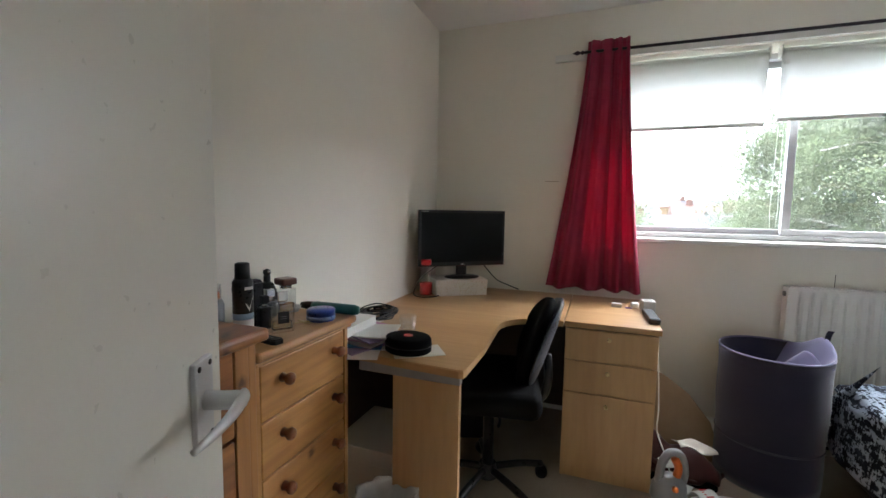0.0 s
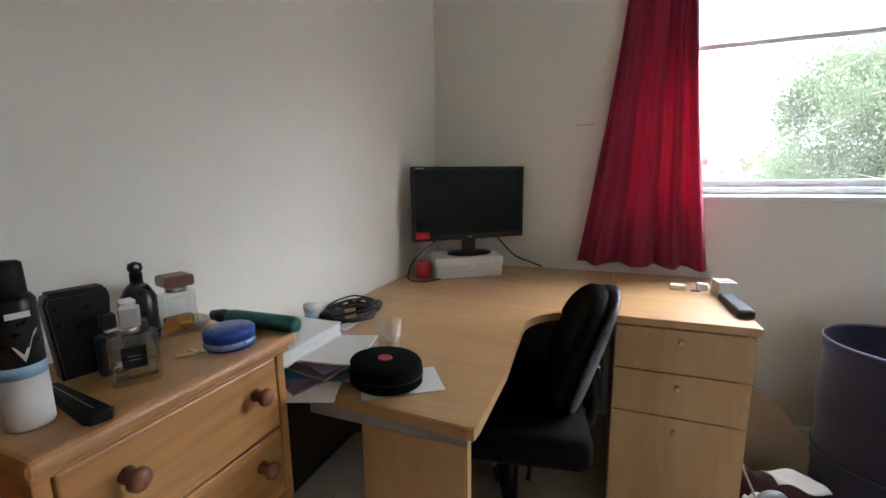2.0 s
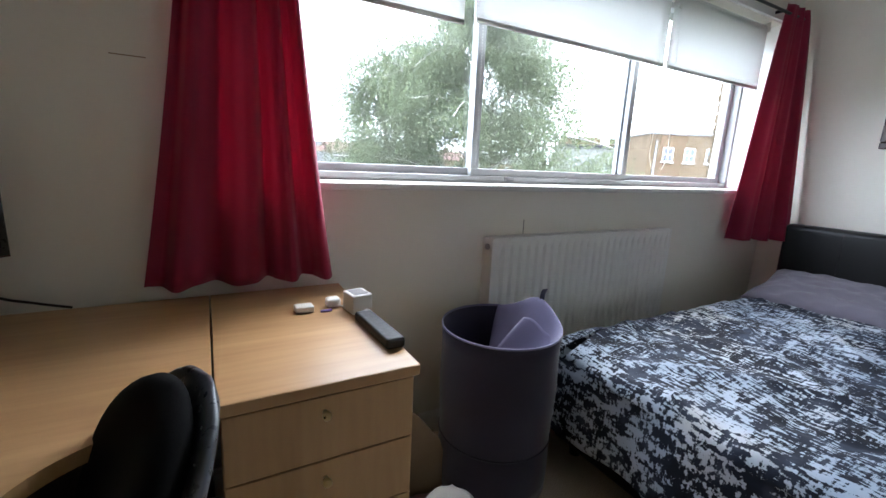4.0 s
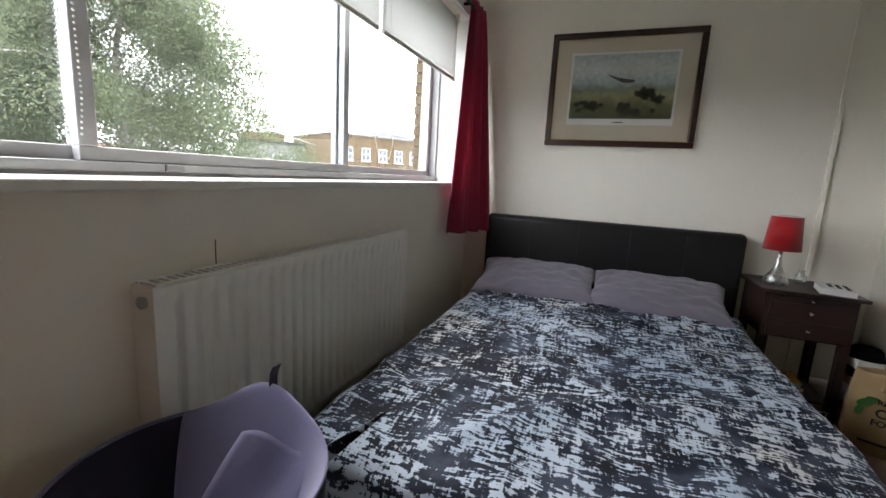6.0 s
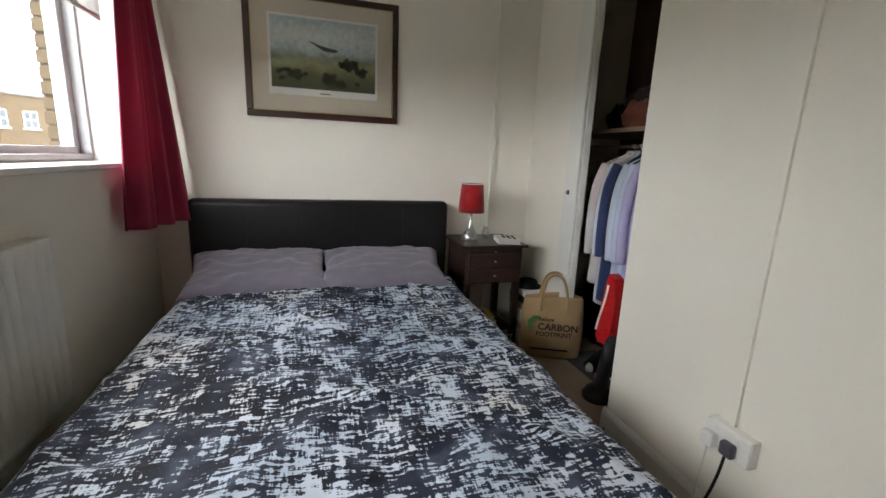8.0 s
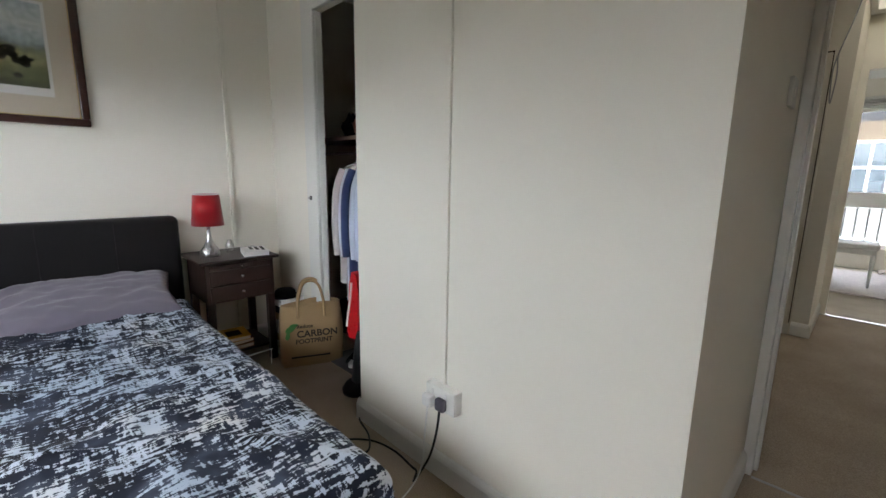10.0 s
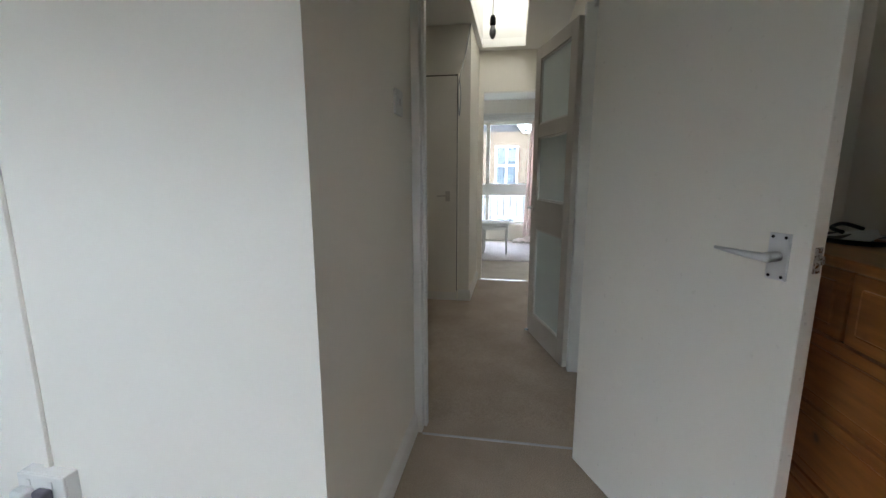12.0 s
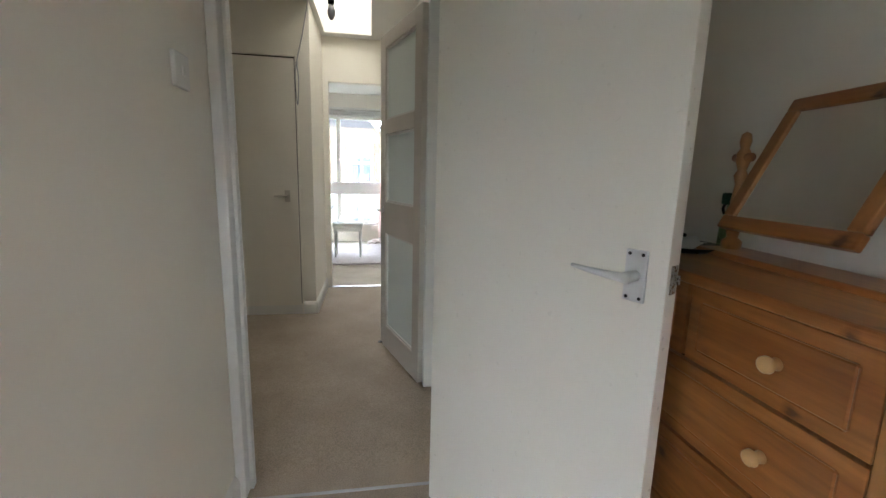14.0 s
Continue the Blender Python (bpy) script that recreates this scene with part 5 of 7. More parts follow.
# ---- office chair ----
ch = thing("office_chair", "black fabric swivel office chair pushed under the desk", "chair", pose(-0.350, 2.05, 0, 0, 0, 10))
part("seat", box(-0.29, 0.21, -0.245, 0.245, 0.43, 0.53, 0.04, seg=4), M_BLACKF, ch, smooth=True)


def back_pad(thick, width, off):
    """A rounded, leaning pad: closed rings stacked from the bottom to the top."""
    bm, rings = bmesh.new(), []
    for i in range(29):
        v = i / 28
        e = max(1 - abs(2 * v - 1) ** 3.2, 0.0) ** 0.5
        w, t = 0.012 + width * e * (0.90 + 0.10 * math.sin(math.pi * v)), 0.004 + thick * e
        ring = []
        for k in range(32):
            a = 2 * math.pi * k / 32
            y = w * math.copysign(abs(math.cos(a)) ** 0.7, math.cos(a))
            x = 0.13 + 0.115 * v + off + t * math.copysign(abs(math.sin(a)) ** 0.8, math.sin(a)) - 0.035 * (y / width) ** 2
            ring.append(bm.verts.new((x, y, 0.50 + 0.358 * v)))
        rings.append(ring)
    for a, b in zip(rings, rings[1:]):
        for k in range(32):
            bm.faces.new((a[k], a[(k + 1) % 32], b[(k + 1) % 32], b[k]))
    bm.faces.new(rings[0][::-1])
    bm.faces.new(rings[-1])
    return bm


part("backrest", back_pad(0.033, 0.168, 0.0), M_BLACKF, ch, smooth=True)
part("back_shell", back_pad(0.014, 0.172, 0.040), M_GREYSHELL, ch, "grey plastic shell behind the backrest", smooth=True)
part("back_bar", tube([(0.05, 0, 0.42), (0.20, 0, 0.42), (0.24, 0, 0.50), (0.235, 0, 0.62)], 0.018), M_BLACK, ch, smooth=True)
part("gas_lift", cyl(0.025, 0.09, 0.44, 0.02, 18), M_BLACK, ch, smooth=True)
part("mechanism", box(-0.10, 0.12, -0.08, 0.08, 0.40, 0.44, 0.008), M_BLACK, ch)
hub = part("base_hub", cyl(0.045, 0.06, 0.12, 0.035, 20), M_BLACK, ch)
for k in range(5):
    a = 2 * math.pi * k / 5 + 0.5
    ca, sa = math.cos(a), math.sin(a)
    part("base_arm", tube([(0.03 * ca, 0.03 * sa, 0.095), (0.16 * ca, 0.16 * sa, 0.085), (0.27 * ca, 0.27 * sa, 0.062)], 0.016), M_BLACK, ch, smooth=True)
    part("castor", lathe([(0, -0.02), (0.026, -0.02), (0.028, 0), (0.026, 0.02), (0, 0.02)], 18, m=pose(0.27 * ca, 0.27 * sa, 0.028, 90, 0, 40 * k)), M_BLACK, ch, smooth=True)
part("lever", tube([(0.0, -0.08, 0.42), (0.05, -0.18, 0.415), (0.05, -0.24, 0.41)], 0.006), M_BLACK, ch, smooth=True)

# ---- laundry hamper ----
hm = thing("laundry_hamper", "slate-purple fabric laundry hamper with its bag folded in", "hamper", pose(0.835, 2.625, 0))
HR = 0.212
prof = []
for k in range(13):
    z = 0.60 * k / 12
    prof.append((HR * (0.955 + 0.045 * z / 0.6) + 0.0025 * math.sin(z * 21), z))
part("body", lathe([(0, 0.002), (HR * 0.93, 0.002)] + prof + [(HR * 0.985, 0.598), (HR * 0.975, 0.30), (0, 0.29)], 56), M_HAMPER, hm, smooth=True)
part("rim", lathe([(HR * 0.988, 0.598), (HR * 1.006, 0.599), (HR * 1.006, 0.605), (HR * 0.988, 0.606)], 56), M_HAMPER_IN, hm, "paler stitched rim", smooth=True)
for z in (0.20, 0.40):
    part("hoop_seam", lathe([(HR * 0.965, z - 0.004), (HR * (0.958 + 0.045 * z / 0.6) + 0.0020, z), (HR * 0.965, z + 0.004)], 56), M_HAMPER, hm, smooth=True)


def flap(u, v):
    """The drawstring bag pulled up over one side of the rim and folded in."""
    a = radians(-72 + 128 * u)
    r = HR * (1.0 - 0.10 * v - 0.52 * v * v)
    rise = 0.085 * math.exp(-((u - 0.62) / 0.24) ** 2) * math.sin(math.pi * min(v * 2.2 + 0.10, 1.0) * 0.5 + 0.0) * (1 - v) ** 0.6
    z = 0.602 + rise * 1.35 - 0.20 * v ** 1.6 + 0.008 * math.sin(9 * u + 6 * v) * v + 0.010 * (1 - v) * math.sin(math.pi * u)
    return Vector((r * math.cos(a) - 0.05 * v * u, r * math.sin(a), z))


part("bag", sheet(48, 28, flap, 0.003), M_HAMPER_IN, hm, "lilac-grey drawstring bag", smooth=True)
part("bag_fold", sheet(24, 12, lambda u, v: Vector((HR * (0.55 - 0.75 * u) + 0.05 * v, HR * (0.10 - 0.75 * v) + 0.03 * u, 0.545 + 0.06 * (1 - u) * (1 - 0.5 * v) - 0.14 * u + 0.012 * math.sin(7 * v + 3 * u))), 0.003), M_HAMPER_IN, hm, "folded edge of the bag", smooth=True)
part("drawstring_tab", sheet(6, 10, lambda u, v: Vector((0.195 + 0.022 * (u - 0.5) + 0.012 * v, 0.012 + 0.006 * math.sin(3 * v), 0.655 + 0.062 * v - 0.012 * v * v)), 0.004), M_HAMPER, hm, "dark drawstring tab", smooth=True)

# ---- small things on the low chest ----
CT = 0.870


def bottle_box(name, label, x, y, z, w, d, h, mat, cap, cw, ch_, rz=0, fill=None, tag=None, category="bottle"):
    """A square scent bottle with a cap, a filling and a label."""
    b = thing(name, label, category, pose(x, y, z, 0, 0, rz))
    part("flask", box(-d / 2, d / 2, -w / 2, w / 2, 0, h, min(w, d) * 0.18, seg=3), mat, b)
    if fill:
        part("scent", box(-d / 2 + 0.004, d / 2 - 0.004, -w / 2 + 0.005, w / 2 - 0.005, 0.008, h * 0.42, 0.004), fill, b)
    if ch_ > 0.006:
        part("collar", cyl(cw * 0.36, h, h + 0.010, seg=18), M_CAP, b, smooth=True)
    part("cap", box(-cw / 2, cw / 2, -cw / 2, cw / 2, h + (0.010 if ch_ > 0.006 else 0.0), h + 0.010 + ch_, cw * 0.1), cap, b)
    if tag:
        part("label", box(d / 2, d / 2 + 0.0008, -w * 0.24, w * 0.24, h * 0.36, h * 0.78), tag, b, "black printed label")
        for k in range(2):
            part("label_bar", box(d / 2 + 0.0008, d / 2 + 0.0012, -w * 0.12, w * 0.12, h * (0.60 - 0.08 * k), h * (0.612 - 0.08 * k)), M_GREYTRIM, b)
    return b


spray = thing("spray_can", "tall black and white deodorant spray can", "spray can", pose(-0.752, 1.118, CT, 0, 0, -10) @ Matrix.Diagonal((0.9, 0.9, 0.88, 1)))
part("lower_body", lathe([(0, 0), (0.024, 0), (0.0265, 0.004), (0.0265, 0.075), (0, 0.075)], 28), M_PAPER, spray, "white lower body", smooth=True)
part("blue_band", lathe([(0, 0.075), (0.0266, 0.075), (0.0266, 0.092), (0, 0.092)], 28), surf("pale_blue_print", (0.35, 0.52, 0.68), rough=0.35), spray, smooth=True)
part("upper_body", lathe([(0, 0.092), (0.0265, 0.092), (0.0265, 0.178), (0.022, 0.186), (0, 0.187)], 28), M_BLACK, spray, "black upper body", smooth=True)
part("cap", lathe([(0, 0.187), (0.0195, 0.187), (0.0185, 0.228), (0.015, 0.231), (0, 0.231)], 28), M_BLACKM, spray, smooth=True)
bm = bmesh.new()
for s_ in (-1, 1):
    bm.faces.new([bm.verts.new((0.0272 * math.cos(a), 0.0272 * math.sin(a), z)) for a, z in ((0, 0.098), (s_ * 0.10, 0.104), (s_ * (0.75 if s_ > 0 else 0.4), 0.140 if s_ > 0 else 0.122), (s_ * (0.55 if s_ > 0 else 0.28), 0.138 if s_ > 0 else 0.120), (0, 0.108))])
part("printed_tick", bm, M_PAPER, spray)
part("name_bar", box(0.0255, 0.0270, -0.012, 0.012, 0.158, 0.166), M_PAPER, spray)
can = thing("spray_can", "silver spray can with an orange nozzle and clear cap", "spray can", pose(-0.838, 1.108, CT) @ Matrix.Diagonal((0.95, 0.95, 0.9, 1)))
part("body", lathe([(0, 0), (0.024, 0), (0.026, 0.003), (0.026, 0.105), (0.020, 0.120), (0, 0.121)], 28), M_SILVER, can, smooth=True)
part("nozzle", lathe([(0, 0.121), (0.017, 0.121), (0.015, 0.138), (0, 0.142)], 20), M_ORANGE, can, smooth=True)
part("clear_cap", lathe([(0.0195, 0.119), (0.0195, 0.160), (0.0185, 0.160), (0.0185, 0.119)], 24), M_GLASS, can, smooth=True)
fb = thing("scent_bottle", "large flat black scent bottle, wider at the top", "bottle", pose(-0.850, 1.232, CT, 0, 0, -12))
bm = prism([(-0.031, 0.0), (0.031, 0.0), (0.040, 0.118), (0.036, 0.130), (-0.036, 0.130), (-0.040, 0.118)], -0.014, 0.014, bev=0.004)
bm.transform(pose(0, 0, 0, 90, 0, 90))
part("flask", bm, M_BLACK, fb)
part("spray_head", box(-0.013, 0.013, -0.033, 0.033, 0.130, 0.135, 0.002), M_BLACKM, fb)
bottle_box("scent_bottle", "small black square scent bottle", -0.808, 1.247, CT, 0.036, 0.030, 0.062, M_BLACK, M_BLACKM, 0.020, 0.022, rz=-20)
bottle_box("scent_bottle", "small square glass scent bottle with a black label", -0.828, 1.288, CT, 0.050, 0.032, 0.070, M_GLASS, M_CAP, 0.024, 0.024, rz=-20, tag=M_BLACK)
M_JUICE = glassy("pale_scent", (0.93, 0.88, 0.62), ior=1.36)
M_AMBER = glassy("amber_scent", (0.75, 0.36, 0.08), ior=1.36)
bottle_box("scent_bottle", "clear glass scent bottle with a silver cap", -0.742, 1.240, CT, 0.062, 0.034, 0.076, M_GLASS, M_CAP, 0.026, 0.028, rz=-33, fill=M_JUICE, tag=M_BLACK)
bottle_box("scent_bottle", "amber scent bottle with a reddish-brown cap", -0.870, 1.405, CT, 0.060, 0.030, 0.085, M_GLASS, surf("rosewood_cap", (0.16, 0.06, 0.04), rough=0.35), 0.052, 0.022, rz=-15, fill=M_AMBER)
rb2 = thing("pump_bottle", "dark round bottle with a knobbed stopper", "bottle", pose(-0.893, 1.350, CT))
part("flask", lathe([(0, 0), (0.026, 0), (0.028, 0.01), (0.028, 0.085), (0.018, 0.105), (0.010, 0.112), (0, 0.112)], 24), M_BLACK, rb2, smooth=True)
part("neck", cyl(0.010, 0.112, 0.130, seg=16), M_BLACKM, rb2, smooth=True)
part("knob", lathe([(0, 0.128), (0.008, 0.130), (0.012, 0.138), (0.010, 0.147), (0, 0.151)], 18), M_BLACKM, rb2, smooth=True)
part("stud", lathe([(0, 0), (0.004, 0.001), (0.004, 0.004), (0, 0.005)], 12, m=pose(0.010, -0.004, 0.142, 0, 80, -20)), M_CHROME, rb2, smooth=True)
tin = thing("round_tin", "round blue printed tin with a lid", "tin", pose(-0.727, 1.392, CT))
part("body", lathe([(0, 0), (0.040, 0), (0.041, 0.003), (0.041, 0.018), (0, 0.018)], 36), M_BLUETIN, tin, smooth=True)
part("lid", lathe([(0, 0.018), (0.0425, 0.018), (0.0425, 0.031), (0.040, 0.034), (0, 0.034)], 36), M_BLUETIN, tin, smooth=True)
part("printed_band", lathe([(0.0428, 0.005), (0.0432, 0.005), (0.0432, 0.015), (0.0428, 0.015)], 36), surf("silver_blue_band", (0.28, 0.36, 0.58), rough=0.3, metal=0.4), tin, smooth=True)
brush = thing("hair_tool", "teal hair styling tool lying across the chest", "hair tool", pose(-0.822, 1.474, CT + 0.0165, 0, 0, 2))
part("barrel", lathe([(0, 0), (0.0145, 0.004), (0.0165, 0.02), (0.0165, 0.158), (0.013, 0.172), (0, 0.175)], 24, m=pose(0, 0, 0, 0, 90, 0)), M_TEAL, brush, smooth=True)
part("grip", lathe([(0, -0.045), (0.010, -0.045), (0.014, -0.02), (0.0145, 0.004), (0, 0.005)], 20, m=pose(0.005, 0, 0, 0, 90, 0)), M_BLACKM, brush, smooth=True)
dish = thing("soap_dish", "small pale oval dish", "dish", pose(-0.885, 1.440, CT))
part("bowl", lathe([(0, 0), (0.026, 0.0), (0.036, 0.018), (0.034, 0.018), (0.024, 0.004), (0, 0.003)], 26, m=Matrix.Diagonal((1.15, 0.8, 1, 1))), M_PAPER, dish, smooth=True)
comb = thing("glasses_case", "slim tapered black spectacles case", "case", pose(-0.748, 1.163, CT, 0, 0, -8))
part("body", prism([(-0.078, -0.009), (0.066, -0.017), (0.076, -0.012), (0.078, 0.009), (0.070, 0.015), (-0.078, 0.010)], 0.0, 0.013, bev=0.003), M_BLACKM, comb)
part("hinge_line", box(-0.07, 0.055, -0.002, 0.0, 0.0125, 0.0135), M_GREYTRIM, comb)
keys = thing("key_ring", "brass keys on a ring", "keys", pose(-0.737, 1.340, CT))
part("ring", lathe([(0.009, 0), (0.011, 0), (0.011, 0.002), (0.009, 0.002)], 18), M_BRASS, keys, smooth=True)
for a in (20, 80, 140):
    part("key", box(0.008, 0.036, -0.004, 0.004, 0.0, 0.002), M_BRASS, keys).matrix_basis = pose(0, 0, 0.001 + a * 0.00002, 0, 0, a + 90)
# on the tall chest
dish2 = thing("blue_dish", "blue glazed dish standing on a white saucer", "dish", pose(-0.895, 0.965, 0.958))
M_GLAZE = surf("blue_glaze", (0.16, 0.36, 0.50), (0.12, 0.29, 0.43), rough=0.35, scale=12)
part("saucer", lathe([(0, 0), (0.038, 0), (0.054, 0.008), (0.052, 0.010), (0.038, 0.004), (0, 0.004)], 32), M_PAPER, dish2, smooth=True)
part("bowl", lathe([(0, 0.004), (0.040, 0.004), (0.044, 0.012), (0.045, 0.056), (0.046, 0.062), (0.042, 0.062), (0.040, 0.012), (0, 0.010)], 36), M_GLAZE, dish2, smooth=True)
part("white_rim", lathe([(0.0415, 0.060), (0.0472, 0.060), (0.0472, 0.065), (0.0415, 0.065)], 36), M_PAPER, dish2, smooth=True)
ring = single("finger_ring", lathe([(0.008, -0.002), (0.011, -0.002), (0.011, 0.002), (0.008, 0.002)], 20, m=pose(-0.83, 0.915, 0.969, 90, 0, 30)), M_CHROME, "silver ring standing on the chest top", "ring", smooth=True)
tray = thing("paper_tray", "dark oval tray heaped with papers and sunglasses", "tray", pose(-0.80, 0.265, 0.958))
part("dish", lathe([(0, 0), (0.085, 0), (0.115, 0.016), (0.112, 0.018), (0.083, 0.004), (0, 0.004)], 32), M_BLACK, tray, smooth=True)
for k, (x, y, a, z) in enumerate(((0.0, 0.02, 20, 0.018), (0.02, -0.03, -30, 0.022), (-0.02, 0.0, 60, 0.026))):
    part("paper", sheet(6, 4, lambda u, v: Vector((0.10 * (u - 0.5), 0.06 * (v - 0.5), 0.006 * math.sin(5 * u + v))), 0.001), M_PAPER, tray).matrix_basis = pose(x, y, z, 4 * k, 3, a)
part("sunglasses", tube([(-0.05, -0.05, 0.035), (0.0, -0.06, 0.05), (0.05, -0.03, 0.04), (0.06, 0.03, 0.034)], 0.006), M_BLACK, tray, smooth=True)
sp = thing("spray_bottle", "clear spray bottle with a green trigger head", "bottle", pose(-0.925, 0.295, 0.958))
part("bottle", lathe([(0, 0), (0.024, 0), (0.026, 0.006), (0.024, 0.09), (0.012, 0.125), (0.011, 0.14), (0, 0.14)], 22), thin_glass("green_tint", (0.72, 0.86, 0.74)), sp, smooth=True)
part("trigger_head", box(-0.012, 0.030, -0.010, 0.010, 0.14, 0.175, 0.005), surf("dark_green_plastic", (0.01, 0.06, 0.03), rough=0.4), sp)
part("trigger", tube([(0.02, 0, 0.145), (0.028, 0, 0.13), (0.022, 0, 0.112)], 0.004), M_BLACK, sp, smooth=True)

# between the chests
fp = thing("leaning_picture", "small framed print in a plastic sleeve between the chests", "picture", pose(-0.640, 1.030, 0, 0, 0, 0))
part("frame", box(-0.16, 0.05, -0.008, 0.008, 0.0, 0.41, 0.003), M_PAPER, fp)
part("print", box(-0.12, 0.01, 0.008, 0.0088, 0.05, 0.35), M_MAT, fp)
pb = sheet(16, 14, lambda u, v: Vector((-0.14 + 0.17 * u, 0.002 + 0.010 * math.sin(13 * u + 5 * v) * math.sin(9 * v), 0.40 + 0.12 * v + 0.012 * math.sin(6 * u))), 0.001)
part("plastic_sleeve", pb, thin_glass("clear_film", (0.94, 0.94, 0.96), gloss=0.30, haze=0.40), fp, "crumpled clear plastic sleeve", smooth=True)

# ---- small things on the desk ----
stack = thing("paper_pile", "untidy pile of papers and envelopes on the desk", "paper", pose(-0.735, 1.635, DZT))
rnd = random.Random(21)
M_LILACP = surf("lilac_paper", (0.36, 0.28, 0.46), rough=0.8)
for k in range(9):
    m_ = (M_PAPER, M_LILACP, M_BLUEP, M_PAPER, M_PINK, M_PAPER, M_LILACP, M_PINK, M_PAPER)[k]
    w_, d_ = rnd.uniform(0.19, 0.22), rnd.uniform(0.14, 0.16)
    o = part("magazine", sheet(10, 6, lambda u, v: Vector((w_ * (u - 0.5), d_ * (v - 0.5), 0.004 * math.sin(3 * u + k) + 0.006 * u * v * (k % 3))), 0.0042), m_, stack)
    o.matrix_basis = pose(0.01 + rnd.uniform(-0.03, 0.03), rnd.uniform(-0.04, 0.02), 0.005 + 0.0055 * k, rnd.uniform(-1, 2), rnd.uniform(-1, 2.5), rnd.uniform(-28, 28))
o = part("sheet", sheet(8, 6, lambda u, v: Vector((0.15 * (u - 0.5), 0.12 * (v - 0.5), -0.05 * max(0, 0.3 - v) ** 1.3)), 0.001), M_PAPER, stack, "envelope drooping over the desk edge")
o.matrix_basis = pose(0.05, -0.10, 0.004, 0, 0, 20)
bk = thing("book", "thick white paperback on the paper pile", "book", pose(-0.787, 1.583, DZT + 0.056, 0, 0, 1))
part("page_block", box(-0.085, 0.085, -0.105, 0.105, 0.002, 0.028), M_PAPER, bk)
part("cover", box(-0.088, 0.088, -0.108, 0.108, 0.028, 0.031, 0.001), M_PAPER, bk)
part("back_cover", box(-0.088, 0.088, -0.108, 0.108, 0, 0.002), M_PAPER, bk)
for k in range(3):
    part("title_bar", box(-0.05 + 0.036 * k, -0.028 + 0.036 * k, -0.07, -0.04, 0.031, 0.0315), M_INK, bk)
pot = thing("small_pot", "small white and blue lidded pot", "pot", pose(-0.905, 1.83, DZT))
part("jar", lathe([(0, 0), (0.018, 0), (0.018, 0.055), (0, 0.055)], 20), surf("blue_white_pot", (0.35, 0.5, 0.65), rough=0.4), pot, smooth=True)
part("lid", lathe([(0, 0.055), (0.020, 0.055), (0.020, 0.072), (0, 0.074)], 20), M_PAPER, pot, smooth=True)
cbl = thing("cable_bundle", "tangle of black cables and adapters", "cable", pose(-0.845, 1.95, DZT))
rnd = random.Random(5)
for k in range(7):
    pts, a0, r0 = [], rnd.uniform(0, 6.28), rnd.uniform(0.055, 0.085)
    for i in range(13):
        a = a0 + i * 0.62
        pts.append((0.9 * r0 * math.cos(a) + rnd.uniform(-0.012, 0.012), 1.35 * r0 * math.sin(a) + rnd.uniform(-0.015, 0.015), 0.006 + 0.0042 * k + rnd.uniform(0, 0.014)))
    part("cable", tube(pts, 0.0032, 6), M_BLACK, cbl, smooth=True)
part("adapter", box(-0.05, 0.0, -0.10, -0.03, 0.0, 0.035, 0.006), M_BLACKM, cbl)
part("plug", box(0.0, 0.045, 0.02, 0.06, 0.0, 0.03, 0.006), M_BLACKM, cbl)
part("leaflet", box(-0.06, 0.05, -0.12, -0.02, -0.001 + 0.001, 0.0018), M_PAPER, cbl)
gl = thing("drinking_glass", "clear ribbed drinking glass", "glass", pose(-0.597, 1.742, DZT))
part("tumbler", lathe([(0, 0), (0.027, 0), (0.028, 0.004), (0.033, 0.085), (0.0315, 0.085), (0.0265, 0.008), (0, 0.006)], 28), M_GLASS, gl, smooth=True)
case = thing("headphone_case", "round black zipped headphone case with a red badge", "case", pose(-0.533, 1.608, DZT + 0.0025, 0, 0, -12) @ Matrix.Diagonal((0.98, 0.98, 0.95, 1)))
part("lower_shell", lathe([(0, 0), (0.079, 0), (0.084, 0.004), (0.085, 0.024), (0, 0.024)], 40, m=Matrix.Diagonal((1, 0.86, 1, 1))), M_BLACKF, case, smooth=True)
part("zip", lathe([(0.083, 0.0235), (0.086, 0.0235), (0.086, 0.0275), (0.083, 0.0275)], 40, m=Matrix.Diagonal((1, 0.86, 1, 1))), M_BLACK, case, smooth=True)
part("upper_shell", lathe([(0, 0.027), (0.085, 0.027), (0.084, 0.044), (0.080, 0.051), (0.070, 0.0535), (0, 0.054)], 40, m=Matrix.Diagonal((1, 0.86, 1, 1))), M_BLACKF, case, smooth=True)
part("badge", lathe([(0, 0.054), (0.017, 0.0536), (0.016, 0.0556), (0, 0.056)], 24, m=Matrix.Diagonal((1, 0.86, 1, 1))), M_RED, case)
single("card_sheet", box(-0.085, 0.085, -0.055, 0.055, 0, 0.002), M_PAPER, "white card lying under the headphone case", "card", m=pose(-0.500, 1.612, DZT, 0, 0, 35))
wb = thing("water_bottle", "clear water bottle with a red sleeve and cap", "bottle", pose(-0.850, 2.525, DZT))
part("flask", lathe([(0, 0), (0.031, 0), (0.033, 0.006), (0.033, 0.15), (0.026, 0.172), (0, 0.172)], 26), M_GLASS, wb, smooth=True)
part("sleeve", lathe([(0.0335, 0.004), (0.0355, 0.004), (0.0355, 0.07), (0.0335, 0.07)], 26), M_RED, wb, "red rubber sleeve", smooth=True)
part("cap", lathe([(0, 0.172), (0.030, 0.172), (0.030, 0.198), (0.027, 0.202), (0, 0.202)], 26), M_RED, wb, smooth=True)
cube = thing("charger_box", "small white plastic box", "box", pose(0.302, 2.615, DZT, 0, 0, 8))
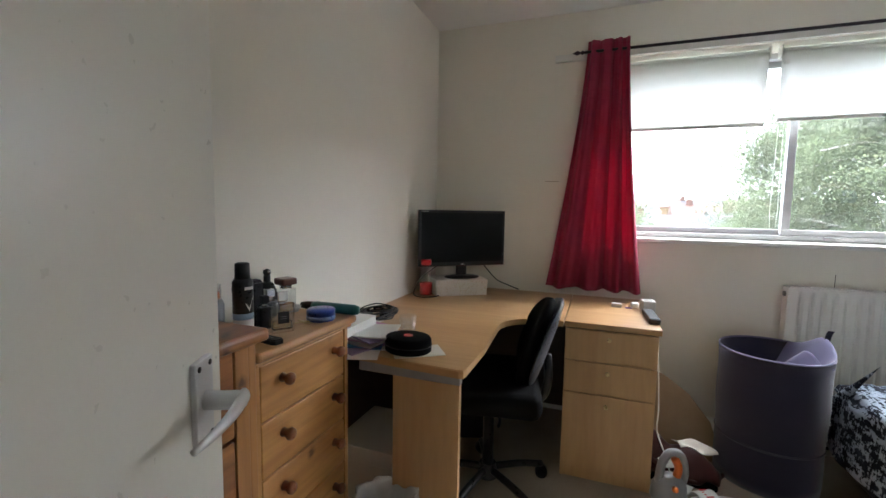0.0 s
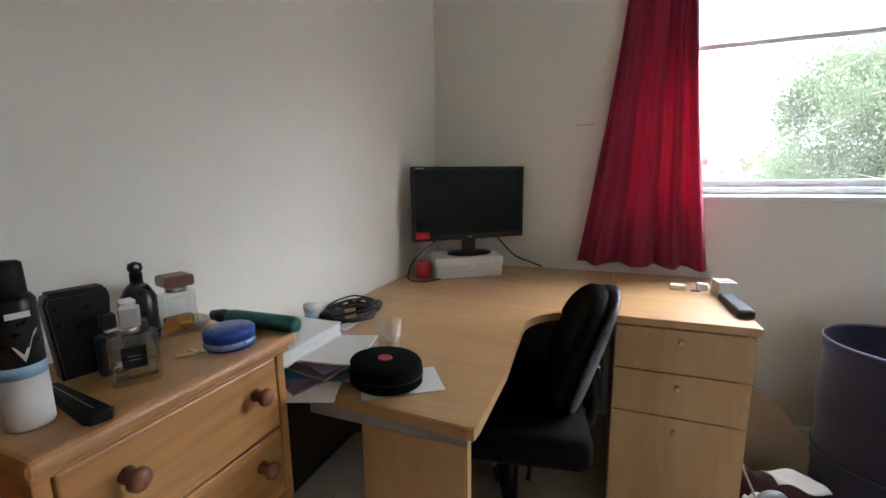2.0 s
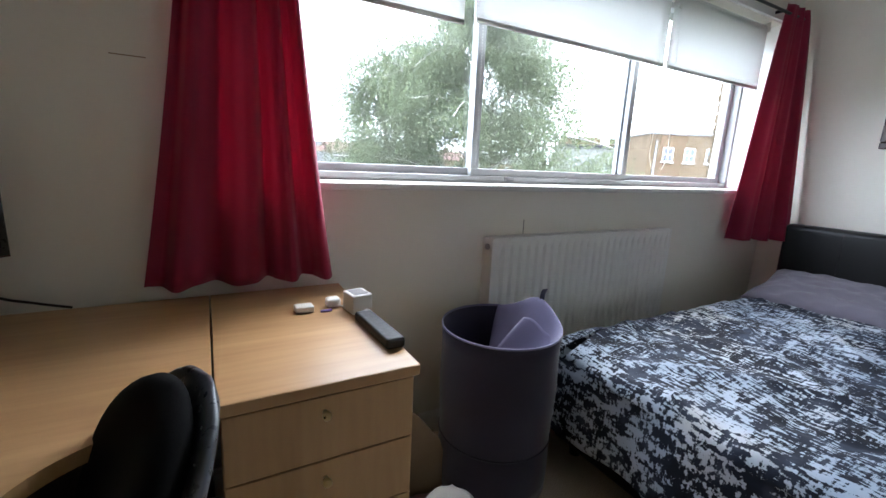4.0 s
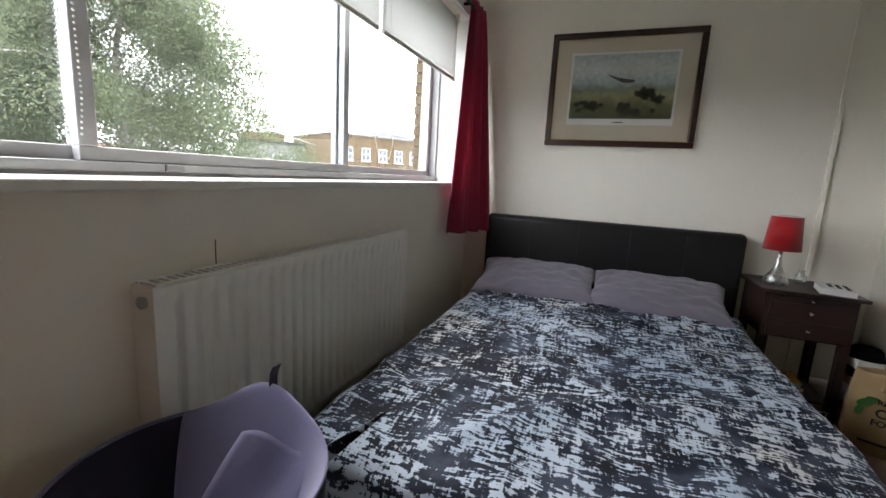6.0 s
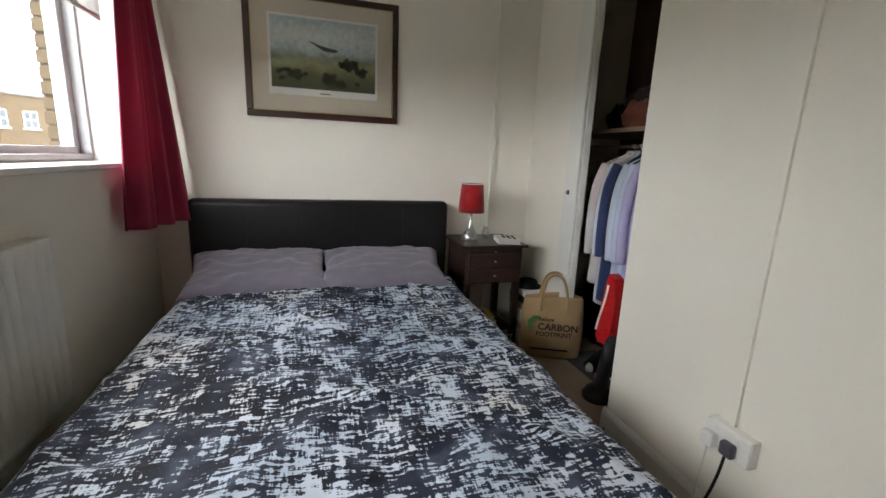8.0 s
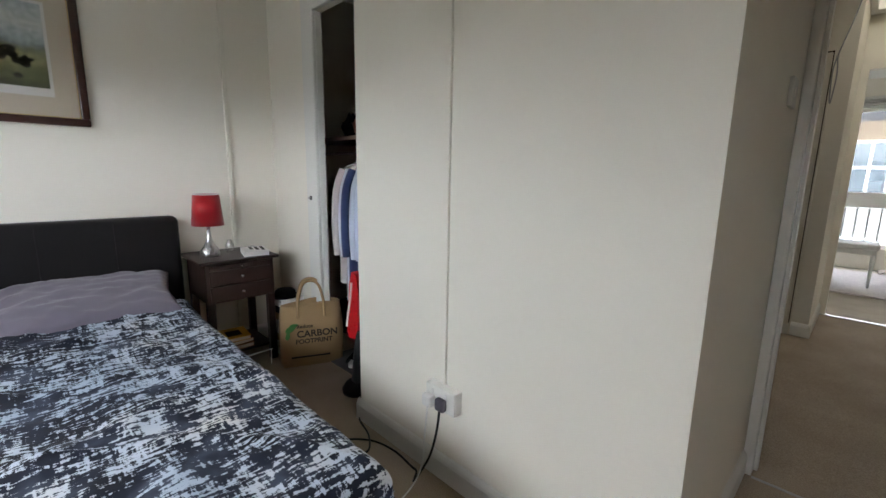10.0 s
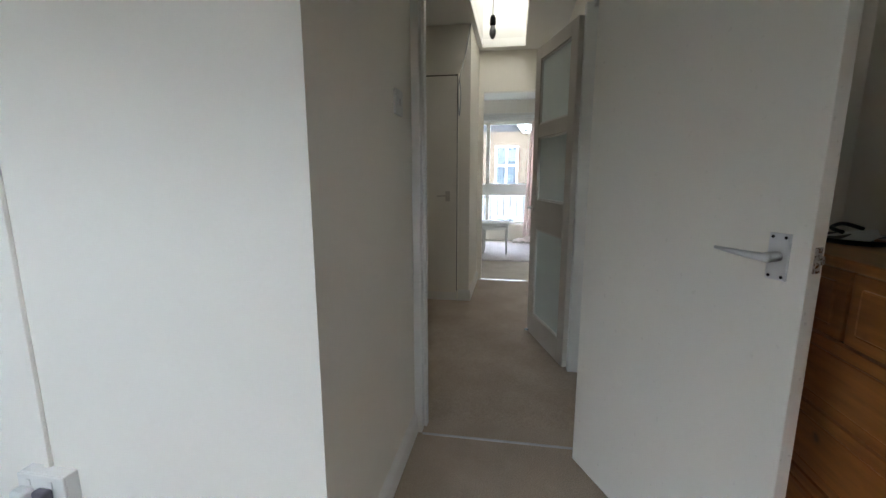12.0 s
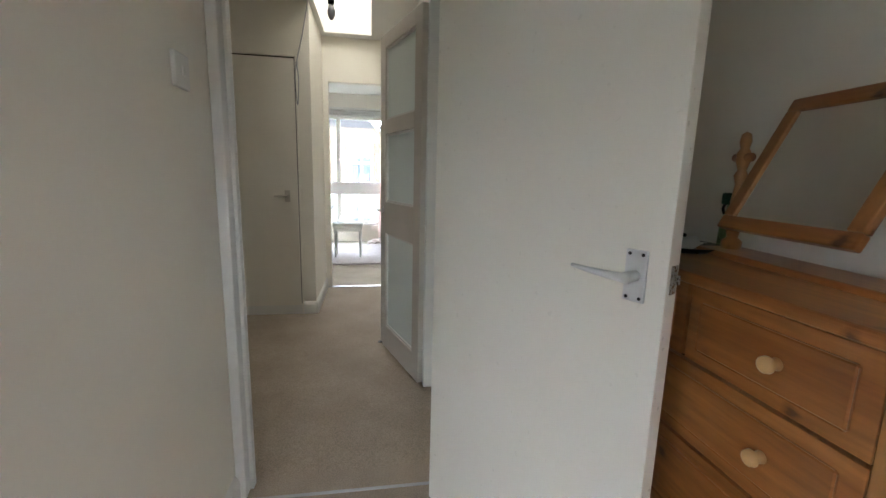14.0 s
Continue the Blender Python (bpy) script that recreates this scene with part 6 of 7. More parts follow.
part("body", box(-0.030, 0.030, -0.035, 0.035, 0, 0.055, 0.004), M_PAPER, cube)
part("vent_panel", box(-0.020, 0.020, -0.024, 0.024, 0.055, 0.0562), M_SILVER, cube)
rem = thing("black_device", "long black electronic device with a white cable", "device", pose(0.300, 2.44, DZT, 0, 0, 3))
part("body", box(-0.024, 0.024, -0.105, 0.105, 0, 0.026, 0.007, seg=3), M_BLACKM, rem)
part("end_cap", box(-0.021, 0.021, -0.1065, -0.100, 0.004, 0.022, 0.003), M_BLACK, rem)
part("cable", tube([(0.0, 0.105, 0.015), (0.03, 0.14, 0.01), (0.035, 0.08, -0.02), (0.042, 0.0, -0.20), (0.050, -0.03, -0.40), (0.045, -0.06, -0.50), (0.09, -0.09, -0.62), (0.10, -0.10, -0.70)], 0.003), M_PAPER, rem, "white cable hanging down the drawer unit", smooth=True)
odds = thing("desk_oddments", "small white adapter with purple-handled keys", "oddments", pose(0.222, 2.660, DZT))
part("adapter", box(-0.085, -0.035, -0.02, 0.02, 0, 0.018, 0.004), M_PAPER, odds)
part("earbud_case", box(0.005, 0.045, -0.005, 0.035, 0, 0.026, 0.008), M_PAPER, odds)
part("key", box(-0.02, 0.012, -0.03, -0.02, 0, 0.006, 0.002), surf("purple_plastic", (0.16, 0.08, 0.30), rough=0.4), odds)
part("cord", tube([(0.04, 0.0, 0.004), (0.07, -0.02, 0.004), (0.09, 0.0, 0.004), (0.08, 0.03, 0.004)], 0.0025), M_PAPER, odds, smooth=True)

# ---- under and beside the desk ----
ub = thing("white_box", "plain white box pushed under the desk", "box", pose(-0.74, 1.82, 0))
part("body", box(-0.13, 0.13, -0.16, 0.16, 0, 0.25, 0.004), M_SPECK, ub)
part("lid", box(-0.134, 0.134, -0.164, 0.164, 0.25, 0.31, 0.004), M_SPECK, ub)
# Added black block, not a known item; darkens the space under the desk.
tower = thing("added_dark_tower", "black tower added to fill the dark under the desk", "computer", pose(-0.62, 2.58, 0, 0, 0, 20))
part("case", box(-0.09, 0.09, -0.2, 0.2, 0.012, 0.40, 0.006), M_BLACKM, tower)
part("front_panel", box(-0.088, 0.088, -0.212, -0.2, 0.014, 0.398, 0.004), M_BLACK, tower)
for sx in (-0.07, 0.07):
    for sy in (-0.17, 0.17):
        part("foot", cyl(0.015, 0, 0.012, seg=14, at=(sx, sy)), M_BLACK, tower)
binn = thing("waste_bin", "small waste bin lined with a white plastic bag", "bin", pose(-0.535, 1.452, 0) @ Matrix.Diagonal((1, 1, 1.14, 1)))
part("bucket", lathe([(0, 0), (0.080, 0), (0.097, 0.235), (0.093, 0.235), (0.076, 0.006), (0, 0.006)], 32), M_BLACKM, binn, smooth=True)


def liner(u, v):
    a = 2 * math.pi * u
    r = (0.1075 + 0.006 * math.sin(9 * a) + 0.004 * math.sin(17 * a)) if v < 0.45 else 0.100 - 0.05 * (v - 0.45) - 0.010 * min(1.0, (v - 0.45) * 6) + 0.002 * math.sin(11 * a)
    z = 0.17 + 0.10 * v / 0.45 + 0.006 * math.sin(7 * a) * (1 if v < 0.1 else 0.4) if v < 0.45 else 0.27 - 0.20 * (v - 0.45) + 0.008 * math.sin(5 * a)
    return Vector((r * math.cos(a), r * math.sin(a), z))


part("bag_liner", sheet(72, 14, liner, 0.0012), surf("white_plastic_film", (0.72, 0.72, 0.70), rough=0.25, bump=0.4, fine=30), binn, "crumpled white bag liner", smooth=True)

# clutter beside the drawer unit
board = thing("leaning_board", "brown board leaning against the drawer unit", "board", pose(0.34, 2.55, 0))
bm = prism([(0.0, 0.0), (0.30, 0.0), (0.33, 0.05), (0.28, 0.20), (0.17, 0.34), (0.05, 0.43), (0.0, 0.45)], 0, 0.010, bev=0.002)
bm.transform(pose(0.0, 0.03, 0.0, 90, 0, 14))
part("panel", bm, M_CARD, board)
bag2 = thing("leather_bag", "collapsed maroon leather bag on the carpet", "bag", pose(0.45, 2.47, 0))
part("body", sheet(22, 14, lambda u, v: Vector((0.30 * (u - 0.5) + 0.02 * math.sin(4 * v), 0.20 * (v - 0.5), 0.03 + 0.17 * math.sin(math.pi * v) ** 0.7 * (1 - 0.75 * u) + 0.02 * math.sin(9 * u + 3 * v))), 0.01), M_MAROON, bag2, smooth=True)
part("strap", tube([(-0.12, -0.08, 0.10), (0.0, -0.12, 0.05), (0.12, -0.05, 0.02), (0.2, 0.05, 0.015)], 0.010), M_MAROON, bag2, smooth=True)
part("underside", box(-0.15, 0.15, -0.09, 0.09, 0.0, 0.03, 0.01), M_BLACKF, bag2)
for k, (x, y, z, a, w_, d_) in enumerate(((0.50, 2.40, 0.185, 15, 0.16, 0.09), (0.40, 2.36, 0.11, -30, 0.08, 0.06), (0.455, 2.325, 0.03, 60, 0.07, 0.06))):
    p_ = thing("loose_paper", "crumpled white paper lying on the clutter", "paper", pose(x, y, z, 6 * k - 4, 10 - 5 * k, a), "loose papers")
    part("sheet", sheet(12, 8, lambda u, v: Vector((w_ * (u - 0.5), d_ * (v - 0.5), 0.010 * math.sin(7 * u + 4 * v + k) + 0.012 * u * v)), 0.0012), M_PAPER, p_, smooth=True)
vac = thing("hand_vacuum", "grey and orange hand-held appliance on the carpet", "appliance", pose(0.385, 2.245, 0, 0, 0, 20))
part("body", lathe([(0, 0), (0.055, 0.0), (0.066, 0.03), (0.060, 0.08), (0.040, 0.115), (0, 0.125)], 28, m=Matrix.Diagonal((1.15, 0.85, 1, 1))), M_SILVER, vac, smooth=True)
part("handle", tube([(0.045, 0, 0.06), (0.062, 0, 0.13), (0.040, 0, 0.205), (-0.005, 0, 0.215), (-0.035, 0, 0.17), (-0.045, 0, 0.09)], 0.017, 12), M_SILVER, vac, smooth=True)
part("grip_inlay", tube([(0.020, -0.006, 0.10), (0.032, -0.007, 0.15), (0.014, -0.006, 0.195)], 0.016, 12), M_ORANGE, vac, "orange inner grip", smooth=True)
part("button", lathe([(0, 0), (0.014, 0), (0.012, 0.01), (0, 0.012)], 16, m=pose(0.0, -0.045, 0.085, 70, 0, 0)), M_ORANGE, vac, smooth=True)


def slipper(x, y, rz):
    s_ = thing("slipper", "white open-toed slipper with red lettering", "slipper", pose(x, y, 0, 0, 0, rz), "pair of slippers")
    sole = [(0.125 * math.cos(a), (0.042 + 0.007 * math.cos(a)) * math.sin(a)) for a in [2 * math.pi * i / 28 for i in range(28)]]
    part("sole", prism(sole, 0, 0.018, bev=0.004), M_PAPER, s_)
    part("band", sheet(10, 14, lambda u, v: Vector((0.005 + 0.075 * u, 0.050 * math.cos(math.pi * v), 0.012 + (0.040 + 0.008 * (1 - u)) * math.sin(math.pi * v))), 0.004), M_PAPER, s_, smooth=True)
    for k in range(4):
        part("letter_bar", box(0.025, 0.055, -0.026 + 0.015 * k, -0.020 + 0.015 * k, 0.0565, 0.0590), M_RED, s_)


slipper(0.565, 2.285, 205)
slipper(0.665, 2.235, 195)

# ---- small things round the nightstand ----
jar = thing("glass_jar", "small empty glass jar", "jar", pose(3.085, 1.03, 0.655))
part("jar", lathe([(0, 0), (0.024, 0), (0.026, 0.004), (0.026, 0.045), (0.016, 0.058), (0.016, 0.075), (0.014, 0.075), (0.014, 0.058), (0.024, 0.044), (0.023, 0.006), (0, 0.005)], 26), M_GLASS, jar, smooth=True)
nb = thing("book", "white paperback lying on the nightstand", "book", pose(2.955, 0.935, 0.655, 0, 0, 78))
part("page_block", box(-0.066, 0.066, -0.085, 0.085, 0.002, 0.026), M_PAPER, nb)
part("cover", box(-0.068, 0.068, -0.088, 0.088, 0.026, 0.028, 0.0008), M_PAPER, nb)
part("back_cover", box(-0.068, 0.068, -0.088, 0.088, 0.0, 0.002), M_PAPER, nb)
for k in range(3):
    part("title_bar", box(-0.052 + 0.03 * k, -0.034 + 0.03 * k, -0.07, 0.06 - 0.02 * k, 0.028, 0.0284), M_INK, nb)
for k, (z, m_, w_, a) in enumerate(((0.105, M_CARD, 0.20, 0), (0.132, M_MAROON, 0.19, 6), (0.156, M_YELLOW, 0.18, -5))):
    b_ = thing("book", ("brown", "maroon", "yellow")[k] + "-covered book stacked on the nightstand shelf", "book", pose(2.985, 1.09, z, 0, 0, a), "books on the shelf")
    part("page_block", box(-0.085, 0.085, -w_ / 2 + 0.004, w_ / 2 - 0.004, 0.002, 0.022), M_PAPER, b_)
    part("cover", box(-0.09, 0.09, -w_ / 2, w_ / 2, 0.022, 0.0245, 0.0008), m_, b_)
    part("back_cover", box(-0.09, 0.09, -w_ / 2, w_ / 2, 0.0, 0.002), m_, b_)
part("window_print", box(-0.05, 0.04, -0.05, 0.03, 0.0245, 0.0249), M_INK, b_)
rack = thing("wire_rack", "small white wire rack by the nightstand", "rack", pose(2.80, 1.06, 0))
for k in range(2):
    part("rail", tube([(0.0, -0.14, 0.095 + 0.0 * k), (0.0 - 0.02 * k, 0.14, 0.095)], 0.003, 6), M_WHITE, rack, smooth=True)
for y in (-0.13, 0.13):
    part("leg", tube([(0.0, y, 0.097), (0.01, y, 0.0)], 0.003, 6), M_WHITE, rack, smooth=True)
for k in range(8):
    b_ = thing("book", ("pale", "white", "brown", "pale", "white", "brown", "dark", "white")[k] + "-covered book in a floor stack by the wall", "book", pose(2.955, 0.758, 0.045 * k, 0, 0, 90 + (k * 37) % 9 - 4), "floor stack of books")
    part("page_block", box(-0.075, 0.071, -0.092, 0.09, 0.003, 0.040), M_PAPER, b_)
    m_ = (M_PAPER, M_SPECK, M_KRAFT, M_PAPER, M_SPECK, M_KRAFT, M_BLACKM, M_PAPER)[k]
    part("cover", box(-0.078, 0.078, -0.095, 0.095, 0.040, 0.0435, 0.001), m_, b_)
    part("back_cover", box(-0.078, 0.078, -0.095, 0.095, 0, 0.003), m_, b_)
    part("spine", box(0.072, 0.078, -0.095, 0.095, 0.003, 0.040), m_, b_)
cap_ = thing("black_hat", "black felt hat on a stack of books", "hat", pose(2.945, 0.765, 0.36))
part("crown", lathe([(0, 0.048), (0.05, 0.046), (0.062, 0.035), (0.066, 0.0), (0, 0)], 28), M_BLACKF, cap_, smooth=True)
part("brim", lathe([(0, 0), (0.090, 0.0), (0.092, 0.004), (0, 0.006)], 32), M_BLACKF, cap_, smooth=True)

# jute shopping bag
BAGM = pose(2.672, 0.735, 0, 0, 0, 66)
jb = thing("jute_bag", "brown jute shopping bag with green and black print", "bag", BAGM)


def bag_side(sgn):
    def f(u, v):
        w = 0.175 + 0.012 * math.sin(math.pi * v)
        x = (2 * u - 1) * w * (1 - 0.04 * v)
        bulge = 0.052 * (1 - (2 * u - 1) ** 4) * (0.75 + 0.35 * math.sin(math.pi * min(v * 1.2, 1)))
        wr = 0.006 * noise.noise(Vector((x * 14, v * 6, sgn * 2.0)))
        return Vector((x, sgn * (0.012 + bulge) + wr, 0.004 + (0.375 + 0.012 * math.sin(5 * u)) * v))
    return sheet(26, 22, f, 0.003)


front = part("front", bag_side(1), M_KRAFT, jb, smooth=True)
part("back", bag_side(-1), M_KRAFT, jb, smooth=True)
part("bottom", box(-0.165, 0.165, -0.05, 0.05, 0.0, 0.006, 0.002), M_KRAFT, jb)
for sgn in (1, -1):
    part("handle", tube([(-0.075, sgn * 0.055, 0.30), (-0.07, sgn * 0.05, 0.40), (-0.045, sgn * 0.035, 0.49), (0, sgn * 0.03, 0.515), (0.045, sgn * 0.035, 0.49), (0.07, sgn * 0.05, 0.40), (0.075, sgn * 0.055, 0.30)], 0.008), M_KRAFT, jb, smooth=True)
part("packet", box(-0.11, 0.04, -0.03, 0.03, 0.02, 0.355, 0.02), M_YELLOW, jb, "yellow packet inside")
FACE = 0.074
letters("Reduce", 0.030, M_INK, "lettering", jb, pose(0.04, FACE, 0.245, 90, 0, 180))
letters("CARBON", 0.056, M_INK, "lettering", jb, pose(-0.03, FACE + 0.002, 0.190, 90, 0, 180))
letters("FOOTPRINT", 0.038, M_INK, "lettering", jb, pose(-0.01, FACE + 0.001, 0.150, 90, 0, 180))
part("print_bar", box(-0.10, 0.12, FACE - 0.012, FACE - 0.004, 0.060, 0.068), M_INK, jb)
for cx_, cz_, a_, l_ in ((0.115, 0.245, 35, 0.075), (0.135, 0.205, 80, 0.055), (0.10, 0.262, 10, 0.05)):
    bm = bmesh.new()
    pts = [(l_ / 2 * math.cos(t), l_ * 0.22 * math.sin(t) * (1 - 0.3 * math.cos(t))) for t in [2 * math.pi * i / 16 for i in range(16)]]
    prism(pts, 0, 0.001, bm=bm)
    bm.transform(pose(cx_, FACE - 0.004, cz_, 90, 0, 180) @ pose(0, 0, 0, 0, 0, a_))
    part("printed_leaf", bm, M_GREEN, jb)

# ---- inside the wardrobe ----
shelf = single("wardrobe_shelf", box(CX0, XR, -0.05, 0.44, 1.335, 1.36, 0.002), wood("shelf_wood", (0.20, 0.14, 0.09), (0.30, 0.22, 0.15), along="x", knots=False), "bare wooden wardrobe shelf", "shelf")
rail = single("clothes_rail", lathe([(0, 0), (0.010, 0), (0.010, XR - CX0), (0, XR - CX0)], 14, m=pose(CX0, 0.355, 1.262, 0, 90, 0)), M_CHROME, "steel clothes rail under the shelf", "rail", smooth=True)
M_SH = [fabric("white_red_stripe_cotton", (0.66, 0.63, 0.63), (0.60, 0.46, 0.46)), fabric("white_cotton", (0.62, 0.64, 0.70)), fabric("navy_check_cotton", (0.045, 0.07, 0.17), (0.02, 0.03, 0.09)),
        fabric("pale_blue_cotton", (0.60, 0.66, 0.78)), fabric("sky_cotton", (0.58, 0.64, 0.80)), fabric("lilac_cotton", (0.52, 0.48, 0.74)), fabric("lavender_cotton", (0.56, 0.50, 0.74)),
        fabric("pink_cotton", (0.60, 0.28, 0.44)), fabric("plum_cotton", (0.14, 0.04, 0.08)), fabric("red_cotton", (0.36, 0.03, 0.04)), fabric("charcoal_cotton", (0.03, 0.03, 0.035))]
NAMES = ["red-striped white", "white", "navy checked", "pale blue", "sky blue", "lilac", "lavender", "pink", "plum", "red", "charcoal"]


def shirt(k, x, hem):
    s_ = thing("shirt", NAMES[k] + " cotton shirt on a wire hanger", "shirt", pose(x, 0.355, 1.255, 0, 0, 6 * math.sin(k * 2.3)), "hanging shirts")
    hg = part("hanger", tube([(0, 0, 0.018), (0.0, 0.016, 0.010), (0, 0.0, -0.012), (0, 0.0, -0.035)], 0.002, 6), M_WHITE, s_, smooth=True)
    part("hanger_arms", tube([(0, -0.19, -0.10), (0, -0.06, -0.042), (0, 0, -0.033), (0, 0.06, -0.042), (0, 0.19, -0.10)], 0.004, 6), M_WHITE, hg, smooth=True)
    L = 1.255 - hem

    def f(u, v):
        c = 2 * u - 1
        a = 2 * math.pi * u
        w = 0.205 if v > 0.10 else 0.05 + 0.155 * (v / 0.10) ** 0.8
        w *= 1 + 0.06 * v
        t = (0.012 + 0.020 * min(v * 3, 1)) * (1 + 0.5 * math.sin(5 * a + k) * v)
        z = -0.030 - L * v - (0.055 * abs(math.cos(a)) ** 1.5 * (1 - v) if v < 0.3 else 0.0) * min(v / 0.1, 1)
        return Vector((t * math.sin(a), w * math.cos(a) * 0.98, z + 0.02 * math.sin(a * 2 + k) * v))
    part("body", sheet(40, 24, f, 0.002), M_SH[k], s_, smooth=True)
    for sgn in (1, -1):
        part("sleeve", tube([(0, sgn * 0.175, -0.10), (0.005, sgn * 0.215, -0.22), (0.012, sgn * 0.225, -0.42), (0.005, sgn * 0.22, -0.60)], 0.027, 10), M_SH[k], s_, smooth=True)
    part("collar", lathe([(0.038, -0.045), (0.042, -0.02), (0.036, -0.018), (0.033, -0.045)], 18, m=Matrix.Diagonal((0.8, 1.2, 1, 1))), M_SH[k], s_, smooth=True)


xs = [2.60 - 0.057 * k for k in range(11)]
hems = [0.52, 0.40, 0.42, 0.36, 0.38, 0.34, 0.33, 0.36, 0.40, 0.45, 0.42]
for k in range(11):
    shirt(k, xs[k], hems[k])
rnd = random.Random(8)
for k, (x, y, s_, m_, lab) in enumerate(((2.75, 0.30, 0.13, M_BLACKF, "black"), (2.60, 0.28, 0.15, fabric("rust_cloth", (0.22, 0.07, 0.04)), "rust"), (2.45, 0.30, 0.13, fabric("blue_cloth", (0.04, 0.08, 0.30)), "blue"),
                                            (2.30, 0.28, 0.15, M_BLACKF, "black"), (2.66, 0.22, 0.15, fabric("dark_cloth", (0.05, 0.03, 0.03)), "dark brown"), (2.42, 0.20, 0.14, fabric("crimson_cloth", (0.25, 0.02, 0.02)), "crimson"))):
    z = 1.36 if k < 4 else 1.44
    bm = cushion(s_ * 1.7, s_ * 1.4, s_ * 1.0, 18, 14, wob=0.05, seed=k * 3.1)
    single("folded_clothes", bm, m_, lab + " bundled clothes heaped on the wardrobe shelf", "clothes", smooth=True, group="clothes on the shelf", m=pose(x, y, z - 0.012 * (k > 3), 0, 0, 25 * k))
hv = thing("upright_vacuum", "red upright cleaner with a black post and foot", "vacuum cleaner", pose(2.185, 0.735, 0, 0, 0, 0))
part("foot", lathe([(0, 0), (0.075, 0), (0.078, 0.02), (0.06, 0.05), (0.03, 0.07), (0, 0.07)], 28), M_BLACKM, hv, smooth=True)
part("post", lathe([(0, 0.06), (0.034, 0.06), (0.030, 0.36), (0, 0.36)], 20, m=pose(0, 0, 0, 0, -8, 0)), M_BLACKM, hv, smooth=True)
bm = prism([(-0.055, 0.33), (-0.035, 0.30), (0.02, 0.31), (0.045, 0.38), (0.055, 0.54), (0.035, 0.64), (-0.005, 0.655), (-0.025, 0.60), (-0.05, 0.42)], -0.03, 0.03, bev=0.012)
bm.transform(pose(-0.02, 0, 0, 90, 0, 0) @ Matrix.Diagonal((-1, 1, 1, 1)))
part("body", bm, M_RED, hv, "glossy red body")
part("stripe", tube([(0.035, 0.032, 0.36), (0.022, 0.032, 0.42), (-0.005, 0.032, 0.52), (-0.018, 0.032, 0.60)], 0.006, 8), M_PAPER, hv, "white stripe", smooth=True)
for k, x in enumerate((2.36, 2.47)):
    sh = thing("trainer", "dark trainer with a white sole on the wardrobe floor", "shoe", pose(x, 0.50, 0, 0, 0, 100 + 10 * k), "wardrobe shoes")
    out = [(0.14 * math.cos(a), (0.042 + 0.008 * math.cos(a)) * math.sin(a)) for a in [2 * math.pi * i / 24 for i in range(24)]]
    part("sole", prism(out, 0, 0.028, bev=0.004), M_PAPER, sh)
    part("upper", sheet(14, 12, lambda u, v: Vector((0.13 * (2 * u - 1), 0.04 * math.cos(math.pi * v) * (1 - 0.25 * abs(2 * u - 1) ** 3), 0.026 + (0.085 - 0.05 * u ** 2) * math.sin(math.pi * v) ** 0.6)), 0.004), M_BLACKF, sh, smooth=True)
single("dark_holdall", cushion(0.55, 0.36, 0.26, wob=0.03, seed=4), M_BLACKF, "dark holdall on the wardrobe floor", "bag", smooth=True, m=pose(2.80, 0.24, 0.0, 0, 0, 5))
single("wardrobe_mat", box(2.05, 2.66, 0.40, 0.66, 0.0, 0.008, 0.003), surf("grey_mat", (0.10, 0.10, 0.10), rough=0.95, bump=0.5, fine=150), "thin grey mat at the wardrobe mouth", "mat")

# ---- socket, trunking, switch and pipe ----
single("cable_trunking", box(1.398, 1.416, BY, BY + 0.012, 0.388, H, 0.002), M_WALL, "cream painted cable trunking down the wall", "trunking")
single("corner_trunking", box(XR - 0.014, XR, 0.935, 0.957, 0.10, H, 0.002), M_WALL, "cream painted vertical pipe cover", "trunking")
so = thing("double_socket", "white surface-mounted double socket with two plugs", "socket", pose(1.395, BY, 0.345))
part("back_box", box(-0.073, 0.073, 0.0, 0.032, -0.043, 0.043, 0.003), M_WHITE, so)
part("face_plate", box(-0.073, 0.073, 0.032, 0.040, -0.043, 0.043, 0.004), M_WHITE, so)
for x in (-0.032, 0.036):
    part("rocker", box(x - 0.006, x + 0.006, 0.040, 0.043, 0.010, 0.030, 0.001), M_PAPER, so)
pl = part("grey_plug", box(-0.040, 0.004, 0.040, 0.066, -0.032, 0.014, 0.009, seg=3), surf("grey_plug_plastic", (0.10, 0.09, 0.11), rough=0.4), so, "dark grey plug")
part("flex", tube([(-0.016, 0.056, -0.03), (-0.006, 0.060, -0.12), (0.01, 0.08, -0.22), (0.07, 0.10, -0.339), (0.10, 0.06, -0.337), (0.14, 0.055, -0.337), (0.26, 0.045, -0.338), (0.38, 0.075, -0.338), (0.46, 0.16, -0.338), (0.39, 0.20, -0.338), (0.33, 0.13, -0.338), (0.42, 0.06, -0.338), (0.55, 0.02, -0.337), (0.60, -0.05, -0.337)], 0.0045), M_BLACK, pl, "black flex curling over the carpet", smooth=True)
pw = part("white_plug", box(0.020, 0.064, 0.040, 0.072, -0.034, 0.012, 0.008, seg=3), M_PAPER, so, "white plug-in adapter")
part("flex", tube([(0.042, 0.06, -0.034), (0.040, 0.075, -0.15), (0.036, 0.10, -0.28), (0.03, 0.20, -0.341), (0.0, 0.40, -0.341), (-0.1, 0.6, -0.341)], 0.003), M_PAPER, pw, smooth=True)
sw = thing("light_switch", "white plastic light switch by the door", "switch", pose(BX0, 0.185, 1.405))
part("plate", box(-0.012, 0.0, -0.043, 0.043, -0.043, 0.043, 0.004), M_WHITE, sw)
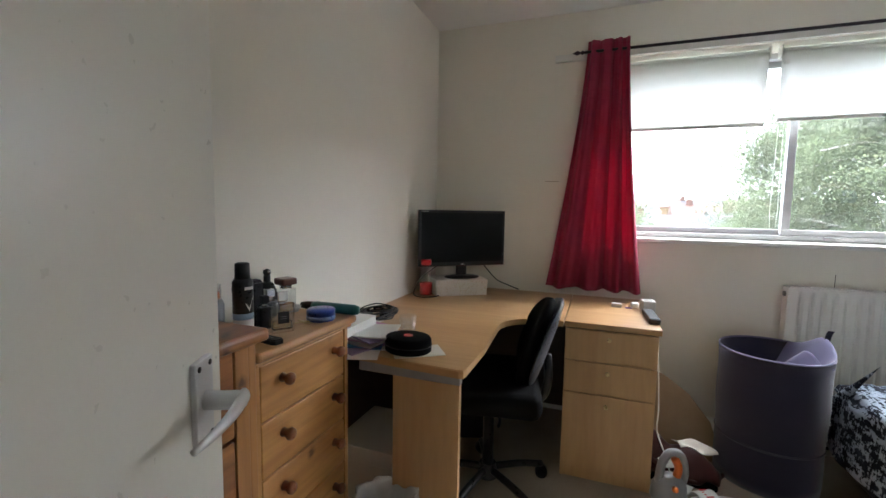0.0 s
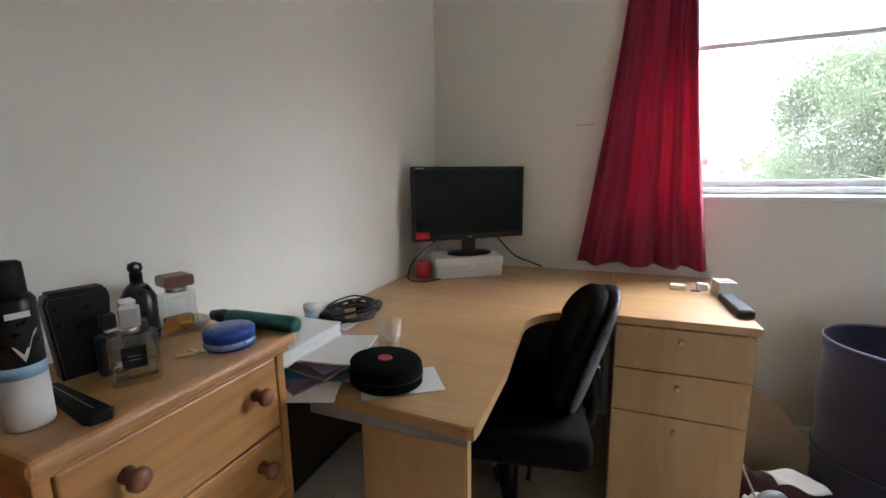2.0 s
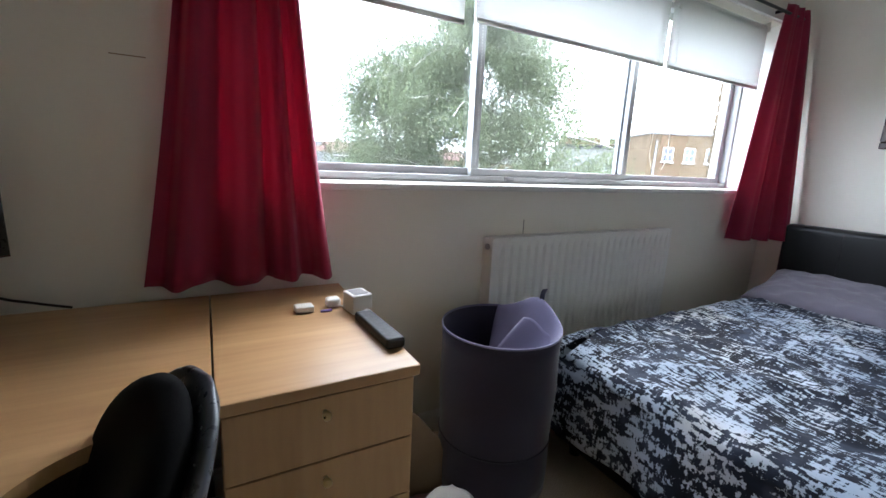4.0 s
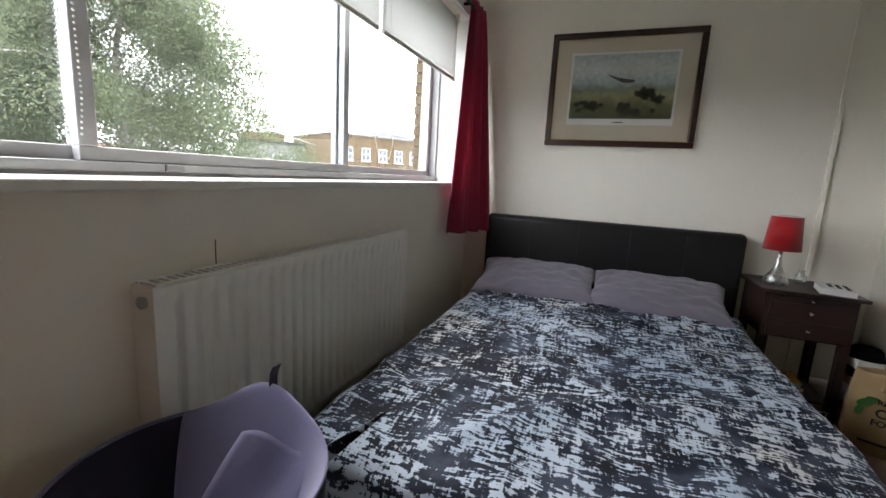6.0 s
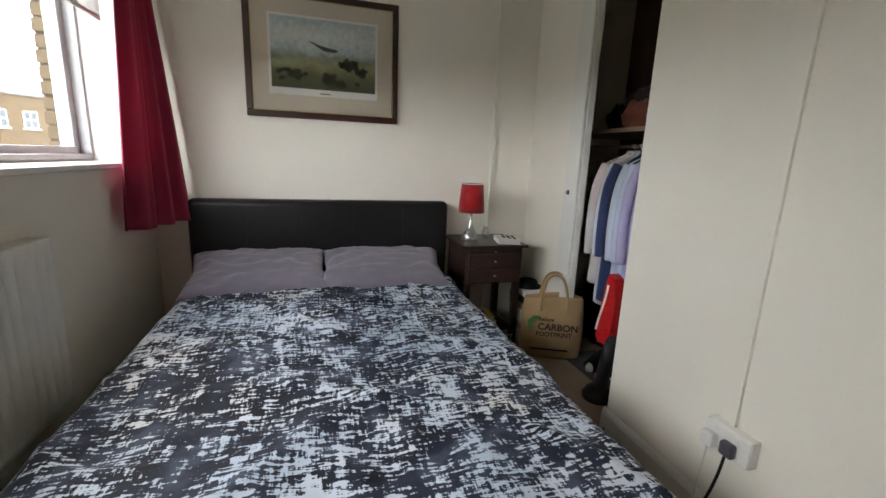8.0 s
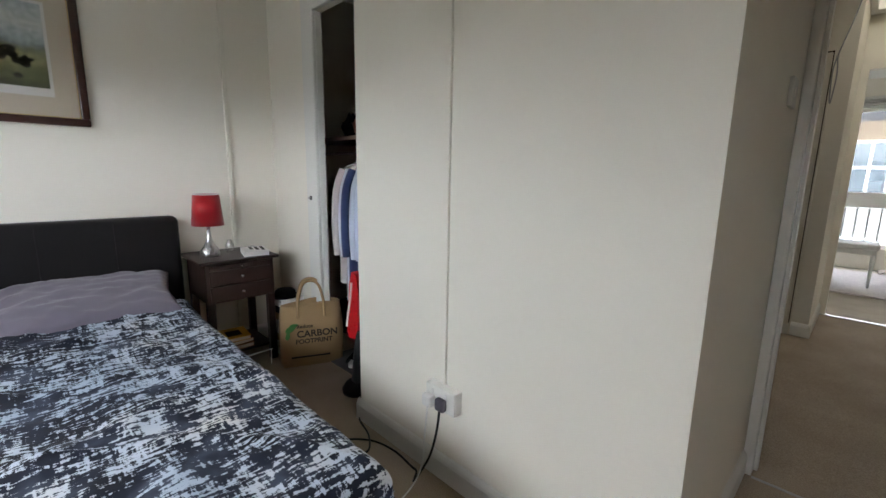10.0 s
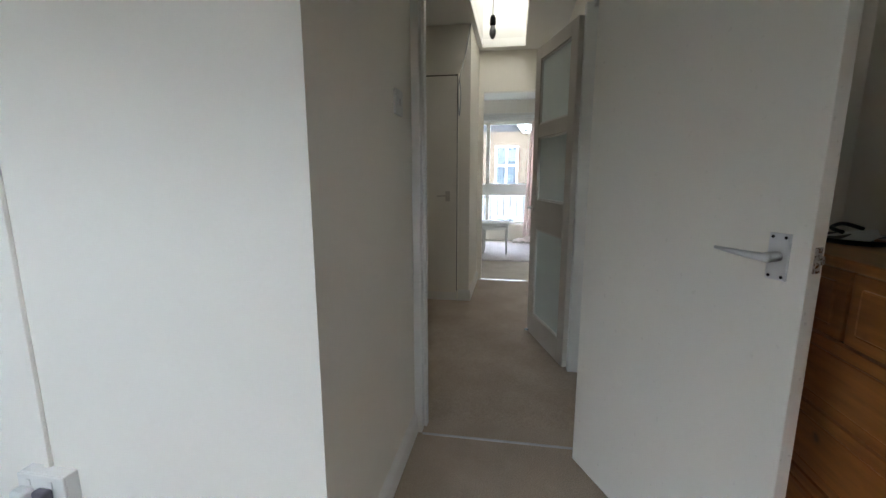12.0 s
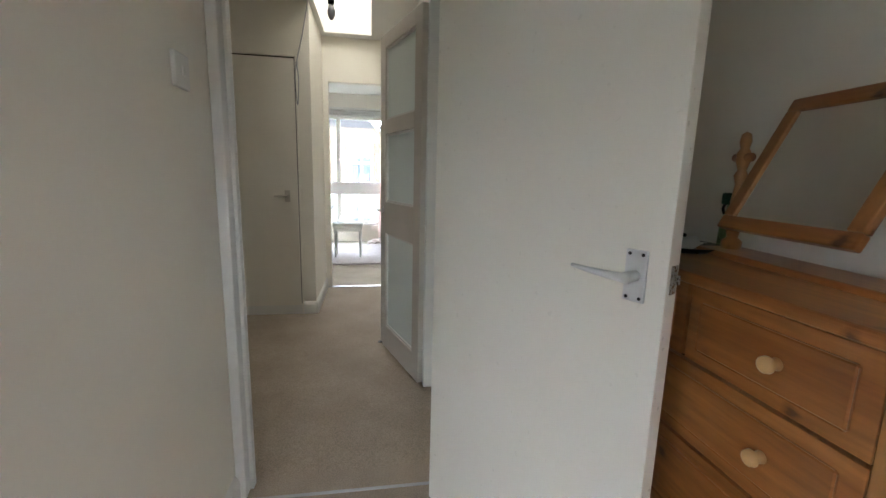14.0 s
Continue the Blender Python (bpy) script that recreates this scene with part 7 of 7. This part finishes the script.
part("rocker", box(-0.016, -0.012, -0.006, 0.006, -0.012, 0.012, 0.001), M_PAPER, sw)

# ---- outside ----
GZ = -5.6
M_GRASS = surf("grass_and_tarmac", (0.075, 0.085, 0.05), (0.06, 0.065, 0.055), rough=0.95, scale=0.05, bump=0.2, fine=3)
gm = bmesh.new()
bmesh.ops.create_grid(gm, x_segments=40, y_segments=40, size=1500, matrix=Matrix.Translation((0, 0, GZ)))
structure("ground", gm, M_GRASS, "gardens and tarmac far below the windows")
M_STOCK = surf("yellow_stock_brick", (0.165, 0.112, 0.06), (0.125, 0.085, 0.046), rough=0.9, scale=1.2, bump=0.4, fine=9)
M_RENDER = surf("white_render", (0.26, 0.255, 0.25), (0.22, 0.217, 0.21), rough=0.9, scale=0.6)
M_SLATE = surf("grey_slate", (0.045, 0.044, 0.047), (0.034, 0.033, 0.036), rough=0.8, scale=1.5, bump=0.3, fine=6)
M_TILE = surf("red_clay_tile", (0.10, 0.050, 0.036), (0.075, 0.038, 0.028), rough=0.9, scale=1.5)
M_PANE = surf("dark_window_glass", (0.10, 0.12, 0.14), (0.07, 0.085, 0.10), rough=0.1, bump=0.0)


def sash_window(parent, x, z, w, h, y=0.0):
    wdw = part("window", box(x - w / 2, x + w / 2, y - 0.06, y, z, z + h), M_WHITE, parent, "white sash window")
    for k in range(2):
        for j in range(2):
            part("pane", box(x - w / 2 + 0.08 + j * (w / 2 - 0.04), x - 0.04 + j * (w / 2 - 0.04) + 0.0, y - 0.075, y - 0.058, z + 0.08 + k * (h / 2 - 0.03), z + h / 2 - 0.04 + k * (h / 2 - 0.03)), M_PANE, wdw)
    part("sill", box(x - w / 2 - 0.1, x + w / 2 + 0.1, y - 0.16, y, z - 0.12, z), M_WHITE, wdw)


def hip_roof(x0, x1, y0, y1, z0, z1, ov=0.3):
    bm = bmesh.new()
    d = (y1 - y0) / 2
    p = [bm.verts.new(q) for q in ((x0 - ov, y0 - ov, z0), (x1 + ov, y0 - ov, z0), (x1 + ov, y1 + ov, z0), (x0 - ov, y1 + ov, z0), (x0 + d, (y0 + y1) / 2, z1), (x1 - d, (y0 + y1) / 2, z1))]
    for f in ((0, 1, 5, 4), (1, 2, 5), (2, 3, 4, 5), (3, 0, 4), (3, 2, 1, 0)):
        bm.faces.new([p[i] for i in f])
    return bm


def gable_roof(x0, x1, y0, y1, z0, z1, ov=0.25):
    bm = bmesh.new()
    ym = (y0 + y1) / 2
    p = [bm.verts.new(q) for q in ((x0 - ov, y0 - ov, z0), (x1 + ov, y0 - ov, z0), (x1 + ov, y1 + ov, z0), (x0 - ov, y1 + ov, z0), (x0 - ov, ym, z1), (x1 + ov, ym, z1))]
    for f in ((0, 1, 5, 4), (2, 3, 4, 5), (3, 0, 4), (1, 2, 5), (3, 2, 1, 0)):
        bm.faces.new([p[i] for i in f])
    return bm


def polar(az, d):
    return 0.5 + d * math.sin(radians(az)), 2.0 + d * math.cos(radians(az))


# yellow brick block of flats
bx_, by_ = polar(54.3, 46)
bl = thing("brick_building", "yellow brick block with white windows and a slate roof", "building", pose(bx_, by_, GZ, 0, 0, -32))
RZ = 4.75 - GZ
part("wall", box(0, 22, 0, 12, 0, RZ), M_STOCK, bl)
part("parapet", box(-0.15, 22.15, -0.15, 12.15, RZ, RZ + 0.18), M_RENDER, bl)
part("roof", hip_roof(4.2, 13, 1, 9, RZ + 0.18, RZ + 1.25), M_SLATE, bl)
part("downpipe", box(0.6, 0.75, -0.14, 0, 0, RZ - 0.6), M_GREYTRIM, bl)
for k in range(7):
    for z in (RZ - 2.55, RZ - 5.3):
        sash_window(bl, 1.9 + 2.05 * k, z, 1.0, 1.35)
# white low buildings
wx, wy = polar(44.5, 52)
wbk = thing("white_building", "low white rendered building beyond the tree", "building", pose(wx, wy, GZ, 0, 0, -35))
part("wall", box(0, 8.5, 0, 8, 0, 9.2), M_RENDER, wbk)
part("roof_edge", box(-0.2, 8.7, -0.2, 8.2, 9.2, 9.5), M_SLATE, wbk)
part("upper_storey", box(0.2, 4.2, 1, 7, 9.5, 10.4), M_STOCK, wbk)
for k in range(4):
    sash_window(wbk, 1.1 + 2.0 * k, 6.6, 0.9, 1.4)
# terrace roofs far off
rnd = random.Random(3)
for k, (az, d, w_, zt, mr_, mw) in enumerate(((2.5, 66, 9, 2.5, M_SLATE, M_STOCK), (7.5, 58, 11, 1.2, M_SLATE, M_RENDER), (12.0, 74, 10, 2.9, M_TILE, M_STOCK), (16.5, 62, 9, 1.8, M_SLATE, M_STOCK), (-3.5, 62, 10, 2.2, M_TILE, M_STOCK),
                                                  (5.0, 95, 12, 4.6, M_TILE, M_STOCK), (11.0, 100, 13, 4.4, M_SLATE, M_STOCK), (17.5, 98, 12, 4.5, M_TILE, M_STOCK), (24, 90, 14, 3.6, M_SLATE, M_RENDER), (32, 92, 14, 3.4, M_TILE, M_STOCK), (39, 88, 14, 3.2, M_SLATE, M_STOCK), (-10, 92, 14, 4.2, M_TILE, M_STOCK))):
    x, y = polar(az, d)
    hs = thing("terrace_house", ("slate" if mr_ is M_SLATE else "red-tiled") + "-roofed terraced house among the rooftops", "house", pose(x - w_ / 2, y, GZ, 0, 0, rnd.uniform(-8, 8)), "distant rooftops")
    h_ = zt - GZ - 1.9
    part("wall", box(0, w_, 0, 7, 0, h_), mw, hs)
    rf = part("roof", gable_roof(0, w_, 0, 7, h_, zt - GZ), mr_, hs)
    part("chimney", box(w_ * 0.2, w_ * 0.2 + 0.9, 3.1, 3.9, zt - GZ - 0.6, zt - GZ + 0.8), M_TILE, rf)
    sash_window(hs, w_ * 0.3, h_ - 2.0, 1.0, 1.4)
    sash_window(hs, w_ * 0.7, h_ - 2.0, 1.0, 1.4)


def leaf_mat(name, c1, c2):
    m, n, l, b = material(name)
    gi = n.new("ShaderNodeNewGeometry")
    l.new(ramp(n, l, gi.outputs["Random Per Island"], [(0.0, c1), (0.7, c2), (1.0, (0.16, 0.15, 0.07))]), b.inputs["Base Color"])
    b.inputs["Roughness"].default_value = 0.55
    tr = n.new("ShaderNodeBsdfTranslucent")
    tr.inputs["Color"].default_value = (0.19, 0.23, 0.12, 1)
    mix = n.new("ShaderNodeMixShader")
    mix.inputs["Fac"].default_value = 0.5
    l.new(b.outputs[0], mix.inputs[1])
    l.new(tr.outputs[0], mix.inputs[2])
    l.new(mix.outputs[0], n["Material Output"].inputs["Surface"])
    return m


M_LEAF = leaf_mat("birch_leaves", (0.065, 0.085, 0.045), (0.11, 0.13, 0.075))
M_BARK = surf("birch_bark", (0.36, 0.34, 0.31), (0.16, 0.14, 0.12), rough=0.9, scale=3, stretch=(1, 1, 0.3), bump=0.4, fine=20)


def birch(name, x, y, z_top, crown_r, crown_z0, leaves, seed, leaf=0.055, label="leafy birch tree outside the window"):
    """A birch: tapered trunk, limbs, drooping twigs and single leaves along them."""
    rnd = random.Random(seed)
    t = thing(name, label, "tree", pose(x, y, GZ))
    ht = z_top - GZ
    zc0 = crown_z0 - GZ
    bm = bmesh.new()
    spine = [(0.25 * math.sin(k * 0.9 + seed), 0.25 * math.cos(k * 1.3), ht * 0.95 * k / 6) for k in range(7)]
    for k in range(6):
        tube([spine[k], tuple((a + b) / 2 for a, b in zip(spine[k], spine[k + 1])), spine[k + 1]], 0.15 * (1 - k / 6.6) + 0.012, 8, bm)
    part("trunk", bm, M_BARK, t, "pale peeling trunk", smooth=True)
    limbs, twigs = bmesh.new(), []
    for k in range(170):
        f = rnd.uniform(0.0, 0.97)
        z = zc0 + (ht - zc0) * f
        i = min(int(z / (ht * 0.95) * 6), 5)
        bx0, by0 = spine[i][0], spine[i][1]
        a = rnd.uniform(0, 2 * math.pi)
        prof = math.sin(math.pi * min(0.26 + 0.74 * f, 1.0)) ** 0.75
        r = crown_r * prof * rnd.uniform(0.65, 1.12)
        end = Vector((bx0 + r * math.cos(a), by0 + r * math.sin(a), z + rnd.uniform(-0.1, 0.7)))
        mid_ = Vector((bx0 + 0.55 * r * math.cos(a), by0 + 0.55 * r * math.sin(a), z + 0.35 + rnd.uniform(0, 0.3)))
        tube([(bx0, by0, z - 0.25), tuple(mid_), tuple(end)], 0.022 * (1.25 - f), 5, limbs)
        for j in range(9):
            s = rnd.uniform(0.35, 1.0)
            st = (mid_ if s < 0.55 else mid_.lerp(end, (s - 0.55) / 0.45)) + Vector((rnd.gauss(0, 0.30), rnd.gauss(0, 0.30), rnd.gauss(0, 0.2)))
            dr = Vector((rnd.gauss(0, 0.35) + 0.25 * math.cos(a), rnd.gauss(0, 0.35) + 0.25 * math.sin(a), -rnd.uniform(0.25, 0.95)))
            twigs.append((st, st + dr))
    part("limbs", limbs, M_BARK, t, smooth=True)
    vs, fs = [], []
    for k in range(leaves):
        p, q = twigs[rnd.randrange(len(twigs))]
        c = p.lerp(q, rnd.random()) + Vector((rnd.gauss(0, 0.15), rnd.gauss(0, 0.15), rnd.gauss(0, 0.12)))
        n1 = Vector((rnd.gauss(0, 1), rnd.gauss(0, 1), rnd.gauss(0, 0.5))).normalized()
        n2 = n1.orthogonal().normalized()
        n2.rotate(Matrix.Rotation(rnd.uniform(0, 6.28), 3, n1))
        n3 = n1.cross(n2)
        s = leaf * rnd.uniform(0.65, 1.2)
        b0 = len(vs)
        vs += [c - n2 * s, c + n3 * s * 0.55 - n1 * s * 0.12, c + n2 * s, c - n3 * s * 0.55 - n1 * s * 0.12]
        fs += [(b0, b0 + 1, b0 + 2), (b0, b0 + 2, b0 + 3)]
    me = bpy.data.meshes.new("crown")
    me.from_pydata([tuple(v) for v in vs], [], fs)
    me.materials.append(M_LEAF)
    ob = new("crown", me)
    ob.parent = t
    tagged(ob, "loose crown of small green leaves")
    return t


tx, ty = polar(33.5, 10.8)
birch("birch_tree", tx, ty, 5.3, 4.1, -3.6, 430000, 7, leaf=0.031)
tx, ty = polar(20.5, 12.0)
birch("birch_tree", tx, ty, 4.5, 1.9, -2.8, 70000, 12, leaf=0.03)
tx, ty = polar(1.5, 30)
birch("birch_tree", tx, ty, 2.9, 2.0, -2.0, 7000, 19, leaf=0.11, label="smaller leafy tree by the distant houses")
# neighbour's toothed brick edge beyond the window jamb
edge = thing("brick_pier", "toothed pale brick edge just outside the window", "brickwork", pose(3.37, 3.33, 0))
part("pier", box(0.0, 0.35, 0, 0.10, -1.0, 2.6), M_STOCK, edge)
for k in range(18):
    part("brick", box(-0.018 - 0.008 * (k % 2), 0.0, 0.0, 0.10, 1.02 + 0.075 * k, 1.02 + 0.075 * k + 0.063, 0.004), M_STOCK, edge)

# street side: brick terrace seen through the far window
ft = thing("brick_terrace", "stock brick terrace with white sash windows and bargeboards", "house", pose(0, -17.5, GZ, 0, 0, 180))
M_BROWNBRICK = surf("brown_stock_brick", (0.15, 0.115, 0.08), (0.11, 0.08, 0.055), rough=0.9, scale=1.0, bump=0.4, fine=9)
part("wall", box(-9, 9, 0, 8, 0, 8.6), M_BROWNBRICK, ft)
part("render_band", box(-9.02, 9.02, -0.05, 0, 3.6, 5.9), M_RENDER, ft)
for x in (-3.4, -0.6, 2.2, 5.0):
    sash_window(ft, x, 6.3, 1.0, 1.7)
    sash_window(ft, x, 3.0, 1.0, 1.9, -0.05)
for cx_ in (-4.0, -1.2, 1.6, 4.4):
    bm = bmesh.new()
    p = [bm.verts.new(q) for q in ((cx_ - 1.4, 0, 8.6), (cx_ + 1.4, 0, 8.6), (cx_, 0, 10.4), (cx_ - 1.4, 8, 8.6), (cx_ + 1.4, 8, 8.6), (cx_, 8, 10.4))]
    for f in ((0, 1, 2), (3, 5, 4), (0, 2, 5, 3), (1, 4, 5, 2), (0, 3, 4, 1)):
        bm.faces.new([p[i] for i in f])
    gb = part("gable", bm, M_SLATE, ft)
    for sgn in (-1, 1):
        bm = box(-0.12, 0.12, -0.12, 0.02, 0, 2.28)
        bm.transform(pose(cx_ + sgn * 1.4, -0.02, 8.55, 0, -sgn * 37.9, 0))
        part("bargeboard", bm, M_WHITE, gb)
rl2 = thing("balcony_rail", "black metal balustrade outside the far window", "railing", pose(0.7, RY - 0.45, 0))
part("top_rail", box(-1.4, 1.4, -0.02, 0.02, 0.96, 1.0, 0.004), M_IRON, rl2)
part("bottom_rail", box(-1.4, 1.4, -0.015, 0.015, 0.12, 0.15, 0.003), M_IRON, rl2)
for k in range(24):
    x = -1.38 + 2.76 * k / 23
    part("baluster", box(x - 0.007, x + 0.007, -0.007, 0.007, 0.15, 0.96), M_IRON, rl2)
part("slab", box(-1.5, 1.5, -0.15, 0.25, -0.12, 0.0), M_RENDER, rl2)
for x in (-1.4, 1.37):
    part("post", box(x, x + 0.03, -0.015, 0.015, 0.0, 0.96, 0.003), M_IRON, rl2)
